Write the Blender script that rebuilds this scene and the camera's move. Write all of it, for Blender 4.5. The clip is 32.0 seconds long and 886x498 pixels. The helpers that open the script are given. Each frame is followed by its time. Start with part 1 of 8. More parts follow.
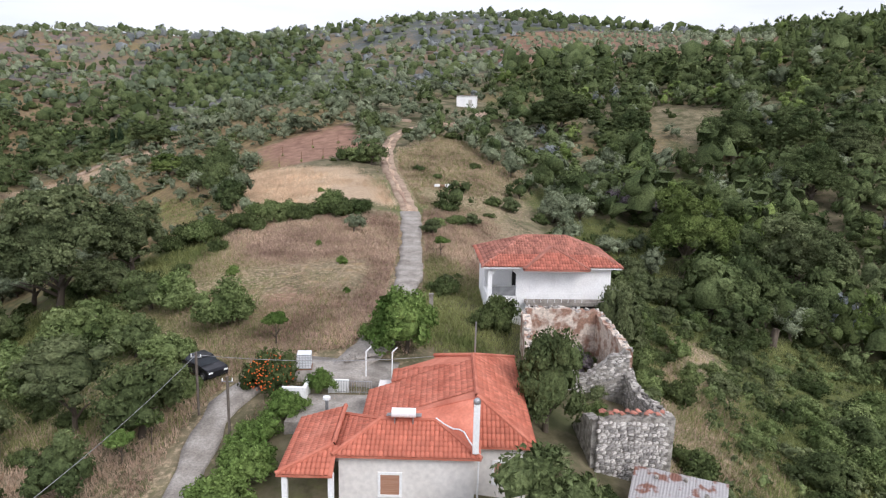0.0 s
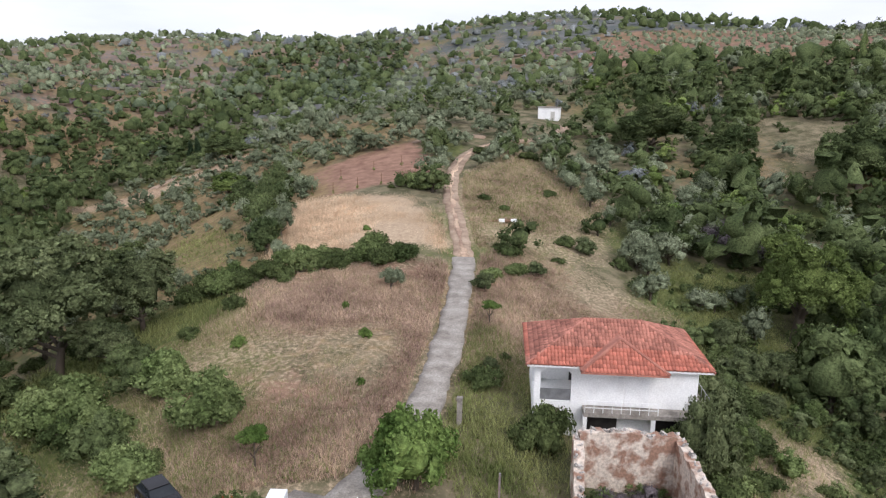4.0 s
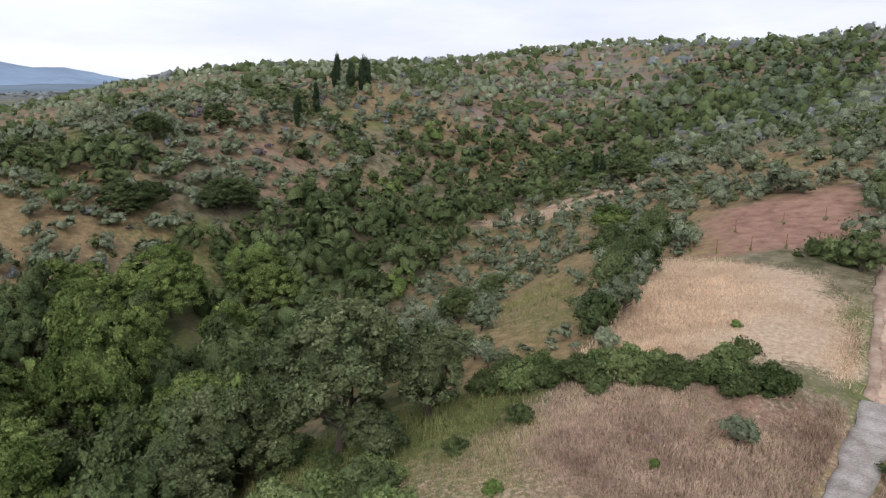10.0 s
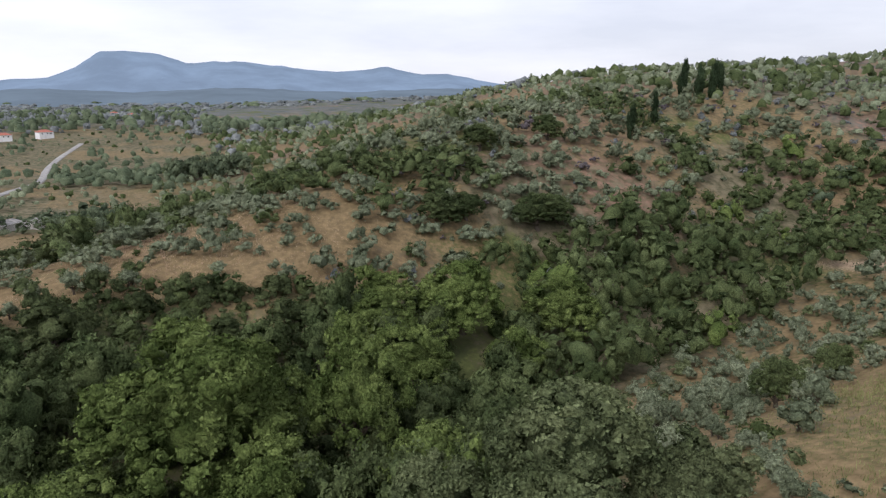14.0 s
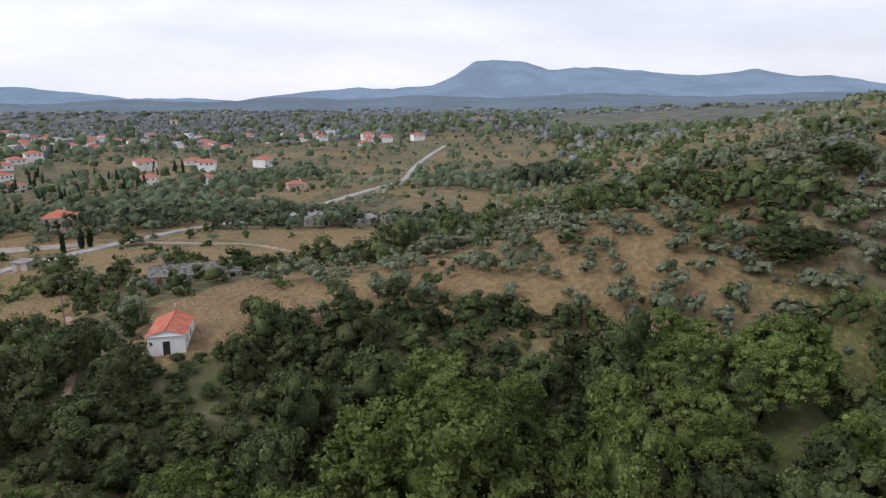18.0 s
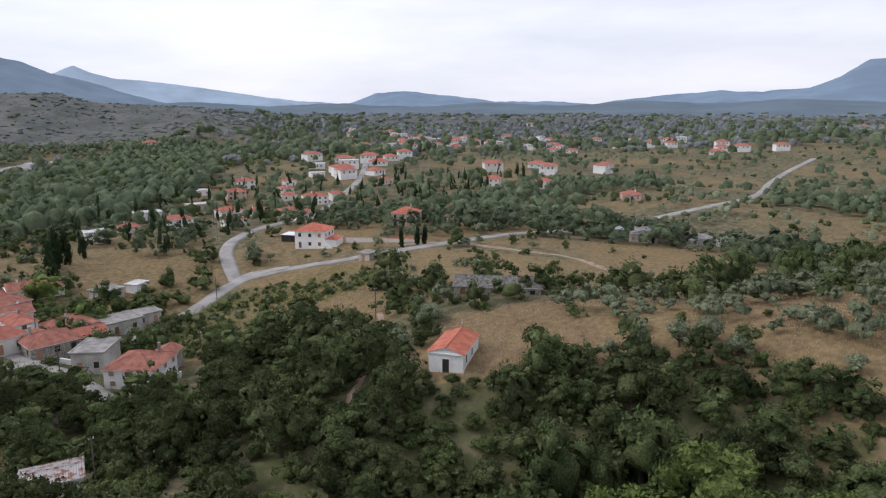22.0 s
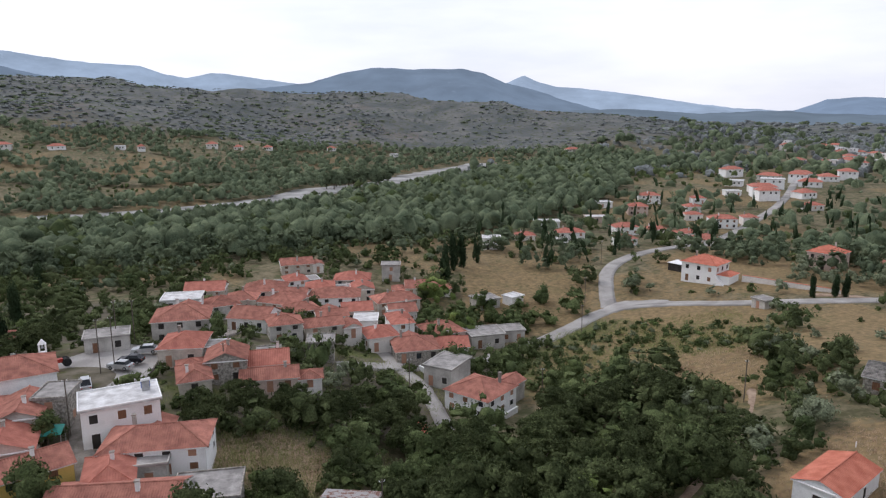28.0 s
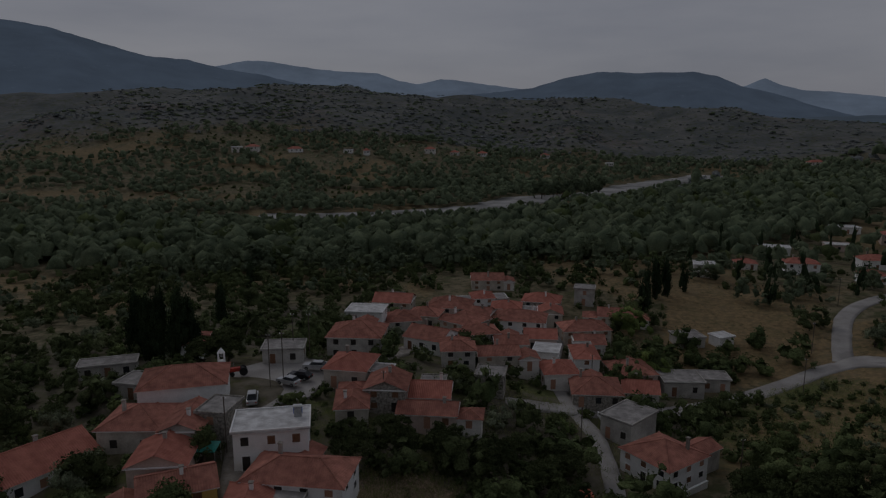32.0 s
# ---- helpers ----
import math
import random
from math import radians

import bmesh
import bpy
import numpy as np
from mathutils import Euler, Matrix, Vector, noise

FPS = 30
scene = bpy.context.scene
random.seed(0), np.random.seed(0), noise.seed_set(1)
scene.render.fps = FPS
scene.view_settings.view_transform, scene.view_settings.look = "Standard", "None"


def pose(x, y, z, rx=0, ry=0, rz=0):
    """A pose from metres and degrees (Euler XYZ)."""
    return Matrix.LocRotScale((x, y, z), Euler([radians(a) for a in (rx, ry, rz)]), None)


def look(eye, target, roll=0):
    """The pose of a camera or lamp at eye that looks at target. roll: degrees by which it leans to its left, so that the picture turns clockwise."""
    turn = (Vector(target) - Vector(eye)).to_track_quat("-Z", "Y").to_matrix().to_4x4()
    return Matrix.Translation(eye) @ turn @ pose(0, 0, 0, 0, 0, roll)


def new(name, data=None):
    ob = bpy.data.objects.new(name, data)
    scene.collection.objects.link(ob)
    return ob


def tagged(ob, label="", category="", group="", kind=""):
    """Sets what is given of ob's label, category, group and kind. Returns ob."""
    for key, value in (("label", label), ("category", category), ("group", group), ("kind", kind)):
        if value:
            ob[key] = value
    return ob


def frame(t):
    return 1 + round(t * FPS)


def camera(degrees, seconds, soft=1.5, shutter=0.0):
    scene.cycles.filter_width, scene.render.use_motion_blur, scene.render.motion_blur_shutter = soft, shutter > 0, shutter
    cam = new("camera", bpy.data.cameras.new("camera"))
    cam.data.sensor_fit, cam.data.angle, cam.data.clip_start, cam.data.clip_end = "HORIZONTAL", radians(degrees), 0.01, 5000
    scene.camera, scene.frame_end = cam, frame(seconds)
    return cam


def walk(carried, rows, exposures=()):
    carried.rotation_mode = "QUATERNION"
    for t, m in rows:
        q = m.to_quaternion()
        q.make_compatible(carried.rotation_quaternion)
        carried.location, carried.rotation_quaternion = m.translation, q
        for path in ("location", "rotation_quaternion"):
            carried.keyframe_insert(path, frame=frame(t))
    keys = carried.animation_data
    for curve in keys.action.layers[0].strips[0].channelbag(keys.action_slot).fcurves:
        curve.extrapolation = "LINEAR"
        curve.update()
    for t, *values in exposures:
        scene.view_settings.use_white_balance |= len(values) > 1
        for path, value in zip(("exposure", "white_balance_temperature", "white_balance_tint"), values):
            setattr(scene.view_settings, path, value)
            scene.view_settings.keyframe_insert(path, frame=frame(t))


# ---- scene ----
cam = camera(64.71, 32.0, 1.25)
# seconds, eye, heading to the left, tilt, lean (degrees)
PATH = [
    (0, -0.00, -0.00, 30.00, 0.00, -12.31, 1.40),
    (1, 1.01, 3.50, 30.85, 1.16, -12.40, 1.26),
    (2, 1.99, 7.01, 31.82, 2.31, -12.45, 1.16),
    (2.5, 2.46, 8.78, 32.26, 3.04, -12.49, 1.11),
    (4.5, 3.93, 15.91, 33.74, 9.77, -12.60, 0.98),
    (5, 4.20, 17.71, 34.08, 11.91, -12.61, 0.96),
    (6, 4.60, 21.28, 34.75, 16.16, -12.65, 0.98),
    (7, 4.84, 24.83, 35.42, 21.59, -12.70, 0.92),
    (8, 4.81, 28.32, 36.10, 28.45, -12.77, 0.85),
    (9, 4.44, 31.77, 36.72, 35.41, -12.84, 0.84),
    (10, 3.80, 35.16, 37.36, 42.44, -12.92, 0.70),
    (11, 2.86, 38.44, 37.98, 49.49, -12.98, 0.53),
    (12, 1.63, 41.61, 38.54, 56.54, -12.99, 0.32),
    (13, 0.00, 44.60, 39.09, 63.61, -12.98, 0.20),
    (14, -2.07, 47.29, 39.52, 70.66, -12.95, 0.14),
    (14.5, -3.18, 48.54, 39.69, 74.17, -12.91, 0.03),
    (16.5, -8.11, 52.93, 40.44, 88.33, -12.70, -0.24),
    (17, -9.45, 53.83, 40.62, 91.89, -12.66, -0.30),
    (18, -12.24, 55.39, 41.00, 98.82, -12.53, -0.38),
    (19, -15.20, 56.53, 41.49, 105.85, -12.42, -0.36),
    (20, -18.31, 57.27, 41.94, 112.84, -12.34, -0.35),
    (21, -21.52, 57.66, 42.34, 119.85, -12.23, -0.37),
    (22, -24.82, 57.58, 42.71, 126.86, -12.11, -0.37),
    (23, -28.12, 57.17, 43.12, 133.85, -11.98, -0.36),
    (24, -31.34, 56.34, 43.51, 140.88, -11.87, -0.32),
    (25, -34.44, 55.13, 43.85, 147.90, -11.74, -0.26),
    (25.5, -35.92, 54.41, 44.06, 151.35, -11.69, -0.28),
    (27.5, -41.45, 50.86, 45.21, 158.13, -11.51, -0.27),
    (28, -42.71, 49.82, 45.49, 160.54, -11.44, -0.26),
    (29, -45.12, 47.58, 46.03, 165.34, -11.31, -0.22),
    (30, -47.31, 45.11, 46.58, 169.82, -11.22, -0.21),
    (31, -49.30, 42.47, 47.12, 174.22, -11.09, -0.16),
    (32, -51.18, 39.77, 47.77, 178.25, -11.03, -0.10),
]


# the film fades towards black at its end
EXPOSURES = [(t, stops, 6060, 15) for t, stops in ((0, 0.42), (7, 0.32), (12, 0.17), (17, 0.02), (22, -0.07), (28, -0.04), (29.4, -0.05), (30, -0.5), (30.5, -0.9), (31, -1.37), (31.5, -1.97), (32, -2.58))]


def aimed(x, y, z, turn, tilt, lean):
    a, b = radians(turn), radians(tilt)
    return look((x, y, z), (x - 90 * math.sin(a) * math.cos(b), y + 90 * math.cos(a) * math.cos(b), z + 90 * math.sin(b)), lean)


walk(cam, [(row[0], aimed(*row[1:])) for row in PATH], EXPOSURES)

# ---- world, sun ----
world = bpy.data.worlds.new("sky")
scene.world = world
world.use_nodes = True
wn, wl = world.node_tree.nodes, world.node_tree.links
wn.clear()
sky = wn.new("ShaderNodeTexSky")
sky.sky_type, sky.sun_disc, sky.sun_elevation, sky.sun_rotation = "NISHITA", False, radians(40), radians(143)
sky_dim = wn.new("ShaderNodeVectorMath")
sky_dim.operation = "SCALE"
sky_dim.inputs["Scale"].default_value = 0.14
wl.new(sky.outputs["Color"], sky_dim.inputs[0])
place = wn.new("ShaderNodeTexCoord")
stretch = wn.new("ShaderNodeMapping")
stretch.inputs["Scale"].default_value = (1.0, 1.0, 5.0)
wl.new(place.outputs["Generated"], stretch.inputs["Vector"])
cloud = wn.new("ShaderNodeTexNoise")
cloud.inputs["Scale"].default_value, cloud.inputs["Detail"].default_value, cloud.inputs["Roughness"].default_value = 2.2, 6, 0.55
wl.new(stretch.outputs["Vector"], cloud.inputs["Vector"])
cloud_tone = wn.new("ShaderNodeValToRGB")
cloud_tone.color_ramp.elements[0].position, cloud_tone.color_ramp.elements[0].color = 0.36, (0.685, 0.695, 0.735, 1)
cloud_tone.color_ramp.elements[1].position, cloud_tone.color_ramp.elements[1].color = 0.66, (0.88, 0.875, 0.885, 1)
wl.new(cloud.outputs["Fac"], cloud_tone.inputs["Fac"])
blend = wn.new("ShaderNodeMix")
blend.data_type = "RGBA"
blend.inputs["Factor"].default_value = 0.9
wl.new(sky_dim.outputs["Vector"], blend.inputs["A"])
wl.new(cloud_tone.outputs["Color"], blend.inputs["B"])
back = wn.new("ShaderNodeBackground")
back.inputs["Strength"].default_value = 1.2
# the overcast is brighter towards the veiled sun in the south
split = wn.new("ShaderNodeSeparateXYZ")
wl.new(place.outputs["Generated"], split.inputs["Vector"])
side = wn.new("ShaderNodeMapRange")
side.inputs["From Min"].default_value, side.inputs["From Max"].default_value = -1, 1
side.inputs["To Min"].default_value, side.inputs["To Max"].default_value = 1.10, 0.80
wl.new(split.outputs["Y"], side.inputs["Value"])
veil = wn.new("ShaderNodeVectorMath")
veil.operation = "SCALE"
wl.new(blend.outputs["Result"], veil.inputs[0]), wl.new(side.outputs["Result"], veil.inputs["Scale"])
wl.new(veil.outputs["Vector"], back.inputs["Color"])
wo = wn.new("ShaderNodeOutputWorld")
wl.new(back.outputs["Background"], wo.inputs["Surface"])

sun = new("sun", bpy.data.lights.new("sun", "SUN"))
sun.data.energy, sun.data.angle, sun.data.color = 1.45, radians(24), (1.0, 0.95, 0.87)
sun.matrix_world = look((0, 0, 0), (-0.46, 0.62, -0.64))


# ---- materials ----
def surface(name, low, high, scale=1.0, rough=0.85, bump=0.25, fine=9.0, vary=0.0, by="island", metal=0.0, spread=(0.35, 0.65), streak=None, contrast=0.12):
    """A weathered surface: two tones over wide patches, fine grain in tone and relief."""
    m = bpy.data.materials.new(name)
    m.use_nodes = True
    n, l = m.node_tree.nodes, m.node_tree.links
    b = n["Principled BSDF"]
    b.inputs["Roughness"].default_value, b.inputs["Metallic"].default_value = rough, metal
    b.inputs["Specular IOR Level"].default_value = 0.25
    at = n.new("ShaderNodeTexCoord").outputs["Object"]
    if streak:
        mp = n.new("ShaderNodeMapping")
        mp.inputs["Scale"].default_value = streak
        l.new(at, mp.inputs["Vector"])
        at = mp.outputs["Vector"]
    wide, grain = n.new("ShaderNodeTexNoise"), n.new("ShaderNodeTexNoise")
    for node, s, detail in ((wide, scale, 5), (grain, scale * fine, 4)):
        node.inputs["Scale"].default_value, node.inputs["Detail"].default_value = s, detail
        l.new(at, node.inputs["Vector"])
    tone = n.new("ShaderNodeValToRGB")
    e = tone.color_ramp.elements
    e[0].position, e[0].color, e[1].position, e[1].color = spread[0], (*low, 1), spread[1], (*high, 1)
    l.new(wide.outputs["Fac"], tone.inputs["Fac"])
    hsv = n.new("ShaderNodeHueSaturation")
    l.new(tone.outputs["Color"], hsv.inputs["Color"])
    value = n.new("ShaderNodeMapRange")
    value.inputs["From Min"].default_value, value.inputs["From Max"].default_value = 0.25, 0.75
    value.inputs["To Min"].default_value, value.inputs["To Max"].default_value = 1 - contrast, 1 + contrast
    l.new(grain.outputs["Fac"], value.inputs["Value"])
    last = value.outputs["Result"]
    if vary:
        rnd = n.new("ShaderNodeNewGeometry").outputs["Random Per Island"] if by == "island" else n.new("ShaderNodeObjectInfo").outputs["Random"]
        span = n.new("ShaderNodeMapRange")
        span.inputs["To Min"].default_value, span.inputs["To Max"].default_value = 1 - vary, 1 + vary
        l.new(rnd, span.inputs["Value"])
        mul = n.new("ShaderNodeMath")
        mul.operation = "MULTIPLY"
        l.new(last, mul.inputs[0]), l.new(span.outputs["Result"], mul.inputs[1])
        last = mul.outputs["Value"]
    l.new(last, hsv.inputs["Value"])
    l.new(hsv.outputs["Color"], b.inputs["Base Color"])
    if bump:
        bm = n.new("ShaderNodeBump")
        bm.inputs["Strength"].default_value, bm.inputs["Distance"].default_value = bump, 0.05
        l.new(grain.outputs["Fac"], bm.inputs["Height"])
        l.new(bm.outputs["Normal"], b.inputs["Normal"])
    return m


def foliage(name, dark, light, scale=0.16, vary=0.2, grain=3.6, contrast=0.45):
    """Leaves: tone drifts from plant to plant, with a fine leafy grain in tone and relief."""
    m = bpy.data.materials.new(name)
    m.use_nodes = True
    n, l = m.node_tree.nodes, m.node_tree.links
    b = n["Principled BSDF"]
    b.inputs["Roughness"].default_value, b.inputs["Specular IOR Level"].default_value = 0.85, 0.04
    info = n.new("ShaderNodeNewGeometry")
    wide, fine = n.new("ShaderNodeTexNoise"), n.new("ShaderNodeTexNoise")
    for node, s, detail in ((wide, scale, 3), (fine, grain, 3)):
        node.inputs["Scale"].default_value, node.inputs["Detail"].default_value, node.inputs["Roughness"].default_value = s, detail, 0.6
        l.new(info.outputs["Position"], node.inputs["Vector"])
    tone = n.new("ShaderNodeValToRGB")
    e = tone.color_ramp.elements
    e[0].position, e[0].color, e[1].position, e[1].color = 0.36, (dark[0] * 1.46, dark[1] * 1.44, dark[2] * 1.50, 1), 0.64, (light[0] * 1.46, light[1] * 1.44, light[2] * 1.50, 1)
    l.new(wide.outputs["Fac"], tone.inputs["Fac"])
    last = None
    for source, span in ((fine.outputs["Fac"], contrast), (info.outputs["Random Per Island"], vary), (n.new("ShaderNodeObjectInfo").outputs["Random"], 0.16)):
        to = n.new("ShaderNodeMapRange")
        if span == contrast:
            to.inputs["From Min"].default_value, to.inputs["From Max"].default_value = 0.34, 0.68
        to.inputs["To Min"].default_value, to.inputs["To Max"].default_value = 1 - span, 1 + span
        l.new(source, to.inputs["Value"])
        if last is None:
            last = to.outputs["Result"]
        else:
            mul = n.new("ShaderNodeMath")
            mul.operation = "MULTIPLY"
            l.new(last, mul.inputs[0]), l.new(to.outputs["Result"], mul.inputs[1])
            last = mul.outputs["Value"]
    hsv = n.new("ShaderNodeHueSaturation")
    l.new(tone.outputs["Color"], hsv.inputs["Color"]), l.new(last, hsv.inputs["Value"])
    l.new(hsv.outputs["Color"], b.inputs["Base Color"])
    bm = n.new("ShaderNodeBump")
    bm.inputs["Strength"].default_value, bm.inputs["Distance"].default_value = 0.9, 0.25
    l.new(fine.outputs["Fac"], bm.inputs["Height"]), l.new(bm.outputs["Normal"], b.inputs["Normal"])
    # some light passes through the leaves
    thin, both = n.new("ShaderNodeBsdfTranslucent"), n.new("ShaderNodeMixShader")
    l.new(hsv.outputs["Color"], thin.inputs["Color"])
    both.inputs["Fac"].default_value = 0.12
    l.new(b.outputs["BSDF"], both.inputs[1]), l.new(thin.outputs["BSDF"], both.inputs[2])
    l.new(both.outputs["Shader"], n["Material Output"].inputs["Surface"])
    return m


LEAF = {
    "oak": foliage("oak_leaves", (0.039, 0.055, 0.021), (0.092, 0.115, 0.046)),
    # dark evergreen leaves, toned below oak to carry their backlit shade in colour
    "holm": foliage("backlit_holm_leaves", (0.034, 0.045, 0.018), (0.077, 0.094, 0.039)),
    "plane": foliage("plane_leaves", (0.057, 0.082, 0.022), (0.124, 0.160, 0.048)),
    "pale": foliage("pale_oak_leaves", (0.056, 0.072, 0.031), (0.122, 0.142, 0.065)),
    # far woods: the bluish cast is air haze put into the leaf colour
    "wood": foliage("hazed_wood_leaves", (0.052, 0.070, 0.040), (0.108, 0.132, 0.074)),
    "olive": foliage("olive_leaves", (0.092, 0.111, 0.063), (0.176, 0.201, 0.121)),
    "cypress": foliage("cypress_leaves", (0.018, 0.030, 0.014), (0.032, 0.048, 0.022)),
    "shrub": foliage("shrub_leaves", (0.038, 0.054, 0.019), (0.088, 0.110, 0.041)),
    "fig": foliage("fig_leaves", (0.078, 0.11, 0.036), (0.155, 0.19, 0.074)),
    "pine": foliage("pine_needles", (0.034, 0.048, 0.016), (0.066, 0.084, 0.030)),
    "bright": foliage("citrus_leaves", (0.062, 0.105, 0.024), (0.128, 0.182, 0.052)),
    "grey": foliage("bare_twigs", (0.075, 0.065, 0.065), (0.125, 0.110, 0.110)),
    # grey scrub, with the blue-grey of distant haze mixed into the leaf colour
    "maquis": foliage("hazed_maquis_leaves", (0.108, 0.124, 0.118), (0.180, 0.192, 0.180)),
    "dry": foliage("dry_grass", (0.238, 0.166, 0.119), (0.476, 0.365, 0.251), vary=0.16, contrast=0.2),
    "gold": foliage("gold_grass", (0.459, 0.348, 0.225), (0.663, 0.527, 0.357), vary=0.16, contrast=0.2),
    "stalk": foliage("brown_stalks", (0.162, 0.106, 0.083), (0.306, 0.217, 0.166), vary=0.2, contrast=0.25),
    "weed": foliage("green_weeds", (0.1, 0.122, 0.04), (0.21, 0.222, 0.085), contrast=0.2),
}
BARK = surface("bark", (0.07, 0.055, 0.04), (0.16, 0.13, 0.10), 3, 0.95, 0.6, streak=(1, 1, 0.2))
PLASTER = surface("white_plaster", (0.70, 0.69, 0.67), (0.87, 0.865, 0.85), 0.35, 0.9, 0.05, 30, spread=(0.25, 0.5))
CREAM = surface("cream_plaster", (0.70, 0.665, 0.62), (0.78, 0.75, 0.71), 0.3, 0.9, 0.1, 12)
GREYWALL = surface("grey_plaster", (0.36, 0.34, 0.31), (0.55, 0.53, 0.49), 0.5, 0.92, 0.3, 8)
PINKWALL = surface("pink_plaster", (0.52, 0.40, 0.34), (0.62, 0.50, 0.44), 0.3, 0.9, 0.1, 12)
BUFF = surface("buff_plaster", (0.42, 0.375, 0.315), (0.60, 0.55, 0.48), 0.5, 0.92, 0.2, 8)
YELLOW = surface("yellow_plaster", (0.60, 0.42, 0.10), (0.72, 0.52, 0.16), 0.4, 0.9, 0.1, 12)
STONE = surface("rubble_stone", (0.17, 0.155, 0.135), (0.46, 0.43, 0.38), 2.6, 0.95, 0.9, 4)
STONE_PIECE = surface("field_stone", (0.19, 0.168, 0.148), (0.60, 0.57, 0.53), 1.6, 0.95, 0.6, 6, vary=0.55, by="object")
TILE = surface("red_clay_tile", (0.45, 0.138, 0.086), (0.60, 0.220, 0.146), 0.8, 0.85, 0.2, 9, vary=0.16)
TILE_OLD = surface("old_clay_tile", (0.29, 0.122, 0.090), (0.47, 0.205, 0.150), 0.9, 0.9, 0.3, 8, vary=0.28)
TILE_DULL = surface("dull_clay_tile", (0.37, 0.135, 0.098), (0.52, 0.205, 0.150), 0.8, 0.9, 0.2, 9, vary=0.16)
TILE_PIECE = surface("clay_tile_piece", (0.45, 0.138, 0.086), (0.60, 0.220, 0.146), 1.2, 0.85, 0.2, 9, vary=0.16, by="object")
TILE_OLD_PIECE = surface("old_clay_tile_piece", (0.37, 0.125, 0.085), (0.55, 0.21, 0.15), 1.2, 0.88, 0.25, 9, vary=0.28, by="object")
CONCRETE = surface("concrete", (0.22, 0.196, 0.168), (0.37, 0.338, 0.298), 0.8, 0.9, 0.4, 9, contrast=0.28)
ASPHALT = surface("worn_asphalt", (0.27, 0.256, 0.238), (0.40, 0.382, 0.358), 0.2, 0.9, 0.15, 30)
DIRT = surface("dirt_track", (0.24, 0.165, 0.115), (0.42, 0.32, 0.235), 0.5, 0.95, 0.5, 8)
GRAVEL = surface("river_gravel", (0.15, 0.15, 0.14), (0.40, 0.395, 0.38), 0.06, 0.9, 0.3, 30)
POLE = surface("grey_pole_wood", (0.085, 0.068, 0.055), (0.17, 0.145, 0.12), 3, 0.85, 0.3, streak=(6, 6, 0.5))
WOOD = surface("brown_wood", (0.14, 0.07, 0.04), (0.26, 0.14, 0.08), 3, 0.7, 0.2, streak=(6, 6, 0.6))
SHUTTER = surface("tan_shutter", (0.36, 0.19, 0.12), (0.44, 0.25, 0.17), 2, 0.6, 0.1, streak=(0.5, 0.5, 14))
# near-black: flat panels painted as the shade inside windows, doorways and garages
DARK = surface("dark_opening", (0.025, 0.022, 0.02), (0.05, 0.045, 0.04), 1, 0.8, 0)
METAL = surface("grey_metal", (0.30, 0.30, 0.30), (0.45, 0.45, 0.46), 2, 0.45, 0.05, metal=0.7)
SHEET = surface("rusty_sheet", (0.26, 0.13, 0.095), (0.46, 0.44, 0.43), 1.4, 0.6, 0.1, 6, vary=0.25, metal=0.3, spread=(0.40, 0.5))
BARNROOF = surface("weathered_sheet_roof", (0.075, 0.07, 0.064), (0.24, 0.225, 0.20), 1.6, 0.85, 0.3, 8)
GREYROOF = surface("grey_slab_roof", (0.20, 0.19, 0.18), (0.38, 0.36, 0.34), 0.6, 0.9, 0.3, 8)
WHITEROOF = surface("whitewashed_roof", (0.44, 0.43, 0.42), (0.72, 0.72, 0.71), 0.7, 0.9, 0.2, 7)
PAINT = surface("white_paint", (0.80, 0.80, 0.79), (0.89, 0.89, 0.88), 1, 0.6, 0.05)
BLUE = surface("blue_plastic", (0.03, 0.10, 0.45), (0.05, 0.16, 0.60), 1, 0.5, 0.05)
TEAL = surface("teal_sheet", (0.03, 0.24, 0.20), (0.06, 0.34, 0.28), 1, 0.6, 0.1)
PURPLE = surface("flower_orange", (0.62, 0.10, 0.02), (0.80, 0.22, 0.05), 2, 0.7, 0, vary=0.2)
RUBBER = surface("black_rubber", (0.015, 0.015, 0.015), (0.03, 0.03, 0.03), 4, 0.8, 0.1)
PANE = surface("window_glass", (0.02, 0.024, 0.028), (0.04, 0.045, 0.05), 1, 0.08, 0)
CAR_BLACK = surface("black_car_paint", (0.012, 0.012, 0.014), (0.02, 0.02, 0.024), 1, 0.2, 0)
CAR_SILVER = surface("silver_car_paint", (0.45, 0.46, 0.47), (0.55, 0.56, 0.57), 1, 0.3, 0, metal=0.5)
CAR_RED = surface("red_car_paint", (0.35, 0.04, 0.03), (0.45, 0.06, 0.04), 1, 0.4, 0)
PLASTIC = surface("white_plastic", (0.72, 0.74, 0.76), (0.82, 0.83, 0.84), 2, 0.4, 0.05)
# rolling ground: rises and hollows as x, y, reach, height
BASE = -22.5
HOME = [
    (-60, 30, 30, -6.4), (-80, 20, 28, -9.6), (-81, 1, 26, 19.5), (-30, 30, 32, -6.8),
    (-30, 0, 34, 22.7), (-60, -20, 34, -17.5), (-70, 60, 36, -10.1), (-102, 3, 30, -1.1),
    (0, 30, 32, 18.3), (0, 0, 33, -27.5), (-40, -40, 35, 2.1), (-114, 54, 40, 29.9),
    (-100, -30, 33, -10.1), (-1, 57, 38, 0.5), (-103, 76, 36, -12.4), (-55, 92, 41, 26.1),
    (-11, 82, 41, 6.3), (-140, 18, 47, -20.2), (-127, -25, 40, 27.2), (-53, -62, 35, 8.4),
    (-95, -65, 38, -5.8), (30, 0, 42, 22.2), (-90, 110, 47, -49.6), (0, -60, 46, 4.8),
]
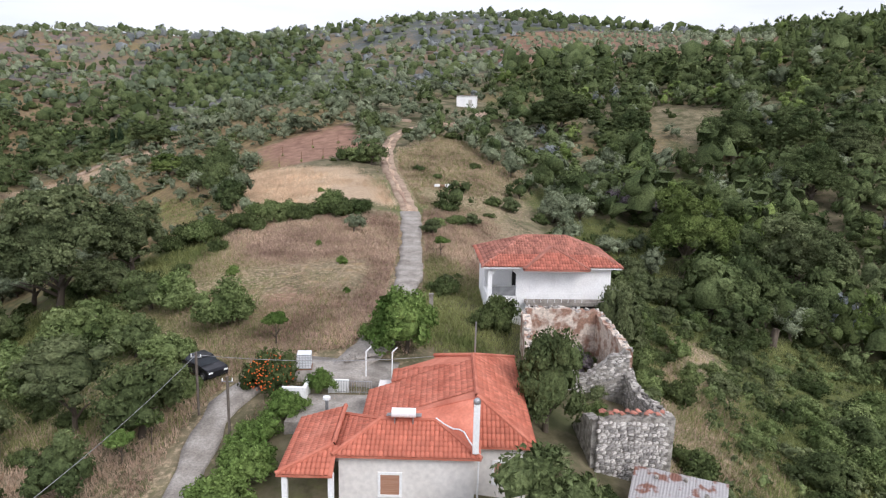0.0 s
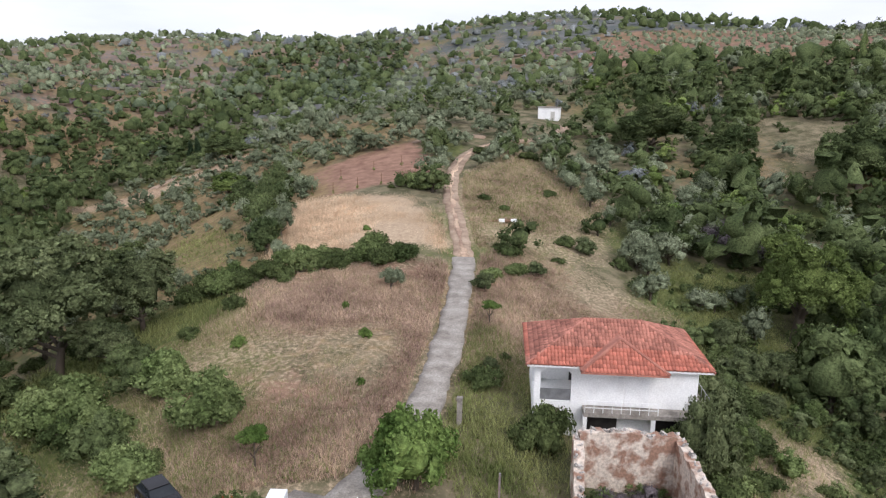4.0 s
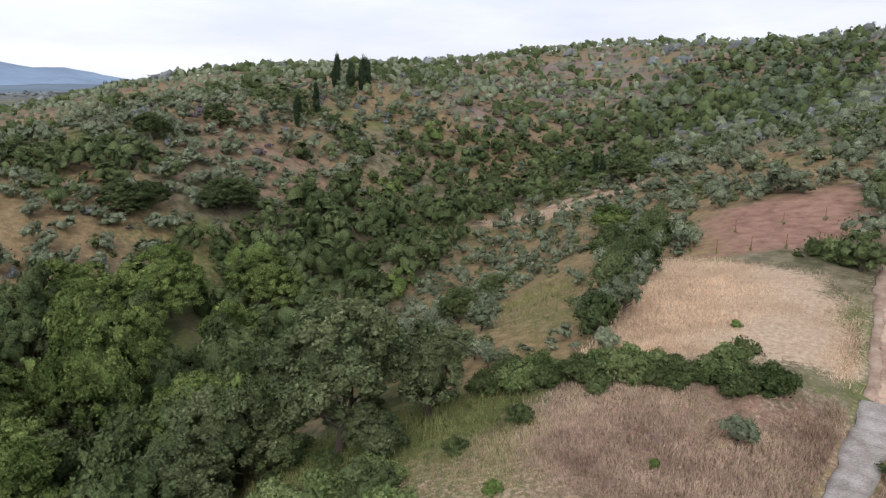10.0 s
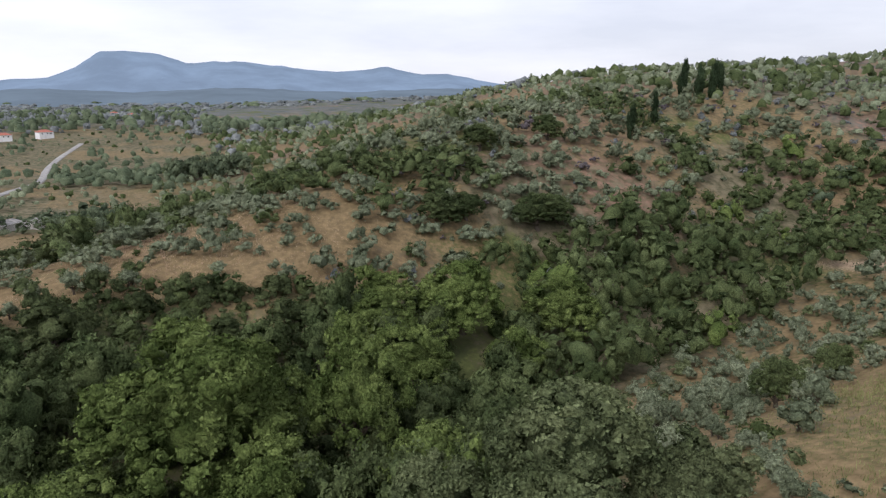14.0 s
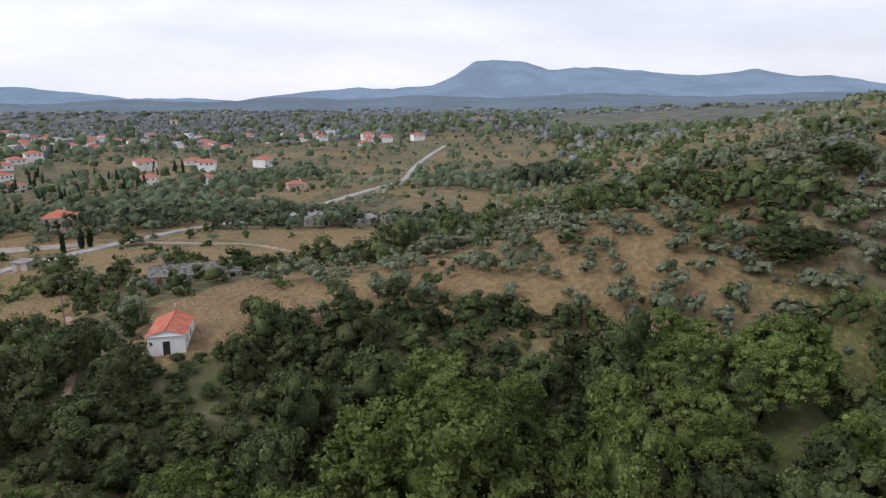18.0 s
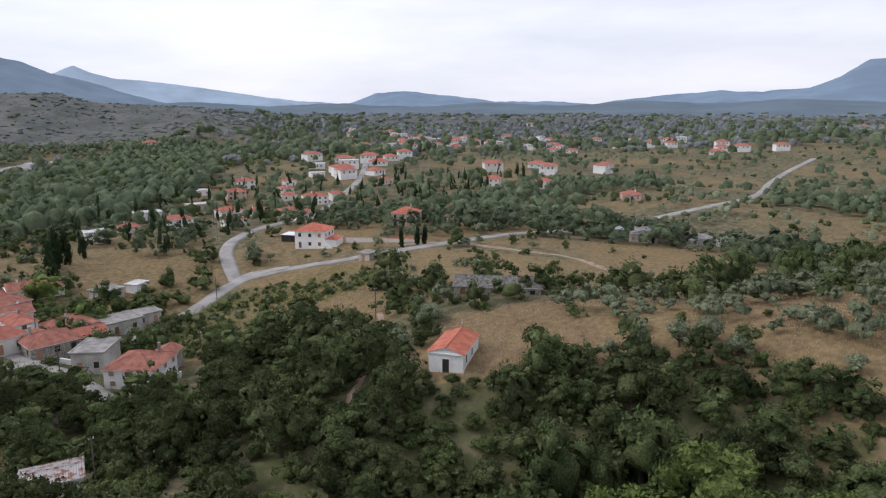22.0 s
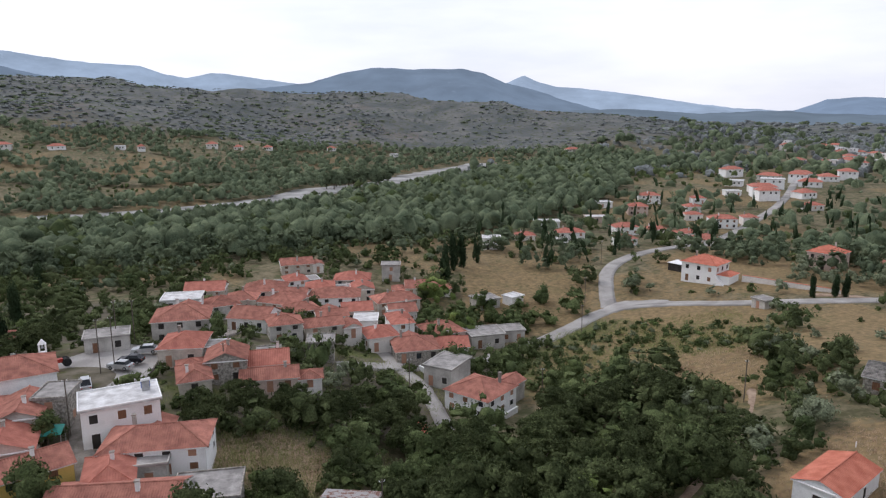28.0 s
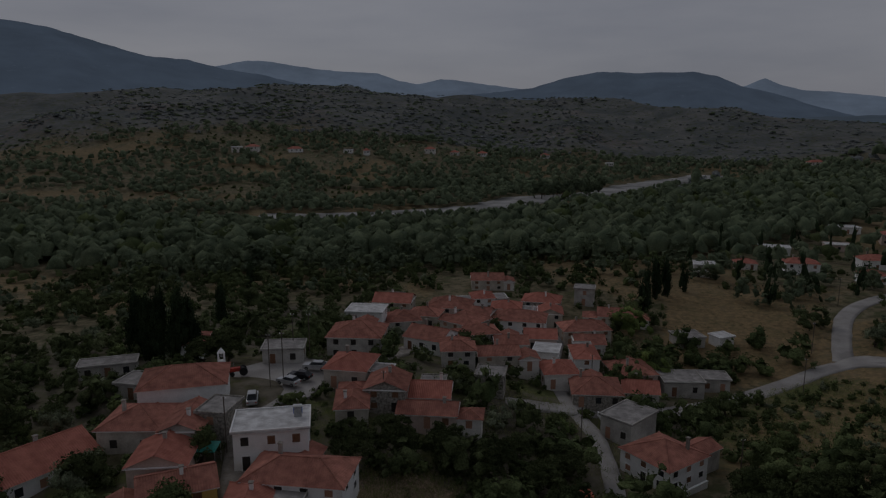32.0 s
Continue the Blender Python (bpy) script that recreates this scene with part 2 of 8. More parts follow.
NEAR = [
    (-75, -79, 40, 6.4), (-23, 120, 40, -6.7), (50, 30, 49, -23.1), (-147, 89, 52, 14.8),
    (-41, 141, 50, 13.8), (40, -60, 54, -6.5), (-28, -106, 52, -5.1), (30, 120, 49, 5.6),
    (-129, -101, 55, -22.4), (20, -100, 53, 9.9), (60, 100, 55, -10.7), (-160, 139, 56, 32.6),
    (-210, -25, 77, 13.3), (-139, 161, 52, -21.8), (100, 50, 64, 6.1), (-81, 191, 65, 31.7),
    (-97, -152, 67, 12.2), (120, 0, 80, -2.7), (-178, -120, 61, 17.4), (70, 150, 54, -2.8),
    (6, 197, 68, -15.6), (-130, 200, 55, -33.5), (2, -172, 77, -3.3), (-218, -106, 73, -4.9),
]
AROUND = [
    (60, 200, 60, 3.0), (-267, -43, 79, -11.4), (-63, -201, 83, -3.1), (-161, -181, 78, -5.3),
    (-202, 210, 78, 26.4), (-260, 160, 93, 6.3), (0, 260, 81, 12.7), (-120, 260, 77, -14.5),
    (110, 200, 83, 6.4), (-300, 100, 103, -26.4), (150, -150, 143, -0.7), (-338, 21, 85, 1.4),
    (-60, 300, 93, 0.1), (50, -250, 99, 4.4), (-342, -68, 98, 21.7), (-150, -280, 111, 0.0),
    (-328, -166, 113, -18.1), (-397, 53, 104, 3.3), (-195, 333, 129, 5.9), (46, 352, 116, 2.1),
    (43, -332, 96, 3.3), (-94, -348, 116, 4.0), (-350, 250, 149, 37.8), (-6, -347, 102, -10.1),
]
BEYOND = [
    (300, 150, 196, -10.0), (150, -300, 134, -5.1), (-465, -41, 119, -19.1), (-416, -191, 151, 21.0),
    (250, 300, 159, 83.4), (186, 368, 138, -49.2), (-473, 154, 159, -4.8), (20, 450, 132, 17.2),
    (-550, 0, 152, 2.7), (135, 490, 134, 39.9), (400, -200, 289, 20.4), (150, -500, 199, -11.0),
    (500, 100, 301, -50.6), (-127, 599, 148, -7.2), (3, 600, 132, 80.5), (76, 595, 138, -45.2),
    (-580, 303, 183, -3.6), (-254, 581, 119, 22.7), (-455, 471, 145, -5.3), (-323, 567, 123, 44.2),
    (-384, 536, 128, -11.6), (-292, -546, 256, -9.7), (-544, 402, 168, 55.2), (-600, -300, 226, -38.8),
]
FAR = [
    (-500, -450, 246, 46.5), (-700, 100, 224, -1.9), (-202, 712, 174, -1.0), (-15, -686, 276, 48.7),
    (300, -600, 266, -2.1), (-760, -139, 259, 25.8), (500, -500, 323, -52.9), (344, 680, 236, -50.1),
    (-224, -748, 265, -62.4), (269, 761, 201, 66.0), (700, 400, 430, 120.5), (-800, -500, 293, -28.1),
    (177, 893, 203, -11.5), (-199, 941, 165, 3.3), (-69, 952, 185, 62.5), (63, 948, 200, 47.8),
    (-899, 448, 275, -31.9), (-294, 942, 164, -43.3), (-402, 910, 177, 88.1), (-503, 867, 193, 16.8),
    (-1000, 200, 356, 20.4), (900, 0, 504, 17.1), (-652, 779, 203, -48.2), (-700, -700, 246, 27.7),
]
OUTER = [
    (-838, 593, 235, 4.7), (-728, 724, 214, 66.1), (-517, -866, 251, -18.5), (160, -1002, 327, 35.9),
    (-380, -1021, 242, 83.6), (-743, -925, 249, 48.2), (900, -700, 547, 42.1), (-323, -1163, 250, -18.8),
    (543, -1060, 312, 115.7), (-900, -900, 307, -65.2), (444, -1127, 285, -112.8), (-178, -1234, 233, 27.5),
    (-1177, -599, 457, 49.0), (-10, -1287, 242, -95.6), (-1368, -86, 553, -54.6), (-1300, 500, 473, 40.5),
    (114, -1304, 273, 141.0), (-579, -1405, 324, -45.0), (-402, -1504, 277, 44.0), (-900, -1300, 421, 41.7),
    (709, -1368, 313, 122.2), (580, -1449, 283, -151.5), (-215, -1582, 286, 32.6), (387, -1588, 298, 58.9),
]
RIM = [
    (9, -1649, 293, -71.3), (222, -1664, 297, 68.3), (-2000, 0, 700, 10.2), (-2000, 700, 700, 23.2),
    (-1500, -1500, 700, -1.6), (-2000, -800, 700, 8.1),
]
RISES = np.array(HOME + NEAR + AROUND + BEYOND + FAR + OUTER + RIM)

# outlines of the far ridges: bearing to the left of +y, degrees above level
WEST_RIDGE = [(58, 0.0), (66, 0.35), (70.4, 1.1), (72.2, 1.0), (75, 1.6), (79, 1.2), (84.4, 1.7), (86.7, 1.95), (90.2, 1.75), (92, 2.35), (94.4, 2.58), (96.1, 2.45), (97.6, 1.42), (99.5, 0.63), (102.6, 0.4), (105.5, 0.5), (109.5, 0.2), (114.7, -0.42), (118, -0.22), (122.5, -0.2), (126, 0.25), (129.2, 0.6), (132, 0.55), (134.2, -0.35), (138, -0.5)]
SOUTH_RIDGE = [(144, -1.0), (147, -0.4), (150, 0.4), (153, 1.4), (155.3, 2.0), (156.8, 2.65), (158.6, 3.0), (162.3, 3.05), (165.7, 3.2), (168.2, 2.7), (170.9, 1.95), (173, 1.7), (178, 1.3)]
PEAK_RIDGE = [(130, -0.6), (134, -0.3), (138, -0.1), (142.5, 0.53), (148.4, 1.35), (151.5, 1.65), (152.6, 1.95), (153.8, 2.5), (155, 2.0), (158, 1.4)]
EAST_RIDGE = [(183, 1.0), (187, 1.9), (190, 2.6), (191.5, 2.95), (194.5, 3.35), (197, 4.0), (200, 4.2), (202.7, 5.0), (206.2, 6.0), (209.4, 6.4), (220, 7.0), (235, 4.0), (250, 2)]
PALE_RIDGE = [(168, 1.5), (171.5, 1.85), (174, 2.2), (178, 2.72), (179.8, 2.33), (181.3, 2.55), (183, 3.1), (187.8, 3.4), (191, 3.95), (193, 4.0), (196, 3.4)]
PLAIN_RIDGE = [(60, -0.3), (70, -0.05), (78, -0.35), (87, -0.05), (94, -0.4), (100, -0.12), (106, -0.42), (111, -0.18), (117, -0.55), (123, -0.28), (129, -0.6), (135, -0.25), (140, -0.45), (146, -0.12), (152, -0.3), (165, 0.1), (185, 0.5)]


def rise(x, y):
    """Height of the ground at x, y (numbers or arrays)."""
    x, y = np.atleast_1d(np.asarray(x, float)), np.atleast_1d(np.asarray(y, float))
    z = np.full(x.shape, BASE)
    for cx, cy, reach, height in RISES:
        z += height * np.exp(-((x - cx) ** 2 + (y - cy) ** 2) / (2 * reach * reach))
    k = np.clip((np.hypot(x + 60, y - 20) - 1700) / 900, 0, 1)
    k = k * k * (3 - 2 * k)
    z = z * (1 - k) - 15 * k
    return z + beyond(x, y) * (abs(wobble(x, y, 150, 41) - 0.5) * -40 + 10 + (wobble(x, y, 60, 42) - 0.5) * 9) * np.clip((1900 - np.hypot(x + 60, y - 20)) / 400, 0, 1)


def ground_at(x, y):
    return float(rise(x, y)[0])


def wobble(x, y, size, seed=0):
    """Smooth random field from 0 to 1 with lumps of about the given size."""
    x, y = np.asarray(x, float) / size, np.asarray(y, float) / size
    i, j = np.floor(x), np.floor(y)
    u, v = x - i, y - j
    u, v = u * u * (3 - 2 * u), v * v * (3 - 2 * v)

    def corner(a, b):
        s = np.sin((i + a) * 127.1 + (j + b) * 311.7 + seed * 74.7) * 43758.5453
        return s - np.floor(s)
    return (corner(0, 0) * (1 - u) + corner(1, 0) * u) * (1 - v) + (corner(0, 1) * (1 - u) + corner(1, 1) * u) * v


def beyond(x, y):
    """0 on the plain, 1 on the scrub hill that closes it in the south."""
    x, y = np.asarray(x, float) + 45, np.asarray(y, float) - 47
    turn = np.degrees(np.arctan2(-x, y)) % 360
    return np.clip((np.hypot(x, y) - 730) / 130, 0, 1) * np.clip((turn - 130) / 24, 0, 1) * (y < -200)


def within(x, y, shape, soft=3.0):
    """1 inside the polygon, falling to 0 over soft metres outside."""
    x, y = np.asarray(x, float), np.asarray(y, float)
    inside, near = np.zeros(x.shape, bool), np.full(x.shape, 1e9)
    for (ax, ay), (bx, by) in zip(shape, shape[1:] + shape[:1]):
        cross = ((ay > y) != (by > y)) & (x < (bx - ax) * (y - ay) / ((by - ay) or 1e-9) + ax)
        inside ^= cross
        near = np.minimum(near, beside(x, y, [(ax, ay), (bx, by)]))
    return np.where(inside, 1.0, np.clip(1 - near / soft, 0, 1))


def beside(x, y, line):
    """Distance to a line of points."""
    x, y = np.asarray(x, float), np.asarray(y, float)
    best = np.full(x.shape, 1e9)
    for (ax, ay), (bx, by) in zip(line, line[1:]):
        dx, dy = bx - ax, by - ay
        t = np.clip(((x - ax) * dx + (y - ay) * dy) / (dx * dx + dy * dy + 1e-9), 0, 1)
        best = np.minimum(best, np.hypot(x - ax - t * dx, y - ay - t * dy))
    return best


# roads, tracks and the river, as lines over the ground
ROAD_UP = [(-8.0, 44.5), (-6.7, 46.7), (-5.2, 50), (-3.6, 55), (-3.4, 63), (-3.4, 74), (-4.0, 85), (-4.6, 94)]
TRACK_UP = [(-4.6, 93.5), (-6.7, 105), (-9.6, 119), (-11.6, 138), (-10.7, 152), (-6, 163), (6, 172), (10, 190)]
LANE = [(-12, 22), (-14, 32), (-14.4, 38), (-14.2, 42), (-12.6, 46.5), (-9.0, 47.5), (-6, 48)]
MAIN_ROAD = [(-66, -78), (-92, -84), (-112, -94), (-131, -104), (-150, -113.5), (-165, -105), (-177, -92), (-195, -82), (-214, -76), (-240, -74), (-275, -62), (-330, -46), (-409, -33), (-480, -42), (-571, -55), (-700, -48)]
BRANCH = [(-150, -113.5), (-158, -128), (-167, -142), (-181, -153), (-208, -166), (-240, -182), (-290, -215), (-360, -260), (-440, -330)]
JUNCTION = [(-147, -110), (-154, -113), (-160.5, -111), (-166, -105)]
STREET = [(-79, -52), (-80, -58), (-81, -70), (-79, -79), (-78, -90), (-80, -108), (-87, -135)]
ALLEY = [(-24, -62), (-26, -47), (-28, -36), (-30, -20)]
PLAZA_WAY = [(-34, -80), (-48, -100), (-52, -125)]
CHURCH_PATH = [(-62, 10), (-76, 1), (-85, -4), (-98, -11.5), (-112, -20), (-126, -34)]
FARM_TRACK = [(-196, -90), (-211, -78), (-211, -52), (-214, -33), (-202, -18)]
RIVER = [(46, -369), (5, -370), (-43, -379), (-91, -388), (-123, -428), (-172, -440), (-241, -541), (-307, -588), (-322, -606)]
GOLD_FIELD = [(-34, 118), (-16.7, 115), (-8.5, 97), (-23.9, 89)]
RED_FIELD = [(-40, 144), (-24, 160), (-13.8, 136), (-31, 119)]
HOME_FIELD = [(-26, 62), (-14, 48), (-5, 52), (-6, 88), (-22, 82)]
CHURCH_YARD = [(-98.5, 2), (-101, -5.5), (-110, -8), (-122, -12), (-134, 0), (-118, 14), (-107, 10)]
EAST_FIELD = [(0, 66), (14, 72), (18, 92), (4, 100), (-3, 90)]
TOP_FIELD = [(-6, 100), (10, 104), (14, 128), (0, 152), (-9, 130)]
VILLA_FIELD = [(-176, -110), (-200, -92), (-262, -70), (-290, -110), (-240, -170), (-190, -145)]
PASTURE = [(-140, -60), (-165, -60), (-196, -78), (-208, -20), (-176, -4), (-150, -14)]
LOWER_FIELD = [(-112, -104), (-140, -110), (-152, -126), (-150, -170), (-128, -166), (-116, -135)]
THICK_FIELD = [(-100, -62), (-118, -86), (-150, -100), (-168, -82), (-150, -40), (-130, -24), (-114, -34)]
OLIVE_TERRACE = [(-112, 48), (-140, 20), (-190, 30), (-190, 80), (-150, 100), (-128, 90)]
WEED_MEADOW = [(-134, 92), (-136, 108), (-126, 114), (-122, 97)]
ORCHARD = [(24, 322), (84, 250), (130, 262), (150, 420), (40, 425)]
EAST_SLOPE = [(16, 26), (60, 18), (72, 60), (48, 84), (27, 76), (19, 58)]
BANK_SLOPE = [(-86, 102), (-95, 126), (-101, 146), (-108, 177), (-106, 195), (-94, 208), (-60, 212), (-20, 168), (-42, 150), (-30, 118), (-26, 90), (-40, 82), (-60, 86), (-74, 96)]
FIG_GREEN = [(-44, 46), (-24, 44), (-15, 50), (-19, 64), (-28, 78), (-46, 70)]
TAN_ROADSIDE = [(-149, -108), (-152, -97), (-167, -75), (-185, -88), (-163, -104)]
TAN_GLADE = [(-119, -46), (-133, -61), (-142, -55), (-130, -33), (-121, -35)]
GLADE_WOOD = [(-97, -9), (-102, -8), (-110, -10.5), (-122, -15), (-152, -40), (-147, -53), (-141, -51), (-130, -31), (-120, -34), (-118, -46), (-110, -40)]
TAN_GARDEN = [(-40, -42), (-44, -37), (-56, -34), (-58, -42), (-52, -48), (-45, -46)]
CHAPEL_GLADE = [(-112, 13), (-116, 22), (-122, 31), (-121, 45), (-120, 62), (-134, 84), (-150, 78), (-152, 40), (-146, 14), (-135, 0), (-120, 6)]
NORTH_PASTURE = [(-160, -4), (-200, -24), (-250, -45), (-262, -5), (-225, 22), (-185, 16)]
LOW_SCRUB = [(-101, -74), (-112, -64), (-123, -58), (-134, -61), (-141, -54), (-150, -50), (-167, -74), (-168, -88), (-150, -97), (-142, -104), (-124, -97), (-108, -88)]
EAST_TAN = [(44, 147), (53, 150), (61, 165), (72, 184), (58, 193), (49, 175)]
GOLD_STRIP = [(-116, 176), (-100, 180), (-79, 187), (-71, 194), (-82, 199), (-104, 188)]
RUIN_GRASS = [(15.2, 40), (19.6, 43), (21, 52), (29, 72), (25, 73.5), (20.5, 66), (18.5, 57), (15.6, 47)]
EAST_LOW = [(15, 64), (24, 68), (32, 78), (31, 96), (35, 112), (24, 112), (17, 95)]
GREEN_BANK = [(-52, 99), (-60, 121), (-62, 138), (-56, 144), (-44, 122), (-36, 101), (-34, 86)]
CHAPEL_WOOD = [(-100, -38), (-97, -22), (-96, -8), (-99, 3), (-105, 11), (-110, 17), (-120, 31), (-124, 52), (-112, 76), (-98, 70), (-88, 34), (-70, 2), (-84, -36)]
LANE_SIDE = [(-11, 22), (-30, 26), (-36, 42), (-24, 53), (-15, 47), (-15.5, 36)]
VILLAGE_GROUND = [(0, -30), (-40, -44), (-72, -52), (-100, -78), (-104, -110), (-70, -150), (-10, -150), (30, -100)]
PLAZA = [(-17, -78), (-19, -64), (-24, -60), (-33, -66), (-36, -81), (-26, -86)]

# ---- the ground ----
GRID, PULL = 350, 4.7
line = np.linspace(-1, 1, GRID)
ox, oy = np.meshgrid(-60 + 85 * np.sinh(PULL * line), 15 + 85 * np.sinh(PULL * line), indexing="ij")
gx, gy = ox.ravel(), oy.ravel()
gz = rise(gx, gy)
lump = np.clip(1 - beside(gx, gy, [(-30, 45), (-30, 60)]) / 400, 0, 1)
gz = gz + (wobble(gx, gy, 13, 1) - 0.5) * 0.8 * lump
flat = np.maximum.reduce([np.clip(1.6 - beside(gx, gy, way) / 3, 0, 1) for way in (ROAD_UP, TRACK_UP, LANE, MAIN_ROAD, BRANCH, STREET, ALLEY, PLAZA_WAY)] + [within(gx, gy, PLAZA, 4)])
gz = gz * (1 - flat) + (rise(gx, gy) - 0.25) * flat
river_gap = beside(gx, gy, RIVER)
gz -= np.clip(1 - river_gap / 30, 0, 1) * 1.5
idx = np.arange(GRID * GRID).reshape(GRID, GRID)
quads = np.stack([idx[:-1, :-1], idx[1:, :-1], idx[1:, 1:], idx[:-1, 1:]], -1).reshape(-1, 4)


def raw_mesh(name, verts, faces, size):
    """A mesh from arrays; every face has the same number of corners."""
    me = bpy.data.meshes.new(name)
    verts, faces = np.asarray(verts, np.float32), np.asarray(faces, np.int32)
    me.vertices.add(len(verts))
    me.vertices.foreach_set("co", verts.ravel())
    me.loops.add(faces.size)
    me.loops.foreach_set("vertex_index", faces.ravel())
    me.polygons.add(len(faces))
    me.polygons.foreach_set("loop_start", np.arange(0, faces.size, size, dtype=np.int32))
    me.update(calc_edges=True)
    me.validate()
    return me


terrain = raw_mesh("ground", np.stack([gx, gy, gz], 1), quads, 4)
terrain.shade_smooth()
far_off = np.hypot(gx + 60, gy - 20)
south = beyond(gx, gy)
patch = wobble(gx, gy, 38, 5) * 0.6 + wobble(gx, gy, 13, 6) * 0.4
wide_patch = wobble(gx, gy, 120, 15) * 0.6 + wobble(gx, gy, 45, 16) * 0.4
straw = np.maximum.reduce([within(gx, gy, GOLD_FIELD, 3) * 1.0, within(gx, gy, HOME_FIELD, 8) * (0.12 + 0.5 * wobble(gx, gy, 11, 71)), within(gx, gy, EAST_FIELD, 6) * 0.46, within(gx, gy, TOP_FIELD, 6) * 0.5, within(gx, gy, RUIN_GRASS, 4) * (0.3 + 0.35 * wobble(gx, gy, 4, 73)), within(gx, gy, LANE_SIDE, 5) * 0.36, within(gx, gy, GOLD_STRIP, 4) * 0.75, within(gx, gy, EAST_TAN, 12) * 0.36 * wobble(gx, gy, 8, 82), within(gx, gy, TAN_GARDEN, 3) * 0.5])
tawny = np.maximum.reduce([within(gx, gy, CHURCH_YARD, 5) * 0.7, within(gx, gy, VILLA_FIELD, 10) * 0.72, within(gx, gy, PASTURE, 8) * 0.7, within(gx, gy, LOWER_FIELD, 6) * 0.65, within(gx, gy, OLIVE_TERRACE, 12) * 0.6, within(gx, gy, THICK_FIELD, 8) * 0.6, within(gx, gy, BANK_SLOPE, 8) * (0.45 + 0.45 * wobble(gx, gy, 9, 61)), within(gx, gy, GREEN_BANK, 4) * 0.45, within(gx, gy, TAN_GLADE, 5) * 0.75, within(gx, gy, TAN_ROADSIDE, 8) * 0.7, within(gx, gy, TAN_GARDEN, 4) * 0.6, within(gx, gy, CHAPEL_GLADE, 6) * 0.8, within(gx, gy, NORTH_PASTURE, 10) * 0.7])
plain = (gy < 0) & (far_off > 150) | (gx < -300)
# far scrub land; the weight grows with distance to bring in its hazy tint
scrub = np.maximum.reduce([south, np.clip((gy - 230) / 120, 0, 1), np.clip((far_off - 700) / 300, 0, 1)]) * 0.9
tawny = np.maximum(tawny, np.where(plain, np.clip((patch - 0.46) * 4, 0, 0.55) * np.clip((1500 - far_off) / 500, 0.0, 1), np.clip((patch - 0.5) * 3, 0, 0.5) * np.clip((gy - 45) / 30, 0, 1)) * (1 - 0.9 * south))
dusty = within(gx, gy, VILLAGE_GROUND, 10) * (0.3 + 0.5 * wobble(gx, gy, 9, 81))
soil = np.maximum(within(gx, gy, RED_FIELD, 2) * 1.0, within(gx, gy, ORCHARD, 14) * 0.95)
west_hill = np.clip((-105 - gx) / 30, 0, 1) * np.clip((gy - 35) / 30, 0, 1) * np.clip((900 - far_off) / 300, 0, 1)
soil = np.maximum(soil, west_hill * np.clip((wobble(gx, gy, 30, 8) - 0.25) * 1.4, 0.08, 0.45))
tawny = np.maximum(tawny, west_hill * np.clip((wobble(gx, gy, 24, 18) - 0.4) * 2, 0, 0.6))
soil = np.maximum(soil, np.clip((gy - 140) / 60, 0, 1) * np.clip((wide_patch - 0.62) * 4, 0, 0.5))
soil = np.maximum(soil * (1 - south), south * np.clip((wobble(gx, gy, 90, 3) - 0.6) * 1.5, 0, 0.3))
soil = np.maximum(soil, within(gx, gy, CHAPEL_GLADE, 5) * np.clip((wobble(gx, gy, 12, 86) - 0.3) * 1.2, 0, 0.45))
soil = np.where(within(gx, gy, WEED_MEADOW, 5) > 0, 0, soil)
soil = np.maximum(soil, within(gx, gy, HOME_FIELD, 4) * np.clip((wobble(gx, gy, 14, 72) - 0.35) * 1.6, 0, 0.6))
weeds = np.maximum.reduce([within(gx, gy, WEED_MEADOW, 5) * 0.8, np.clip((wobble(gx, gy, 17, 9) - 0.5) * 2.4, 0, 0.8) * np.clip((gy + 10) / 60, 0.25, 1), within(gx, gy, TOP_FIELD, 4) * wobble(gx, gy, 6, 4) * 0.7])
weeds = np.maximum(weeds, within(gx, gy, CHAPEL_WOOD, 6) * 0.45)
weeds = np.maximum(weeds, within(gx, gy, FIG_GREEN, 6) * 0.8)
weeds = np.maximum(weeds, within(gx, gy, LOW_SCRUB, 6) * (0.25 + 0.6 * wobble(gx, gy, 8, 83)))
weeds = np.maximum(weeds, within(gx, gy, VILLAGE_GROUND, 8) * 0.9 * wobble(gx, gy, 6, 84))
weeds = np.maximum(weeds, within(gx, gy, PASTURE, 8) * 0.75 * wobble(gx, gy, 12, 85))
weeds = np.maximum(weeds, within(gx, gy, GREEN_BANK, 5) * 0.7 * wobble(gx, gy, 7, 44))
weeds = np.maximum.reduce([weeds * (1 - 0.85 * south), within(gx, gy, EAST_SLOPE, 8) * 0.75, within(gx, gy, EAST_LOW, 6) * 0.7])
weeds = np.where(within(gx, gy, GOLD_FIELD, 2) + within(gx, gy, RED_FIELD, 2) + within(gx, gy, RUIN_GRASS, 2) + within(gx, gy, ORCHARD, 5) > 0.3, 0.0, weeds)
overgrown = np.clip(1 - np.maximum.reduce([straw * 1.6, tawny, dusty * 1.3, within(gx, gy, RED_FIELD, 2)]), 0, 1) * (1 - 0.8 * west_hill)
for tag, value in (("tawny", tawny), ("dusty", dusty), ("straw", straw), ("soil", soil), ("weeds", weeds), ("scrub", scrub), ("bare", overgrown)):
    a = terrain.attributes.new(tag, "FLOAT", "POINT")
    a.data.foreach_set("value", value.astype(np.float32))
land = bpy.data.materials.new("open_land")
land.use_nodes = True
n, l = land.node_tree.nodes, land.node_tree.links
shader = n["Principled BSDF"]
shader.inputs["Roughness"].default_value, shader.inputs["Specular IOR Level"].default_value = 0.95, 0.1
at = n.new("ShaderNodeTexCoord").outputs["Object"]


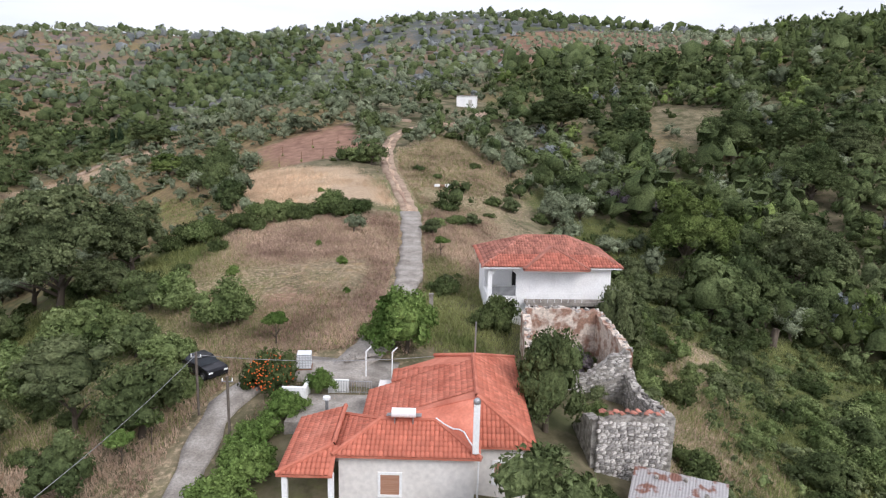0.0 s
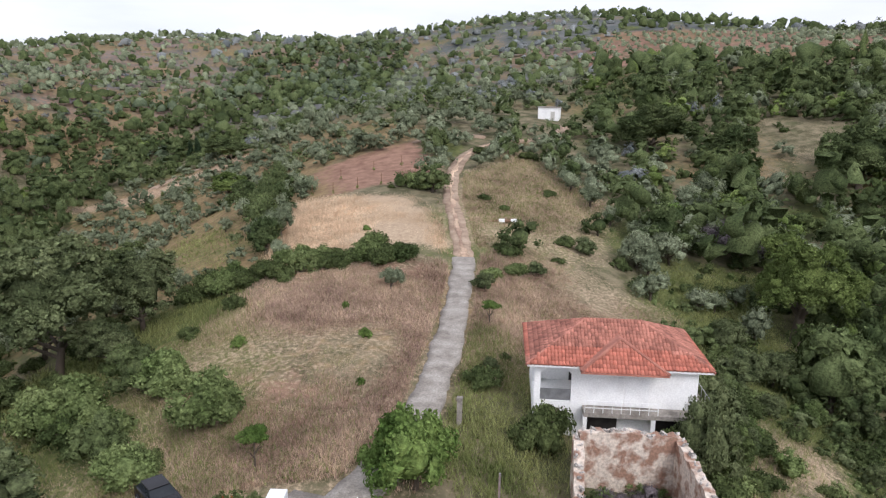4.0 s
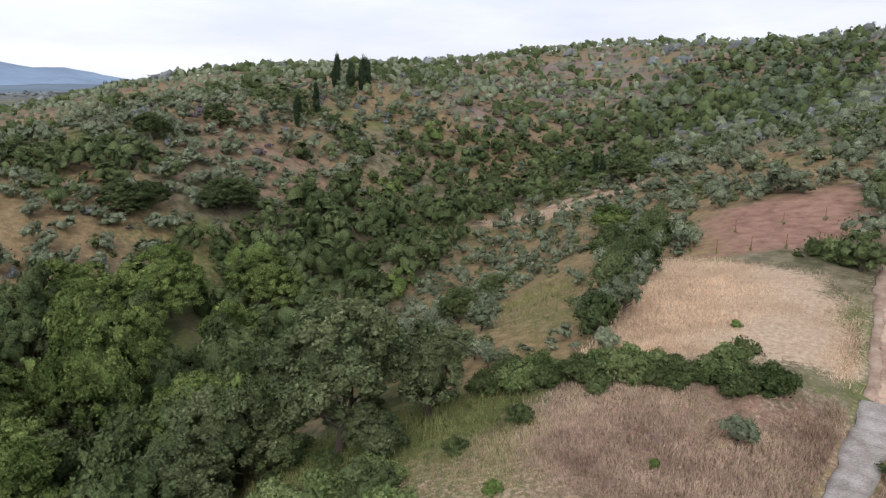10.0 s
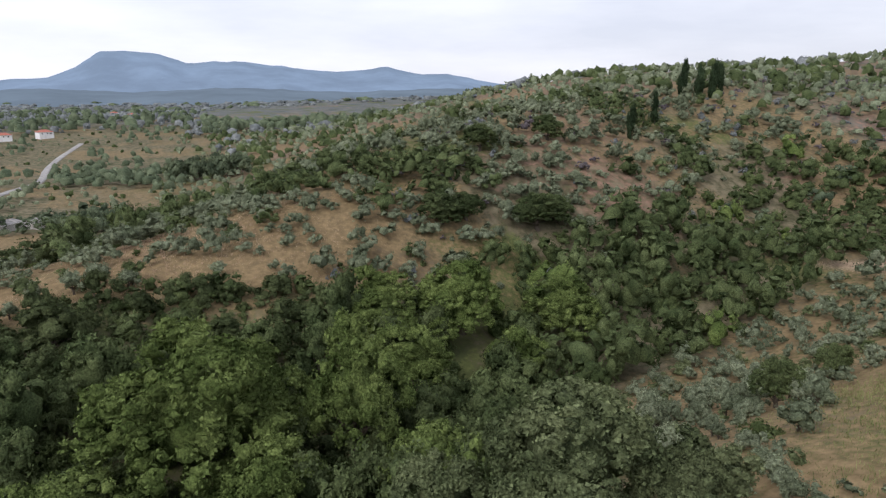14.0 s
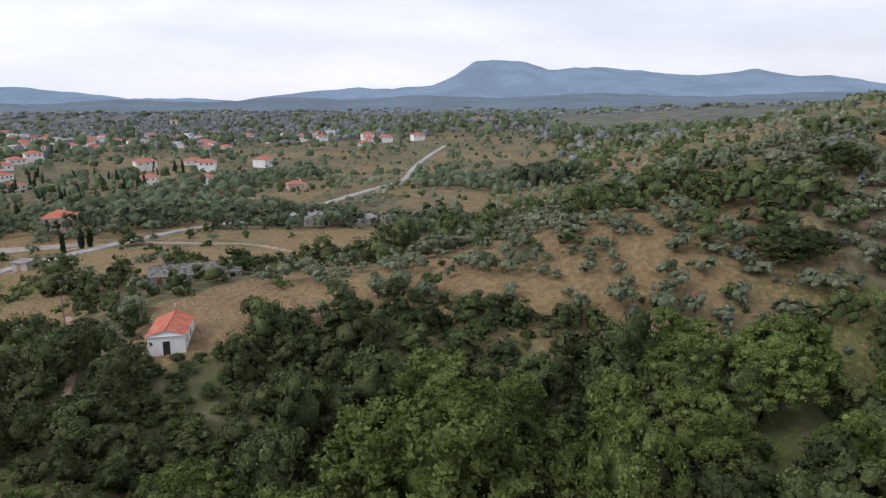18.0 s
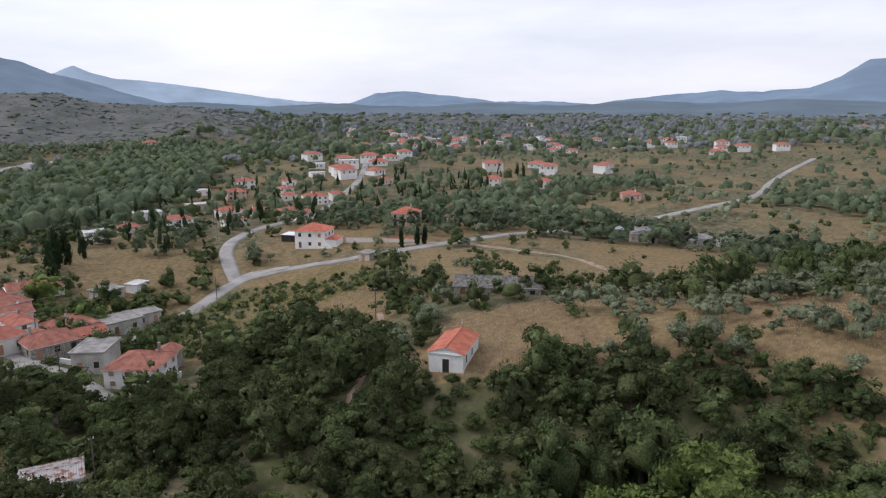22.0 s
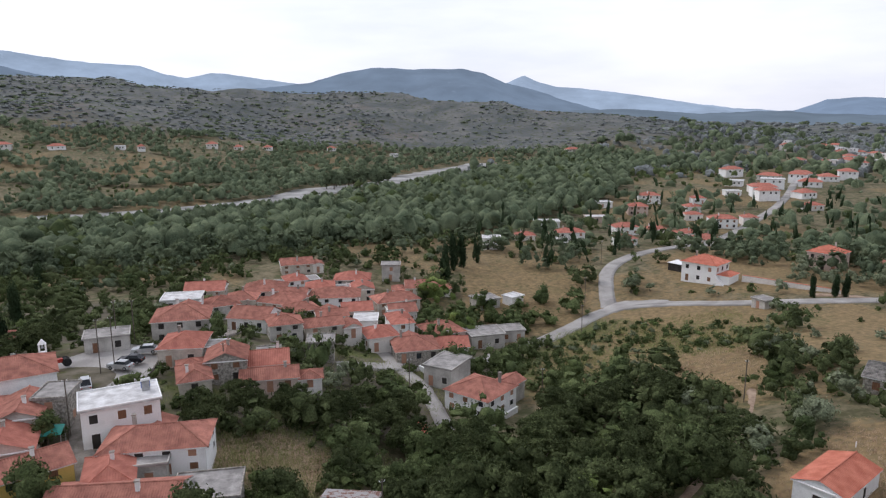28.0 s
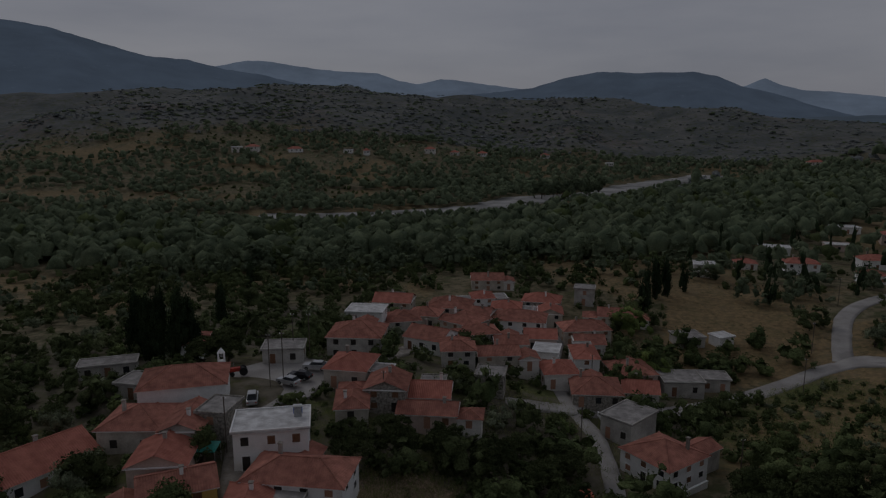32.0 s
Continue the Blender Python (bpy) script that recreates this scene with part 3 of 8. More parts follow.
def grainy(scale, low, high, spread=(0.35, 0.65)):
    t, r = n.new("ShaderNodeTexNoise"), n.new("ShaderNodeValToRGB")
    t.inputs["Scale"].default_value, t.inputs["Detail"].default_value, t.inputs["Roughness"].default_value = scale, 8, 0.65
    l.new(at, t.inputs["Vector"])
    e = r.color_ramp.elements
    e[0].position, e[0].color, e[1].position, e[1].color = spread[0], (*low, 1), spread[1], (*high, 1)
    l.new(t.outputs["Fac"], r.inputs["Fac"])
    return r.outputs["Color"], t.outputs["Fac"]


tone, height = grainy(0.35, (0.080, 0.076, 0.040), (0.22, 0.186, 0.118), (0.38, 0.62))
# the scrub tone has grey-blue distance haze mixed into its ground colour
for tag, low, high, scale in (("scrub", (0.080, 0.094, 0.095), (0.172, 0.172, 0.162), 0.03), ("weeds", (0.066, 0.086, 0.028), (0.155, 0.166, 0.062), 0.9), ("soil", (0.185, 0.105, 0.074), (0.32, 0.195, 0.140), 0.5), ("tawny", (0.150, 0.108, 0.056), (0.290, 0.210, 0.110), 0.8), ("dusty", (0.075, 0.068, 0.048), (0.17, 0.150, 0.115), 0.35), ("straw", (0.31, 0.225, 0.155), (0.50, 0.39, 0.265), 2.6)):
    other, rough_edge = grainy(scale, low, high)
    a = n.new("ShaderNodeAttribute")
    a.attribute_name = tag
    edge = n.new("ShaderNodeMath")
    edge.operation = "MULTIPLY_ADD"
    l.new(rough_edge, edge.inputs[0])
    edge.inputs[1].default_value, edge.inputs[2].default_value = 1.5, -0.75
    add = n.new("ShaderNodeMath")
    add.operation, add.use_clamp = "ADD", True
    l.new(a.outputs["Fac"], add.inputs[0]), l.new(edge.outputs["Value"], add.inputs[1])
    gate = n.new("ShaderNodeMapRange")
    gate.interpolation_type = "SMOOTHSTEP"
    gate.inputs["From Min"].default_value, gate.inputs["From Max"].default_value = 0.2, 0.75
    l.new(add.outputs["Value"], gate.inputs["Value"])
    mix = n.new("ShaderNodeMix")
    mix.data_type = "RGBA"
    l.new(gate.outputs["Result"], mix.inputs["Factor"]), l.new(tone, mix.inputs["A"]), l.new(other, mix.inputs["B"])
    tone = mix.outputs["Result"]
# low evergreen scrub in clumps
cover, cover_edge = grainy(0.16, (0.040, 0.054, 0.020), (0.085, 0.100, 0.042))
clumped = n.new("ShaderNodeMapRange")
clumped.inputs["From Min"].default_value, clumped.inputs["From Max"].default_value, clumped.inputs["To Max"].default_value = 0.53, 0.60, 0.7
l.new(cover_edge, clumped.inputs["Value"])
bare = n.new("ShaderNodeAttribute")
bare.attribute_name = "bare"
keep = n.new("ShaderNodeMath")
keep.operation = "MULTIPLY"
l.new(clumped.outputs["Result"], keep.inputs[0]), l.new(bare.outputs["Fac"], keep.inputs[1])
mix = n.new("ShaderNodeMix")
mix.data_type = "RGBA"
l.new(keep.outputs["Value"], mix.inputs["Factor"]), l.new(tone, mix.inputs["A"]), l.new(cover, mix.inputs["B"])
tone = mix.outputs["Result"]
l.new(tone, shader.inputs["Base Color"])
relief = n.new("ShaderNodeBump")
relief.inputs["Strength"].default_value, relief.inputs["Distance"].default_value = 0.3, 0.2
l.new(height, relief.inputs["Height"])
l.new(relief.outputs["Normal"], shader.inputs["Normal"])
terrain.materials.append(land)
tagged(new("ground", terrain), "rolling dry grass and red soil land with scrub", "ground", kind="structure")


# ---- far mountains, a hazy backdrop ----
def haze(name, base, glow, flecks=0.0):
    """Far land, its air haze and dim slopes and hollows painted as glow, pale fields and hamlets as flecks."""
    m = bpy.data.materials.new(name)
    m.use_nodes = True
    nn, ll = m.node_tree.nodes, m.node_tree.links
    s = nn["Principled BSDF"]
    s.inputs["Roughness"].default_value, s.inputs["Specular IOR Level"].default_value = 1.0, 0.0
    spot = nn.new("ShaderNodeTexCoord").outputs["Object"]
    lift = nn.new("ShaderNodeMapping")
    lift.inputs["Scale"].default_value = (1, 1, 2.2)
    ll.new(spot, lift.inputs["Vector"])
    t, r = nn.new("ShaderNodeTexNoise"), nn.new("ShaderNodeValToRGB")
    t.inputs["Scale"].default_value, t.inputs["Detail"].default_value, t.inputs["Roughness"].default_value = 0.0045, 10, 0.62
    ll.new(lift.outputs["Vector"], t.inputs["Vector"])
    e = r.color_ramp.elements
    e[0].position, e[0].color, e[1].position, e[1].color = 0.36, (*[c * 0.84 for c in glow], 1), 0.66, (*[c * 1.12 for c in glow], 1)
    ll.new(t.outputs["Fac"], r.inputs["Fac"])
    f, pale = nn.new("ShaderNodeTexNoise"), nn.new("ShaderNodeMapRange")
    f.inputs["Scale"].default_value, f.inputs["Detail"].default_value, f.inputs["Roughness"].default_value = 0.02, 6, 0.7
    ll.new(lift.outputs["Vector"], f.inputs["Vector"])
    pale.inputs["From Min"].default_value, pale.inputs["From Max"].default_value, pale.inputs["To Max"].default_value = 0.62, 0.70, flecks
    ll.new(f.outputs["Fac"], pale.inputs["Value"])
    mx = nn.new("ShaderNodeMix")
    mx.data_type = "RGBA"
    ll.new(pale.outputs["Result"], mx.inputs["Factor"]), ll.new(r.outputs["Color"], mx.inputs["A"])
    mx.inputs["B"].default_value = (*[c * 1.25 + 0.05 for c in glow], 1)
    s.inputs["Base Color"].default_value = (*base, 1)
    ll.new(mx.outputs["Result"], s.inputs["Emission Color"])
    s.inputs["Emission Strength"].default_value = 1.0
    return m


def mountain(name, distance, deep, profile, material, label):
    """A ridge round the eye of the place; profile: bearing to the left of +y in degrees, height in degrees above level."""
    steps = np.arange(profile[0][0], profile[-1][0] + 0.01, 0.25)
    top = np.interp(steps, [p[0] for p in profile], [p[1] for p in profile])
    top = top + (wobble(steps, steps * 0, 1.3, 3) - 0.5) * 0.10 + (wobble(steps, steps * 0, 0.45, 5) - 0.5) * 0.05
    rows, verts = 10, []
    for k in range(rows):
        f = k / (rows - 1)
        reach = distance - deep * (1 - f) + (wobble(steps * 1.0, steps * 0 + k, 2.5, 7) - 0.5) * deep * 0.25 * math.sin(math.pi * f)
        z = 42 + distance * np.tan(np.radians(top)) * f ** 0.8 - 70 * (1 - f)
        verts.append(np.stack([-20 - reach * np.sin(np.radians(steps)), 45 + reach * np.cos(np.radians(steps)), z], 1))
    m = len(steps)
    ids = np.arange(rows * m).reshape(rows, m)
    me = raw_mesh(name, np.concatenate(verts), np.stack([ids[:-1, :-1], ids[:-1, 1:], ids[1:, 1:], ids[1:, :-1]], -1).reshape(-1, 4), 4)
    me.materials.append(material)
    me.shade_smooth()
    return tagged(new(name, me), label, "mountain", kind="structure")


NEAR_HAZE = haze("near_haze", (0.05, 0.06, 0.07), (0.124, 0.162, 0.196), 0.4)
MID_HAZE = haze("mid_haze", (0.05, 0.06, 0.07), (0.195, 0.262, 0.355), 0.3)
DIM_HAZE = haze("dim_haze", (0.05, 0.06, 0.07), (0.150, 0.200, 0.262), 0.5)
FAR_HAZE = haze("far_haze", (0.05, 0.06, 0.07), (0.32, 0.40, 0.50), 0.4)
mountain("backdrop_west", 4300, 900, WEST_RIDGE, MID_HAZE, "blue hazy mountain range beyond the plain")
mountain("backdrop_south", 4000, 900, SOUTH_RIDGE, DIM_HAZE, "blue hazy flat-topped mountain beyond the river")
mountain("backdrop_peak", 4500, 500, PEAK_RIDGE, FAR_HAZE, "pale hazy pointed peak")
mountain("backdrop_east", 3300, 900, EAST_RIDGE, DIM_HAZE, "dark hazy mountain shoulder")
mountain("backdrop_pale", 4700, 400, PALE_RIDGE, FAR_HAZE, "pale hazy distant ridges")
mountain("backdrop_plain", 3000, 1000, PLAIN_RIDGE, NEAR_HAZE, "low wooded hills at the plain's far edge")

# ---- roads ----
def smooth_line(points, step):
    """Points along a rounded line, one every step metres."""
    p = np.array(points, float)
    for _ in range(2):
        q = np.empty((2 * len(p), 2))
        q[0::2], q[1::2] = np.r_[p[:1], 0.75 * p[:-1] + 0.25 * p[1:]][: len(p)], np.r_[0.25 * p[:-1] + 0.75 * p[1:], p[-1:]]
        q[0] = p[0]
        q[1:-1] = np.stack([0.75 * p[:-1] + 0.25 * p[1:], 0.25 * p[:-1] + 0.75 * p[1:]], 1).reshape(-1, 2)[: len(q) - 2]
        q[-1] = p[-1]
        p = q
    d = np.r_[0, np.cumsum(np.hypot(*np.diff(p, axis=0).T))]
    keep = np.r_[True, np.diff(d) > 1e-6]
    s = np.arange(0, d[-1], step)
    return np.stack([np.interp(s, d[keep], p[keep, 0]), np.interp(s, d[keep], p[keep, 1])], 1)


def road(name, points, width, material, label, step=1.5, lift=0.05, ragged=0.25, seed=0):
    """A slab that follows the ground, with worn edges and a real thickness."""
    p = smooth_line(points, step)
    d = np.gradient(p, axis=0)
    d /= np.hypot(*d.T)[:, None] + 1e-9
    side = np.stack([-d[:, 1], d[:, 0]], 1)
    verts, cols = [], 5
    for k, f in enumerate(np.linspace(-1, 1, cols)):
        half = width / 2 * f + np.sign(f) * (abs(f) == 1) * ((wobble(p[:, 0], p[:, 1], 2.3, seed + k) - 0.5) * 1.4 + (wobble(p[:, 0], p[:, 1], 0.7, seed + k + 9) - 0.5) * 0.8) * ragged
        q = p + side * np.asarray(half)[:, None]
        verts.append(np.stack([q[:, 0], q[:, 1], rise(p[:, 0], p[:, 1]) + lift + 0.04 * (1 - f * f)], 1))
    for f in (0, -1):
        low = verts[f].copy()
        low[:, 2] -= 0.6
        verts.insert(0 if f == 0 else len(verts), low)
    for edge in verts:
        edge[[0, -1], 2] -= 0.35
    m, rows = len(p), len(verts)
    ids = np.arange(rows * m).reshape(rows, m)
    me = raw_mesh(name, np.concatenate(verts), np.stack([ids[:-1, :-1], ids[:-1, 1:], ids[1:, 1:], ids[1:, :-1]], -1).reshape(-1, 4)[:, ::-1], 4)
    me.materials.append(material)
    return tagged(new(name, me), label, "road", kind="structure")


road("road_1", ROAD_UP, 2.4, CONCRETE, "cracked grey concrete lane running uphill", step=0.5, ragged=0.36)
road("track_1", TRACK_UP, 2.3, DIRT, "rutted pale dirt track up the ridge", step=0.6, lift=0.02, ragged=0.3)
road("track_crown", TRACK_UP, 0.5, LEAF["dry"], "strip of dry grass between the wheel ruts", step=0.6, lift=0.07, ragged=0.5, seed=5)
road("track_3", [(-101, 192), (-96.8, 200), (-91.5, 206), (-86, 209)], 4.2, DIRT, "bare pale dirt bank above the ravine", step=0.6, lift=0.06, ragged=0.9)
road("track_4", [(-24, 160), (-18, 165.5), (-12, 168.5), (-7.5, 168)], 3.6, DIRT, "bare pale dirt at the head of the track", step=0.6, lift=0.06, ragged=0.9)
road("apron_1", [(-10.4, 47.4), (-8.4, 46.9), (-6.4, 46.6), (-4.4, 46.4), (-3.0, 46.0)], 3.4, CONCRETE, "broken grey concrete apron before the gate", step=0.5, lift=0.035, ragged=0.6, seed=3)
road("road_2", LANE, 2.0, CONCRETE, "worn concrete lane beside the house", lift=0.045, ragged=0.6)
road("road_3", MAIN_ROAD, 4.6, ASPHALT, "pale worn asphalt road into the village", ragged=0.15)
road("road_9", JUNCTION, 5.5, ASPHALT, "pale worn asphalt widening at the road junction", lift=0.062, ragged=0.2)
road("road_4", BRANCH, 4.6, ASPHALT, "pale worn asphalt branch road", lift=0.054, ragged=0.15)
road("road_5", STREET, 3.0, ASPHALT, "narrow asphalt village street", lift=0.045, ragged=0.2)
road("road_6", ALLEY, 3.0, CONCRETE, "narrow concrete alley between houses", lift=0.045, ragged=0.1)
road("road_7", PLAZA_WAY, 4.5, CONCRETE, "concrete street leaving the square", lift=0.045, ragged=0.1)
road("track_2", CHURCH_PATH, 1.5, DIRT, "dim dirt path through the scrub", lift=0.03, ragged=0.5)
road("track_3", FARM_TRACK, 3.0, DIRT, "pale curved farm track", lift=0.03, ragged=0.5)
road("river", RIVER, 34, GRAVEL, "pale grey dry gravel river bed", step=6, lift=-0.3, ragged=7)
bm = bmesh.new()
ring = [bm.verts.new((x, y, ground_at(x, y) + 0.07)) for x, y in PLAZA]
top = bm.faces.new(ring)
mid = sum(v.co.z for v in ring) / len(ring)
bmesh.ops.extrude_face_region(bm, geom=[top])
for v in bm.verts:
    if v not in ring:
        v.co.z = mid + 0.12
    else:
        v.co.z = mid - 1.5
bmesh.ops.recalc_face_normals(bm, faces=bm.faces)
me = bpy.data.meshes.new("square")
bm.to_mesh(me)
me.materials.append(ASPHALT)
tagged(new("pavement_square", me), "pale concrete village square", "square", kind="structure")


# ---- trees and scrub ----
def ball(level):
    b = bmesh.new()
    bmesh.ops.create_icosphere(b, subdivisions=level, radius=1.0)
    v = np.array([q.co[:] for q in b.verts])
    f = np.array([[q.index for q in p.verts] for p in b.faces])
    b.free()
    return v, f


BALLS = {1: ball(1), 2: ball(2)}
# lobes of each crown: x, y, z, radius, in crown units (crown about 2 wide, base at 0)
SHAPES = {
    "oak": [(0, 0, 1.15, 0.72), (0.5, 0.1, 0.85, 0.56), (-0.45, 0.3, 0.9, 0.55), (0.05, -0.55, 0.8, 0.52), (-0.2, 0.5, 0.6, 0.5), (0.4, -0.35, 1.3, 0.42), (-0.4, -0.3, 1.35, 0.4)],
    "plane": [(0, 0, 1.15, 0.66), (0.5, 0.25, 0.85, 0.5), (-0.55, 0.1, 0.85, 0.5), (0.1, -0.55, 0.8, 0.5), (0, 0.5, 0.7, 0.48), (0.35, -0.25, 1.4, 0.36), (-0.3, 0.25, 1.35, 0.4), (0.5, -0.45, 0.6, 0.4), (-0.45, -0.45, 0.95, 0.4)],
    "olive": [(0, 0, 1.0, 0.6), (0.5, 0.1, 0.9, 0.45), (-0.45, 0.25, 0.95, 0.46), (0.05, -0.5, 0.85, 0.45), (-0.2, 0.5, 0.8, 0.4), (0.3, -0.2, 1.3, 0.36)],
    "cypress": [(0, 0, 0.5, 0.30), (0.03, 0, 1.1, 0.33), (0, 0.03, 1.8, 0.32), (-0.02, 0, 2.5, 0.28), (0, 0, 3.2, 0.22), (0, 0, 3.8, 0.14)],
    "shrub": [(0, 0, 0.45, 0.6), (0.5, 0.2, 0.35, 0.45), (-0.45, 0.25, 0.35, 0.48), (0.1, -0.5, 0.3, 0.45), (-0.3, -0.35, 0.5, 0.35)],
    "fig": [(0, 0, 0.8, 0.62), (0.55, 0.1, 0.6, 0.5), (-0.5, 0.25, 0.65, 0.5), (0.05, -0.55, 0.6, 0.5), (-0.1, 0.5, 0.7, 0.45)],
    "pine": [(0, 0, 0.9, 0.55), (0.3, 0.2, 0.6, 0.42), (-0.3, -0.1, 0.6, 0.42), (0, 0.05, 1.5, 0.45), (0, 0, 2.0, 0.32), (0.05, 0, 2.4, 0.2)],
}
SHAPES["maquis"] = SHAPES["shrub"]
SHAPES["pale"] = SHAPES["wood"] = SHAPES["holm"] = SHAPES["oak"]
SHAPES["bright"], SHAPES["grey"] = SHAPES["fig"], SHAPES["olive"]


def crown_arrays(kind, cards, leaf, clumps, facets, seed, full=0.78, droop=0.8, fold=True):
    """A crown of leafy clumps standing on a few boughs: an inner mass, clumps with gaps between them and leaf sprays on the clumps,
    as triangles (verts, faces). facets: how finely each clump is rounded."""
    rng = np.random.default_rng(seed)
    lobes = np.array(SHAPES[kind], float)
    lobes[:, :3] += rng.normal(0, 0.08, (len(lobes), 3))
    lobes[:, 3] *= rng.uniform(0.80, 1.15, len(lobes))
    slim = 3.4 if kind == "cypress" else 1.0
    lobes[:, 2] /= slim
    mid = np.array((0, 0, (lobes[:, 2] * lobes[:, 3]).sum() / lobes[:, 3].sum()))

    def reach(d):
        """How far the boughs go from the middle in each direction."""
        best = np.full(len(d), 0.18)
        for x, y, z, r in lobes:
            c = np.array((x, y, z)) - mid
            along = d @ c
            hit = along * along - c @ c + r * r
            best = np.maximum(best, np.where(hit > 0, along + np.sqrt(np.maximum(hit, 0)), 0))
        return best

    def unit(v):
        return v / (np.linalg.norm(v, axis=1)[:, None] + 1e-9)

    # inner mass
    bv, bf = BALLS[2 if clumps > 24 else 1]
    bv = unit(bv)
    core = bv * (reach(bv) * full * rng.uniform(0.75, 1.0, len(bv)))[:, None] + mid
    core[:, 2] = np.maximum(core[:, 2], -0.1)
    if not fold:
        bf = bf[unit(bv[bf].mean(1))[:, 2] > -0.4]
    vs, fs, at = [core], [bf], len(core)
    # clump centres on the outside of the boughs
    tries = max(clumps * 6, 40)
    pick = rng.choice(len(lobes), tries, p=lobes[:, 3] ** 2 / (lobes[:, 3] ** 2).sum())
    out = unit(rng.normal(size=(tries, 3)) + (0, 0, 0.25))
    centre = lobes[pick, :3] + out * lobes[pick, 3:4] * rng.uniform(0.60, 0.90, (tries, 1))
    buried = np.zeros(len(centre), bool)
    for k, (x, y, z, r) in enumerate(lobes):
        buried |= (np.linalg.norm(centre - (x, y, z), axis=1) < r * 0.86) & (pick != k)
    ok = ~buried & (out[:, 2] > -0.55) & (centre[:, 2] > 0.04)
    centre, out = centre[ok][:clumps], out[ok][:clumps]
    wide = min(0.36, math.sqrt(3.0 / max(len(centre), 1))) * rng.uniform(0.6, 1.3, len(centre))
    cv, cf = BALLS[facets]
    cv = unit(cv)
    face_out = unit(cv[cf].mean(1))
    for c, o, w in zip(centre, out, wide):
        d = cv * (w * rng.uniform(0.5, 1.05, len(cv)))[:, None] * (1, 1, 0.8)
        keep = cf[face_out @ o > (-0.35 if fold else -0.1)]
        vs.append(c + d), fs.append(keep + at)
        at += len(cv)
    # leaf sprays
    on = rng.choice(len(centre), cards, p=wide ** 2 / (wide ** 2).sum())
    d = unit(rng.normal(size=(cards, 3)) + out[on] * 0.9 + (0, 0, 0.25))
    spot = centre[on] + d * (wide[on] * rng.uniform(0.75, 1.3, cards))[:, None] * (1, 1, 0.85)
    nrm = unit(d + rng.normal(0, droop, (cards, 3)))
    a = unit(np.cross(nrm, rng.normal(size=(cards, 3))))
    b = np.cross(nrm, a)
    size = leaf * rng.uniform(0.55, 1.45, cards)[:, None]
    corners = [spot + a * size * rng.uniform(0.7, 1.3, (cards, 1)), spot + b * size * rng.uniform(0.35, 0.9, (cards, 1)) + nrm * size * 0.25,
               spot - a * size * rng.uniform(0.7, 1.3, (cards, 1)), spot - b * size * rng.uniform(0.35, 0.9, (cards, 1)) + nrm * size * 0.25]
    if fold:
        q = np.arange(cards)[:, None] * 4 + at
        vs.append(np.stack(corners, 1).reshape(-1, 3)), fs.extend([q + (0, 1, 2), q + (0, 2, 3)])
    else:
        q = np.arange(cards)[:, None] * 3 + at
        vs.append(np.stack(corners[:3], 1).reshape(-1, 3)), fs.append(q + (0, 1, 2))
    v = np.concatenate(vs)
    v[:, 2] *= slim
    return v, np.concatenate(fs)


def tube(points, radii, sides=6):
    p = np.array(points, float)
    verts, faces = [], []
    for i, r in enumerate(radii):
        d = p[min(i + 1, len(p) - 1)] - p[max(i - 1, 0)]
        d /= np.linalg.norm(d) + 1e-9
        a = np.cross(d, (0.3, 1, 0.1))
        a /= np.linalg.norm(a)
        b = np.cross(d, a)
        for k in range(sides):
            t = 2 * math.pi * k / sides
            verts.append(p[i] + (a * math.cos(t) + b * math.sin(t)) * r)
    for i in range(len(p) - 1):
        for k in range(sides):
            j = (k + 1) % sides
            faces.append([i * sides + k, i * sides + j, (i + 1) * sides + j, (i + 1) * sides + k])
    return np.array(verts), np.array(faces)


def joined(pieces):
    at, vs, fs = 0, [], []
    for v, f in pieces:
        vs.append(v), fs.append(f + at)
        at += len(v)
    return np.concatenate(vs), np.concatenate(fs)


def trunk_mesh(kind, seed):
    """A tapered, leaning trunk with limbs, in crown units."""
    rng = np.random.default_rng(seed)
    top = {"cypress": 2.5, "pine": 1.6, "plane": 1.3}.get(kind, 0.9)
    girth = {"oak": 0.11, "plane": 0.12, "olive": 0.10, "cypress": 0.05}.get(kind, 0.07)
    lean = rng.normal(0, 0.06, 2)
    main = [(0, 0, -0.25), (lean[0] * 0.3, lean[1] * 0.3, 0.05), (lean[0], lean[1], top * 0.5), (lean[0] * 1.5, lean[1] * 1.5, top)]
    parts_ = [tube(main, (girth * 1.35, girth, girth * 0.75, girth * 0.3), 7)]
    for k in range(0 if kind == "cypress" else 5):
        a = k * 1.256 + rng.uniform(-0.4, 0.4)
        z0 = top * rng.uniform(0.35, 0.6)
        end = (math.cos(a) * 0.5, math.sin(a) * 0.5, z0 + top * rng.uniform(0.25, 0.5))
        parts_.append(tube([(lean[0], lean[1], z0), (end[0] * 0.5, end[1] * 0.5, (z0 + end[2]) * 0.5 + 0.05), end], (girth * 0.5, girth * 0.33, girth * 0.12), 5))
    v, f = joined(parts_)
    me = raw_mesh("trunk", v, f, 4)
    me.materials.append(BARK)
    me.shade_smooth()
    return me


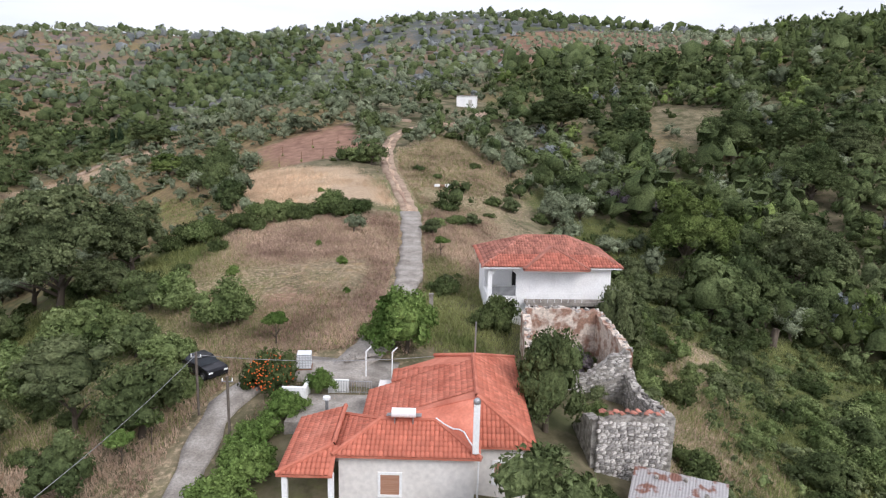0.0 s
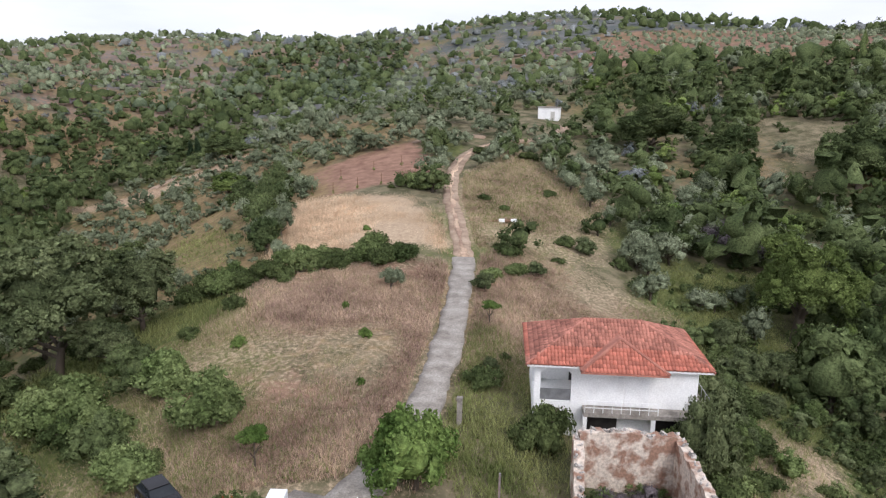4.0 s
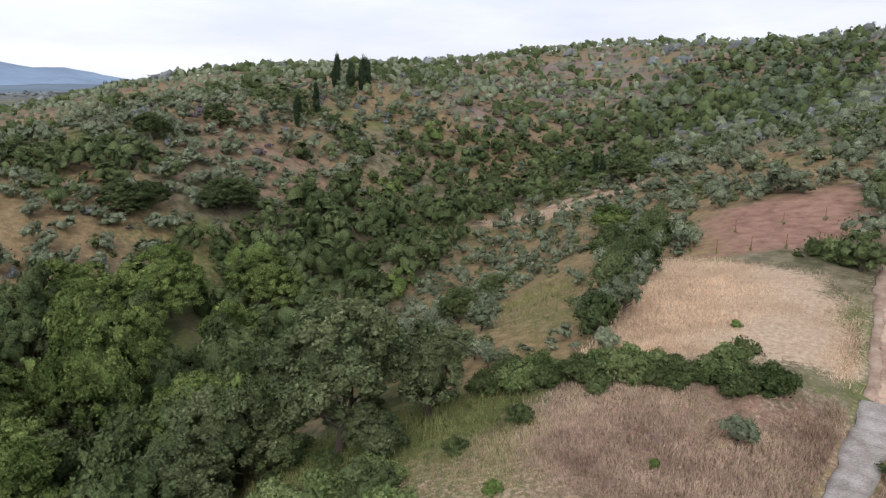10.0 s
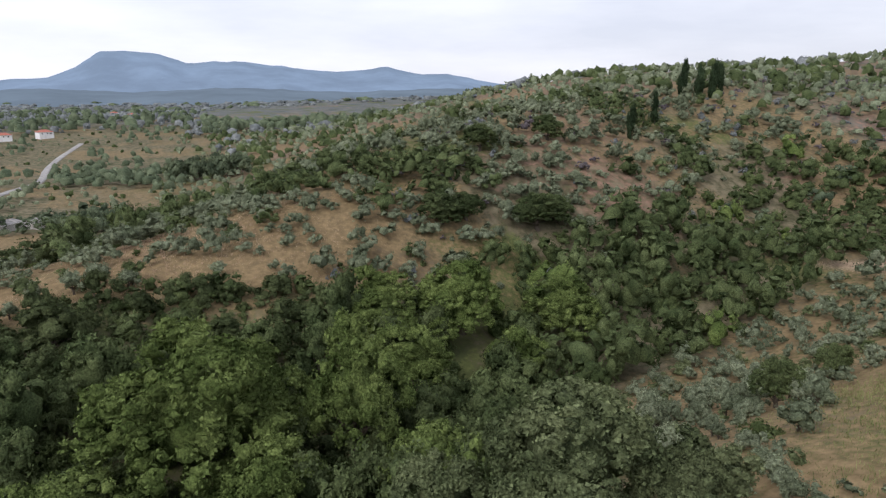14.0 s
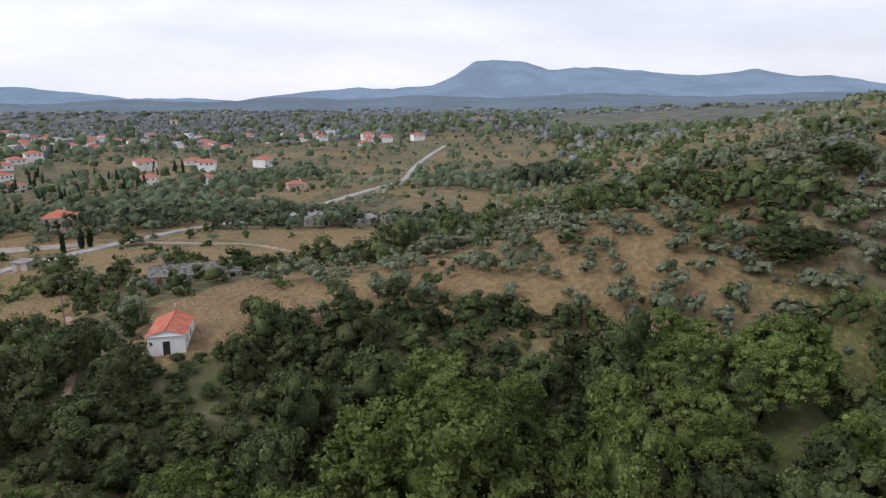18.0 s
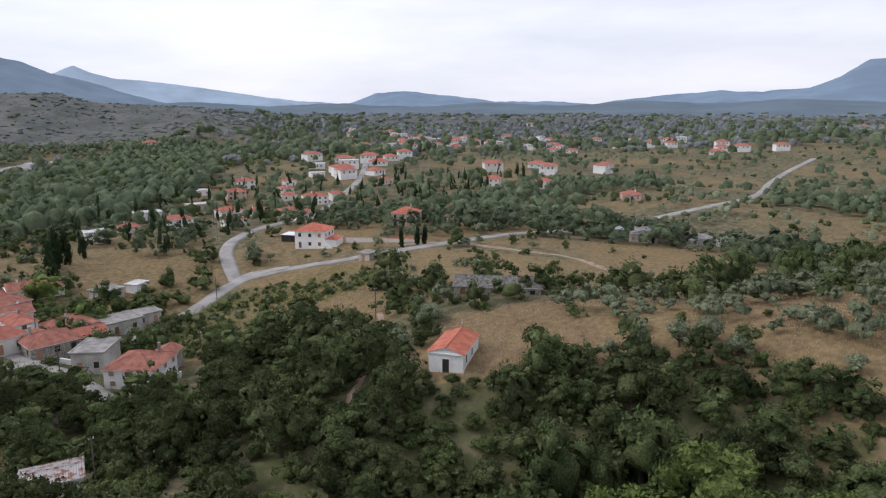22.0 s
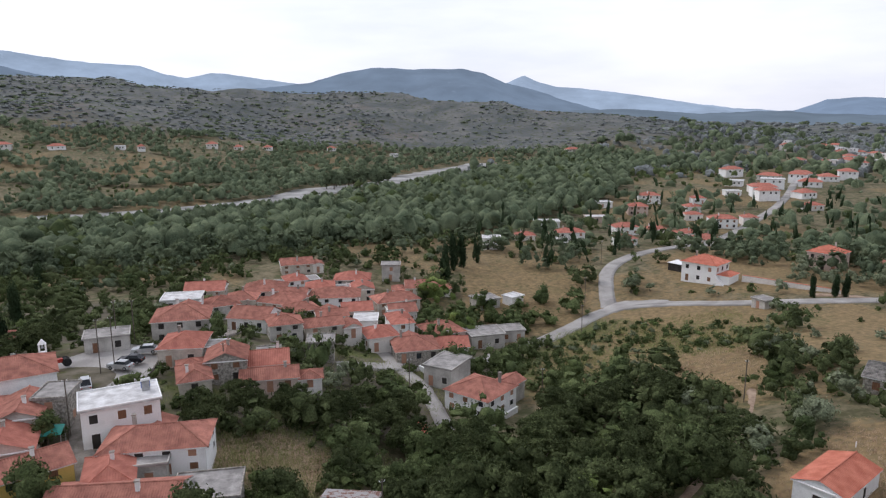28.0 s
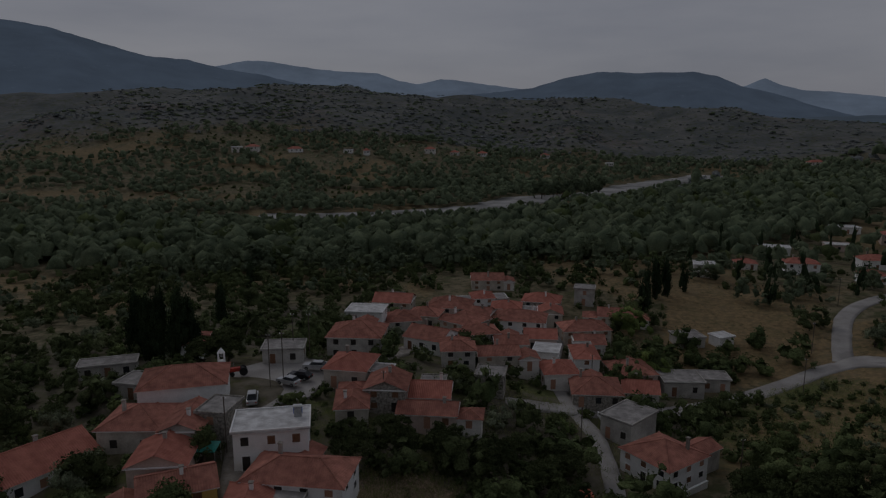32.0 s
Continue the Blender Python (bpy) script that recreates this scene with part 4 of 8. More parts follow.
FINE = {}
LEAF_SIZE = {"oak": 0.055, "holm": 0.055, "wood": 0.055, "pale": 0.052, "plane": 0.048, "olive": 0.052, "cypress": 0.05, "shrub": 0.060, "fig": 0.062, "pine": 0.055, "bright": 0.056, "grey": 0.03, "maquis": 0.06}
for kind in SHAPES:
    for k in range(3):
        # 0: seen close to, 1: further off, 2: the great trees
        for grade, clumps, facets, cards, leaf in ((0, 36, 1, 1700, 0.95), (1, 20, 1, 560, 1.25), (2, 190, 1, 9000, 0.56)):
            if grade == 2 and kind not in ("plane", "oak", "pale", "holm"):
                continue
            bare_one = kind == "grey"
            v, f = crown_arrays(kind, int(cards * (2 if bare_one else 1.6 if kind in ("bright", "fig") and grade == 0 else 1)), LEAF_SIZE[kind] * leaf, clumps, facets, 40 + k * 7 + len(kind), 0.35 if bare_one else 0.66 if grade == 2 else 0.76)
            me = raw_mesh("crown", v, f, 3)
            me.materials.append(LEAF[kind])
            FINE[kind, k, grade] = (trunk_mesh(kind, 9 + k), me)
WORDS = {
    "oak": ("oak_tree", "dark green spreading oak on the slope", "tree"), "plane": ("plane_tree", "tall bright green plane tree in the ravine", "tree"),
    "olive": ("olive_tree", "silvery grey-green olive tree on dry ground", "tree"), "cypress": ("cypress", "narrow dark green cypress", "tree"),
    "shrub": ("bush", "dense mid-green wild bush", "bush"), "fig": ("fig_tree", "low broad-leaved green fig tree", "tree"),
    "pine": ("pine_tree", "yellow-green young pine tree", "tree"), "bright": ("citrus_tree", "small clipped bright green citrus tree", "tree"),
    "holm": ("holm_oak", "dense dark green holm oak", "tree"),
    "wood": ("valley_tree", "dark valley tree with blue haze tinted into its leaves", "tree"),
    "pale": ("oak_tree", "large pale-leaved oak above the ravine", "tree"),
    "maquis": ("maquis_bush", "low grey-green maquis bush with haze tinted into its leaves", "bush"),
    "grey": ("bare_tree", "leafless grey-purple twiggy tree", "tree"),
}
KEEP_CLEAR = [(-97, 4, 6.5), (-92, 9, 4.5), (-97, -3, 4.5), (-88, 14, 4)]


def tree(kind, x, y, size, tall=1.0, turn=None, label="", stem=0.0, sink=0.0, simple=0):
    """One tree or bush: an empty at its foot, a trunk and a crown. size: half the crown's width; stem: clear height below the crown."""
    name, words, category = WORDS[kind]
    k = int(abs(x * 7 + y * 13)) % 3
    base = tagged(new(name), label or words, category, group=name.replace("_", " ") + " stand")
    base.matrix_world = pose(x, y, ground_at(x, y) - 0.1 - sink, 0, 0, (x * 37 + y * 91) % 360 if turn is None else turn)
    trunk_data, crown_data = FINE[kind, k, simple]
    t, c = new("trunk", trunk_data), new("crown", crown_data)
    for ob in (t, c):
        ob.parent = base
        ob.scale = (size, size, size * tall)
    if stem:
        c.location.z = stem
        t.scale = (size, size, stem + size * tall * 0.5)
    return base


def scatter_far(name, spots, label, clumps, cards, category):
    """Many crowns as one piece of ground cover. spots: kind, x, y, size, tall."""
    by_kind = {}
    for s in spots:
        by_kind.setdefault(s[0], []).append(s[1:])
    for kind, rows in by_kind.items():
        rows = np.array(rows)
        z = rise(rows[:, 0], rows[:, 1]) - 0.15 - (0.0 if kind in ("shrub", "maquis", "cypress") else 0.22) * rows[:, 2]
        wide_one = clumps > 4 and kind in ("plane", "oak", "pale", "wood", "holm", "olive")
        shapes = [crown_arrays(kind, int(cards * (1.7 if wide_one else 1)), LEAF_SIZE[kind] * (1.9 if wide_one else 1.8 if clumps > 4 else 3.2), clumps + 4 * wide_one, 1, 70 + k, 0.62 if wide_one else 0.74 if clumps > 4 else 0.84, fold=False) for k in range(6)]
        rng = np.random.default_rng(len(rows))
        vs, fs, at = [], [], 0
        which = rng.integers(0, 6, len(rows))
        for k, (v, f) in enumerate(shapes):
            r = rows[which == k]
            if not len(r):
                continue
            a = rng.uniform(0, 6.28, len(r))
            c, s = np.cos(a)[:, None], np.sin(a)[:, None]
            w = r[:, 2:3] * rng.uniform(0.9, 1.25, (len(r), 1)) * (1.0 if clumps > 4 else 1.15)
            wx, wy = w * rng.uniform(0.72, 1.25, (len(r), 1)), w * rng.uniform(0.72, 1.25, (len(r), 1))
            skew = rng.normal(0, 0.16, (len(r), 1))
            ux, uy = v[:, 0] * wx + v[:, 2] * skew * w, v[:, 1] * wy - v[:, 2] * skew * w
            big = np.stack([ux * c - uy * s + r[:, 0:1], ux * s + uy * c + r[:, 1:2], v[:, 2] * w * r[:, 3:4] + z[which == k][:, None]], -1)
            vs.append(big.reshape(-1, 3))
            fs.append((f[None] + (np.arange(len(r)) * len(v))[:, None, None]).reshape(-1, 3) + at)
            at += big.shape[0] * big.shape[1]
        me = raw_mesh(name, np.concatenate(vs), np.concatenate(fs), 3)
        me.materials.append(LEAF[kind])
        tagged(new(name, me), label + " of " + WORDS[kind][0].replace("_", " ") + "s", category, kind="stuff")


# where trees may stand
WAYS = [(ROAD_UP, 2.6), (TRACK_UP, 2.8), (LANE, 3), (MAIN_ROAD, 5), (BRANCH, 5), (STREET, 3.2), (ALLEY, 3), (PLAZA_WAY, 4), (CHURCH_PATH, 1.6), (FARM_TRACK, 3), (RIVER, 17)]
OPEN = [TAN_ROADSIDE, TAN_GLADE, TAN_GARDEN, GOLD_STRIP, GOLD_FIELD, RED_FIELD, HOME_FIELD, CHURCH_YARD, EAST_FIELD, TOP_FIELD, PLAZA]
RIVER_WOOD = RIVER
rng = np.random.default_rng(11)


def free(x, y):
    ok = np.ones(len(x), bool)
    for way, gap in WAYS:
        ok &= beside(x, y, way) > gap
    for shape in OPEN:
        ok &= within(x, y, shape, 1.0) < 0.5
    for cx, cy, r in KEEP_CLEAR:
        ok &= np.hypot(x - cx, y - cy) > r
    return ok


def hollow(x, y, reach=45):
    """How far the ground lies below the land round it."""
    return sum(rise(x + dx * reach, y + dy * reach) for dx, dy in ((1, 0), (-1, 0), (0, 1), (0, -1), (0.7, 0.7), (-0.7, 0.7), (0.7, -0.7), (-0.7, -0.7))) / 8 - rise(x, y)


# ---- buildings ----
def part(name, b, material, parent, label=""):
    """One mesh object out of a bmesh, under a thing or a part."""
    me = bpy.data.meshes.new(name)
    bmesh.ops.recalc_face_normals(b, faces=b.faces)
    b.to_mesh(me)
    b.free()
    me.materials.append(material)
    ob = new(name, me)
    ob.parent = parent
    if label:
        ob["label"] = label
    return ob


def box(b, x0, x1, y0, y1, z0, z1):
    v = [b.verts.new((x, y, z)) for x in (x0, x1) for y in (y0, y1) for z in (z0, z1)]
    for f in ((0, 1, 3, 2), (4, 6, 7, 5), (0, 4, 5, 1), (2, 3, 7, 6), (0, 2, 6, 4), (1, 5, 7, 3)):
        b.faces.new([v[i] for i in f])
    return b


def boxed(x0, x1, y0, y1, z0, z1):
    return box(bmesh.new(), x0, x1, y0, y1, z0, z1)


def thing(name, x, y, z, turn, label, category, group="", kind=""):
    e = tagged(new(name), label, category, group, kind)
    e.matrix_world = pose(x, y, z, 0, 0, turn)
    return e


def rod(p, q, r, sides=6):
    v, f = tube([p, q], (r, r), sides)
    b = bmesh.new()
    vs = [b.verts.new(c) for c in v]
    for face in f:
        b.faces.new([vs[i] for i in face])
    b.faces.new(vs[:sides]), b.faces.new(vs[sides:])
    return b


def slope_ribs(b, origin, along, up, width, left, right, rows, pitch=0.27, amp=0.045):
    """Ribbed clay roofing on one slope. Its foot runs from origin along 'along'; left and right give how far the slope's edges
    run in per metre of rise; rows: slope length. Each rib follows the slope to its edge."""
    along, up = Vector(along).normalized(), Vector(up).normalized()
    out = along.cross(up).normalized()
    if out.z < 0:
        out = -out
    count = max(3, int(width / pitch)) * 2
    prev = None
    for i in range(count + 1):
        u = width * i / count
        reach = rows
        if left > 0:
            reach = min(reach, u / left)
        if right > 0:
            reach = min(reach, (width - u) / right)
        lift = out * (amp if i % 2 else -amp * 0.2)
        lo, hi = b.verts.new(Vector(origin) + along * u + lift), b.verts.new(Vector(origin) + along * u + up * max(reach, 0.01) + lift)
        if prev:
            b.faces.new((prev[0], lo, hi, prev[1]))
        prev = (lo, hi)


def cap(b, p, q, r=0.11):
    v, f = tube([p, q], (r, r), 6)
    vs = [b.verts.new(c) for c in v]
    for face in f:
        b.faces.new([vs[i] for i in face])


def hip_roof(parent, x0, x1, y0, y1, z, height, material, over=0.35, gable=False, name="roof", label="", pitch=0.27):
    """Roof over a rectangle: four ribbed slopes or two and gables, with ridge caps and a boarded underside."""
    x0, x1, y0, y1 = x0 - over, x1 + over, y0 - over, y1 + over
    w, d = x1 - x0, y1 - y0
    lengthwise = w >= d
    run = (d if lengthwise else w) / 2
    rows = math.hypot(run, height)
    side = 0 if gable else run / rows
    b = bmesh.new()
    if lengthwise:
        inset = 0 if gable else run
        r0, r1 = Vector((x0 + inset, (y0 + y1) / 2, z + height)), Vector((x1 - inset, (y0 + y1) / 2, z + height))
        slope_ribs(b, (x0, y0, z), (1, 0, 0), (0, run, height), w, side, side, rows, pitch)
        slope_ribs(b, (x1, y1, z), (-1, 0, 0), (0, -run, height), w, side, side, rows, pitch)
        if not gable:
            slope_ribs(b, (x0, y1, z), (0, -1, 0), (run, 0, height), d, side, side, rows, pitch)
            slope_ribs(b, (x1, y0, z), (0, 1, 0), (-run, 0, height), d, side, side, rows, pitch)
    else:
        inset = 0 if gable else run
        r0, r1 = Vector(((x0 + x1) / 2, y0 + inset, z + height)), Vector(((x0 + x1) / 2, y1 - inset, z + height))
        slope_ribs(b, (x0, y1, z), (0, -1, 0), (run, 0, height), d, side, side, rows, pitch)
        slope_ribs(b, (x1, y0, z), (0, 1, 0), (-run, 0, height), d, side, side, rows, pitch)
        if not gable:
            slope_ribs(b, (x0, y0, z), (1, 0, 0), (0, run, height), w, side, side, rows, pitch)
            slope_ribs(b, (x1, y1, z), (-1, 0, 0), (0, -run, height), w, side, side, rows, pitch)
    for p in b.faces:
        p.smooth = False
    roof = part(name, b, material, parent, label)
    b = bmesh.new()
    cap(b, r0, r1)
    if not gable:
        ends = ((x0, y0), (x0, y1)), ((x1, y0), (x1, y1))
        if not lengthwise:
            ends = ((x0, y0), (x1, y0)), ((x0, y1), (x1, y1))
        for ridge_end, feet in ((r0, ends[0]), (r1, ends[1])):
            for fx, fy in feet:
                cap(b, (fx, fy, z), ridge_end)
    part("ridge_cap", b, material, roof)
    part("eave_board", boxed(x0 + 0.05, x1 - 0.05, y0 + 0.05, y1 - 0.05, z - 0.14, z - 0.02), PLASTER, roof)
    return roof, r0, r1


def opening(parent, face, u, z, w, h, x0, x1, y0, y1, fill, kind="window", frame_mat=None):
    """A window or door set into a wall face ('s', 'n', 'w' or 'e' of the house), with reveal frame, leaf and sill."""
    def corners(u0, u1, d0, d1):
        if face == "s":
            return (x0 + u0, x0 + u1, y0 - d1, y0 - d0)
        if face == "n":
            return (x1 - u1, x1 - u0, y1 + d0, y1 + d1)
        if face == "w":
            return (x0 - d1, x0 - d0, y1 - u1, y1 - u0)
        return (x1 + d0, x1 + d1, y0 + u0, y0 + u1)
    leaf = part(kind, boxed(*corners(u, u + w, -0.02, 0.025), z, z + h), fill, parent)
    fm = frame_mat or PLASTER
    ring = bmesh.new()
    for a, c, e, g in ((u - 0.12, u, z - 0.1, z + h + 0.12), (u + w, u + w + 0.12, z - 0.1, z + h + 0.12), (u, u + w, z + h, z + h + 0.12), (u - 0.16, u + w + 0.16, z - 0.14, z - 0.02)):
        box(ring, *corners(a, c, -0.02, 0.055), e, g)
    part("frame", ring, fm, leaf)
    return leaf


def chimney(parent, x, y, z0, z1, material=None, w=0.45):
    c = part("chimney", boxed(x - w / 2, x + w / 2, y - w / 2, y + w / 2, z0, z1), material or PLASTER, parent)
    part("chimney_cap", boxed(x - w / 2 - 0.08, x + w / 2 + 0.08, y - w / 2 - 0.08, y + w / 2 + 0.08, z1, z1 + 0.1), CONCRETE, c)
    return c


def house(x, y, turn, w, d, h, roof="hip", wall=None, tiles=None, floors=1, rise_=None, label="", name="house", base=None, group="village houses", seed=0, sides="sew", pots=1, over=0.35, pitch=0.27):
    """A plain village house; its front, 's', faces -y before the turn."""
    wall, tiles = wall or PLASTER, tiles or TILE_OLD
    z = ground_at(x, y) if base is None else base
    e = thing(name, x, y, z, turn, label or "plastered village house with a clay tile roof", "house", group)
    r = random.Random(int(x * 31 + y * 17) + seed)
    x0, x1, y0, y1 = -w / 2, w / 2, -d / 2, d / 2
    rh = rise_ if rise_ is not None else min(w, d) * 0.23
    b = boxed(x0, x1, y0, y1, -3.0, h)
    if roof == "gable":
        lengthwise = w >= d
        ends = ((x0, y0), (x0, y1), (x0, 0)), ((x1, y0), (x1, y1), (x1, 0))
        if not lengthwise:
            ends = ((x0, y0), (x1, y0), (0, y0)), ((x0, y1), (x1, y1), (0, y1))
        tris = []
        for (a, c, t) in ends:
            tris.append([b.verts.new((*a, h)), b.verts.new((*c, h)), b.verts.new((*t, h + rh))])
            b.faces.new(tris[-1])
    part("wall", b, wall, e)
    if roof in ("hip", "gable"):
        hip_roof(e, x0, x1, y0, y1, h, rh, tiles, over, roof == "gable", pitch=pitch)
        if pots:
            chimney(e, r.uniform(-0.3, 0.3) * w, r.uniform(-0.25, 0.25) * d, h, h + rh + 0.7, r.choice((PLASTER, GREYWALL, CONCRETE)))
    else:
        part("roof", boxed(x0 - 0.3, x1 + 0.3, y0 - 0.3, y1 + 0.3, h, h + 0.22), tiles, e)
        rim = bmesh.new()
        for q in ((x0 - 0.3, x1 + 0.3, y0 - 0.3, y0 - 0.15), (x0 - 0.3, x1 + 0.3, y1 + 0.15, y1 + 0.3), (x0 - 0.3, x0 - 0.15, y0 - 0.15, y1 + 0.15), (x1 + 0.15, x1 + 0.3, y0 - 0.15, y1 + 0.15)):
            box(rim, *q, h + 0.22, h + 0.4)
        part("parapet", rim, wall, e)
    fh = h / floors
    for face in sides:
        span = w if face in "sn" else d
        bays = max(1, int(span / 3.0))
        for fl in range(floors):
            door_at = r.randrange(bays) if face == "s" and fl == 0 else -1
            for k in range(bays):
                if r.random() < 0.18 and face != "s":
                    continue
                mid = span * (k + 0.5) / bays + r.uniform(-0.15, 0.15)
                if k == door_at:
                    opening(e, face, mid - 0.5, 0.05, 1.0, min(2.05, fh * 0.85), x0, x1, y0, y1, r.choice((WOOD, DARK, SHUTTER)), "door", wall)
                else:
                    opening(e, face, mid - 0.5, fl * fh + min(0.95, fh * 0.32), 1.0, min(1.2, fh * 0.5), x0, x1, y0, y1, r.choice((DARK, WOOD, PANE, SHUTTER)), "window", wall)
    return e


# ---- the cream house beside the lane ----
def tiled(parent, origin, along, up, width, rows, left, right, material, count_from=0, pitch=0.24, step=0.36, limit=300):
    """Lays single clay tiles on a slope: the first ones as pieces, the rest joined."""
    along, up = Vector(along).normalized(), Vector(up).normalized()
    out = along.cross(up).normalized()
    if out.z < 0:
        out = -out
    turn = Matrix((along, up, out)).transposed().to_4x4()
    laid, rest = 0, []
    for r in range(int(rows / step)):
        for c in range(int(width / pitch)):
            u, v = (c + 0.5) * pitch, r * step
            if (left > 0 and v + step * 0.5 > u / left) or (right > 0 and v + step * 0.5 > (width - u) / right):
                continue
            m = Matrix.Translation(Vector(origin) + along * u + up * v + out * 0.03) @ turn @ pose(0, 0, 0, random.uniform(-1, 1), 0, random.uniform(-1.5, 1.5)) @ Matrix.Diagonal((0.8, 0.9, 0.9, 1))
            if laid < limit:
                t = new("roof_tile", OLD_TILE_MESH if material is TILE_OLD else TILE_MESH)
                t.parent = parent
                t.matrix_local = m
                laid += 1
            else:
                rest.append(m)
    if rest:
        pieces = [(np.array([m @ Vector(v) for v in TILE_V]), TILE_F) for m in rest]
        v, f = joined(pieces)
        me = raw_mesh("roof_tiles", v, f, 4)
        me.materials.append(material)
        ob = tagged(new("roof_tiles", me), kind="stuff")
        ob.parent = parent


# one barrel tile, slightly tapered, with thickness
arc = [(-0.15, 0.0), (-0.10, 0.055), (0.0, 0.08), (0.10, 0.055), (0.15, 0.0)]
TILE_V = np.array([(x * s, y, z * s + lift) for y, s, lift in ((0.0, 1.0, 0.03), (0.44, 0.88, 0.0)) for x, z in arc] + [(x * 0.86, 0.0, z * 0.8 + 0.015) for x, z in arc])
TILE_F = np.array([(i, i + 1, i + 6, i + 5) for i in range(4)] + [(i + 10, i + 11, i + 1, i) for i in range(4)])
TILE_MESH = raw_mesh("roof_tile", TILE_V, TILE_F, 4)
TILE_MESH.materials.append(TILE_PIECE)
OLD_TILE_MESH = raw_mesh("roof_tile", TILE_V, TILE_F, 4)
OLD_TILE_MESH.materials.append(TILE_OLD_PIECE)


def prism(b, corners, thick):
    """A flat slab from its top corners, thick downwards."""
    top = [b.verts.new(p) for p in corners]
    low = [b.verts.new((p[0], p[1], p[2] - thick)) for p in corners]
    b.faces.new(top), b.faces.new(low[::-1])
    for i in range(len(top)):
        j = (i + 1) % len(top)
        b.faces.new((top[i], low[i], low[j], top[j]))
    return b


KEEP_CLEAR += [(-13, 30, 5.5), (-12, 23, 5)]
home = thing("house", 0, 0, 0, 0, "cream rendered house with a bright red clay tile roof", "house")
KEEP_CLEAR.append((-1, 39, 10.5))
EAVE = 11.7
part("wall", boxed(-5.2, 1.95, 33.4, 37.6, 4.0, EAVE), CREAM, home)
part("wall", boxed(2.0, 4.85, 34.8, 46.9, 4.0, EAVE - 0.02), CREAM, home)
part("wall", boxed(-4.0, 2.0, 37.6, 43.8, 4.0, EAVE - 0.3), CREAM, home)
b = bmesh.new()
for x in (-7.75, -5.4):
    box(b, x - 0.14, x + 0.14, 32.0, 32.28, 6, 11.2)
part("porch_post", b, PAINT, home)
part("porch_floor", boxed(-7.9, -5.2, 31.9, 37.2, 6.0, 8.5), CONCRETE, home)
part("porch_back", boxed(-7.8, -5.2, 36.6, 36.8, 8.5, 11.2), GREYWALL, home)
for k in range(3):
    part("porch_rail", rod((-7.7, 32.15, 8.75 + 0.3 * k), (-5.4, 32.15, 8.75 + 0.3 * k), 0.03), METAL, home)
b = bmesh.new()
front_roof = part("roof", prism(b, [(-5.5, 33.0, EAVE), (2.25, 33.0, EAVE), (-0.15, 35.4, 12.6), (-3.2, 35.4, 12.6)], 0.1), TILE, home)
tiled(front_roof, (-5.5, 33.0, EAVE), (1, 0, 0), (0, 2.4, 0.9), 7.75, 2.56, 2.3 / 2.56, 2.4 / 2.56, TILE, limit=260)
b = bmesh.new()
side_roof = part("roof", prism(b, [(-5.5, 37.8, EAVE), (-5.5, 33.0, EAVE), (-3.2, 35.4, 12.6)], 0.1), TILE, home)
tiled(side_roof, (-5.5, 37.8, EAVE), (0, -1, 0), (2.3, 0, 0.9), 4.8, 2.47, 2.4 / 2.47, 2.4 / 2.47, TILE, limit=40)
# slopes that fall from the front ridge into the valley of the wing
for corners in ([(-5.5, 37.8, EAVE), (-3.2, 35.4, 12.6), (-3.2, 37.0, 11.87)], [(-3.2, 35.4, 12.6), (-0.15, 35.4, 12.6), (-0.9, 36.75, 12.65)], [(-3.2, 35.4, 12.6), (-0.9, 36.75, 12.65), (-3.2, 37.0, 11.87)],
                [(-0.15, 35.4, 12.6), (2.1, 36.3, 13.62), (-0.9, 36.75, 12.65)], [(-0.15, 35.4, 12.6), (2.25, 33.0, EAVE), (2.1, 36.3, 13.62)]):
    part("roof", prism(bmesh.new(), corners, 0.1), TILE, home)
# long wing: ridge runs back from the chimney
b = bmesh.new()
right_roof = part("roof", prism(b, [(5.25, 34.3, EAVE), (5.3, 47.6, EAVE), (2.1, 42.6, 13.7), (2.1, 36.3, 13.7)], 0.1), TILE, home)
tiled(right_roof, (5.25, 34.3, EAVE), (0, 1, 0), (-3.15, 0, 2.0), 13.3, 3.73, 2.0 / 3.73, 5.0 / 3.73, TILE, limit=60)
b = bmesh.new()
hip_front = part("roof", prism(b, [(2.0, 34.3, EAVE), (5.25, 34.3, EAVE), (2.1, 36.3, 13.7)], 0.1), TILE, home)
tiled(hip_front, (1.4, 34.3, EAVE), (1, 0, 0), (0, 2.0, 2.0), 3.85, 2.8, 0.2, 3.15 / 2.83, TILE, limit=60)
b = bmesh.new()
left_roof = part("roof", prism(b, [(-4.5, 42.0, 11.4), (-4.5, 37.2, 11.4), (2.1, 36.3, 13.7), (2.1, 42.6, 13.7), (-0.4, 44.7, 12.8), (-0.4, 44.3, 12.8), (-3.1, 44.3, 11.9), (-3.1, 42.0, 11.9)], 0.1), TILE, home)
tiled(left_roof, (-4.5, 42.0, 11.4), (0, -1, 0), (6.6, 0, 2.3), 4.8, 6.9, 0, 0, TILE, limit=60)
tiled(left_roof, (-3.1, 44.3, 11.9), (0, -1, 0), (5.2, 0, 1.8), 2.3, 5.4, 0.5, 0, TILE, limit=0)
b = bmesh.new()
part("roof", prism(b, [(5.3, 47.6, EAVE), (-0.4, 44.7, 12.8), (2.1, 42.6, 13.7)], 0.1), TILE, home)
b = bmesh.new()
porch_roof = part("roof", prism(b, [(-8.0, 38.4, 11.2), (-8.15, 31.9, 11.2), (-5.5, 33.6, 12.0), (-5.5, 38.3, 12.0)], 0.12), TILE, home)
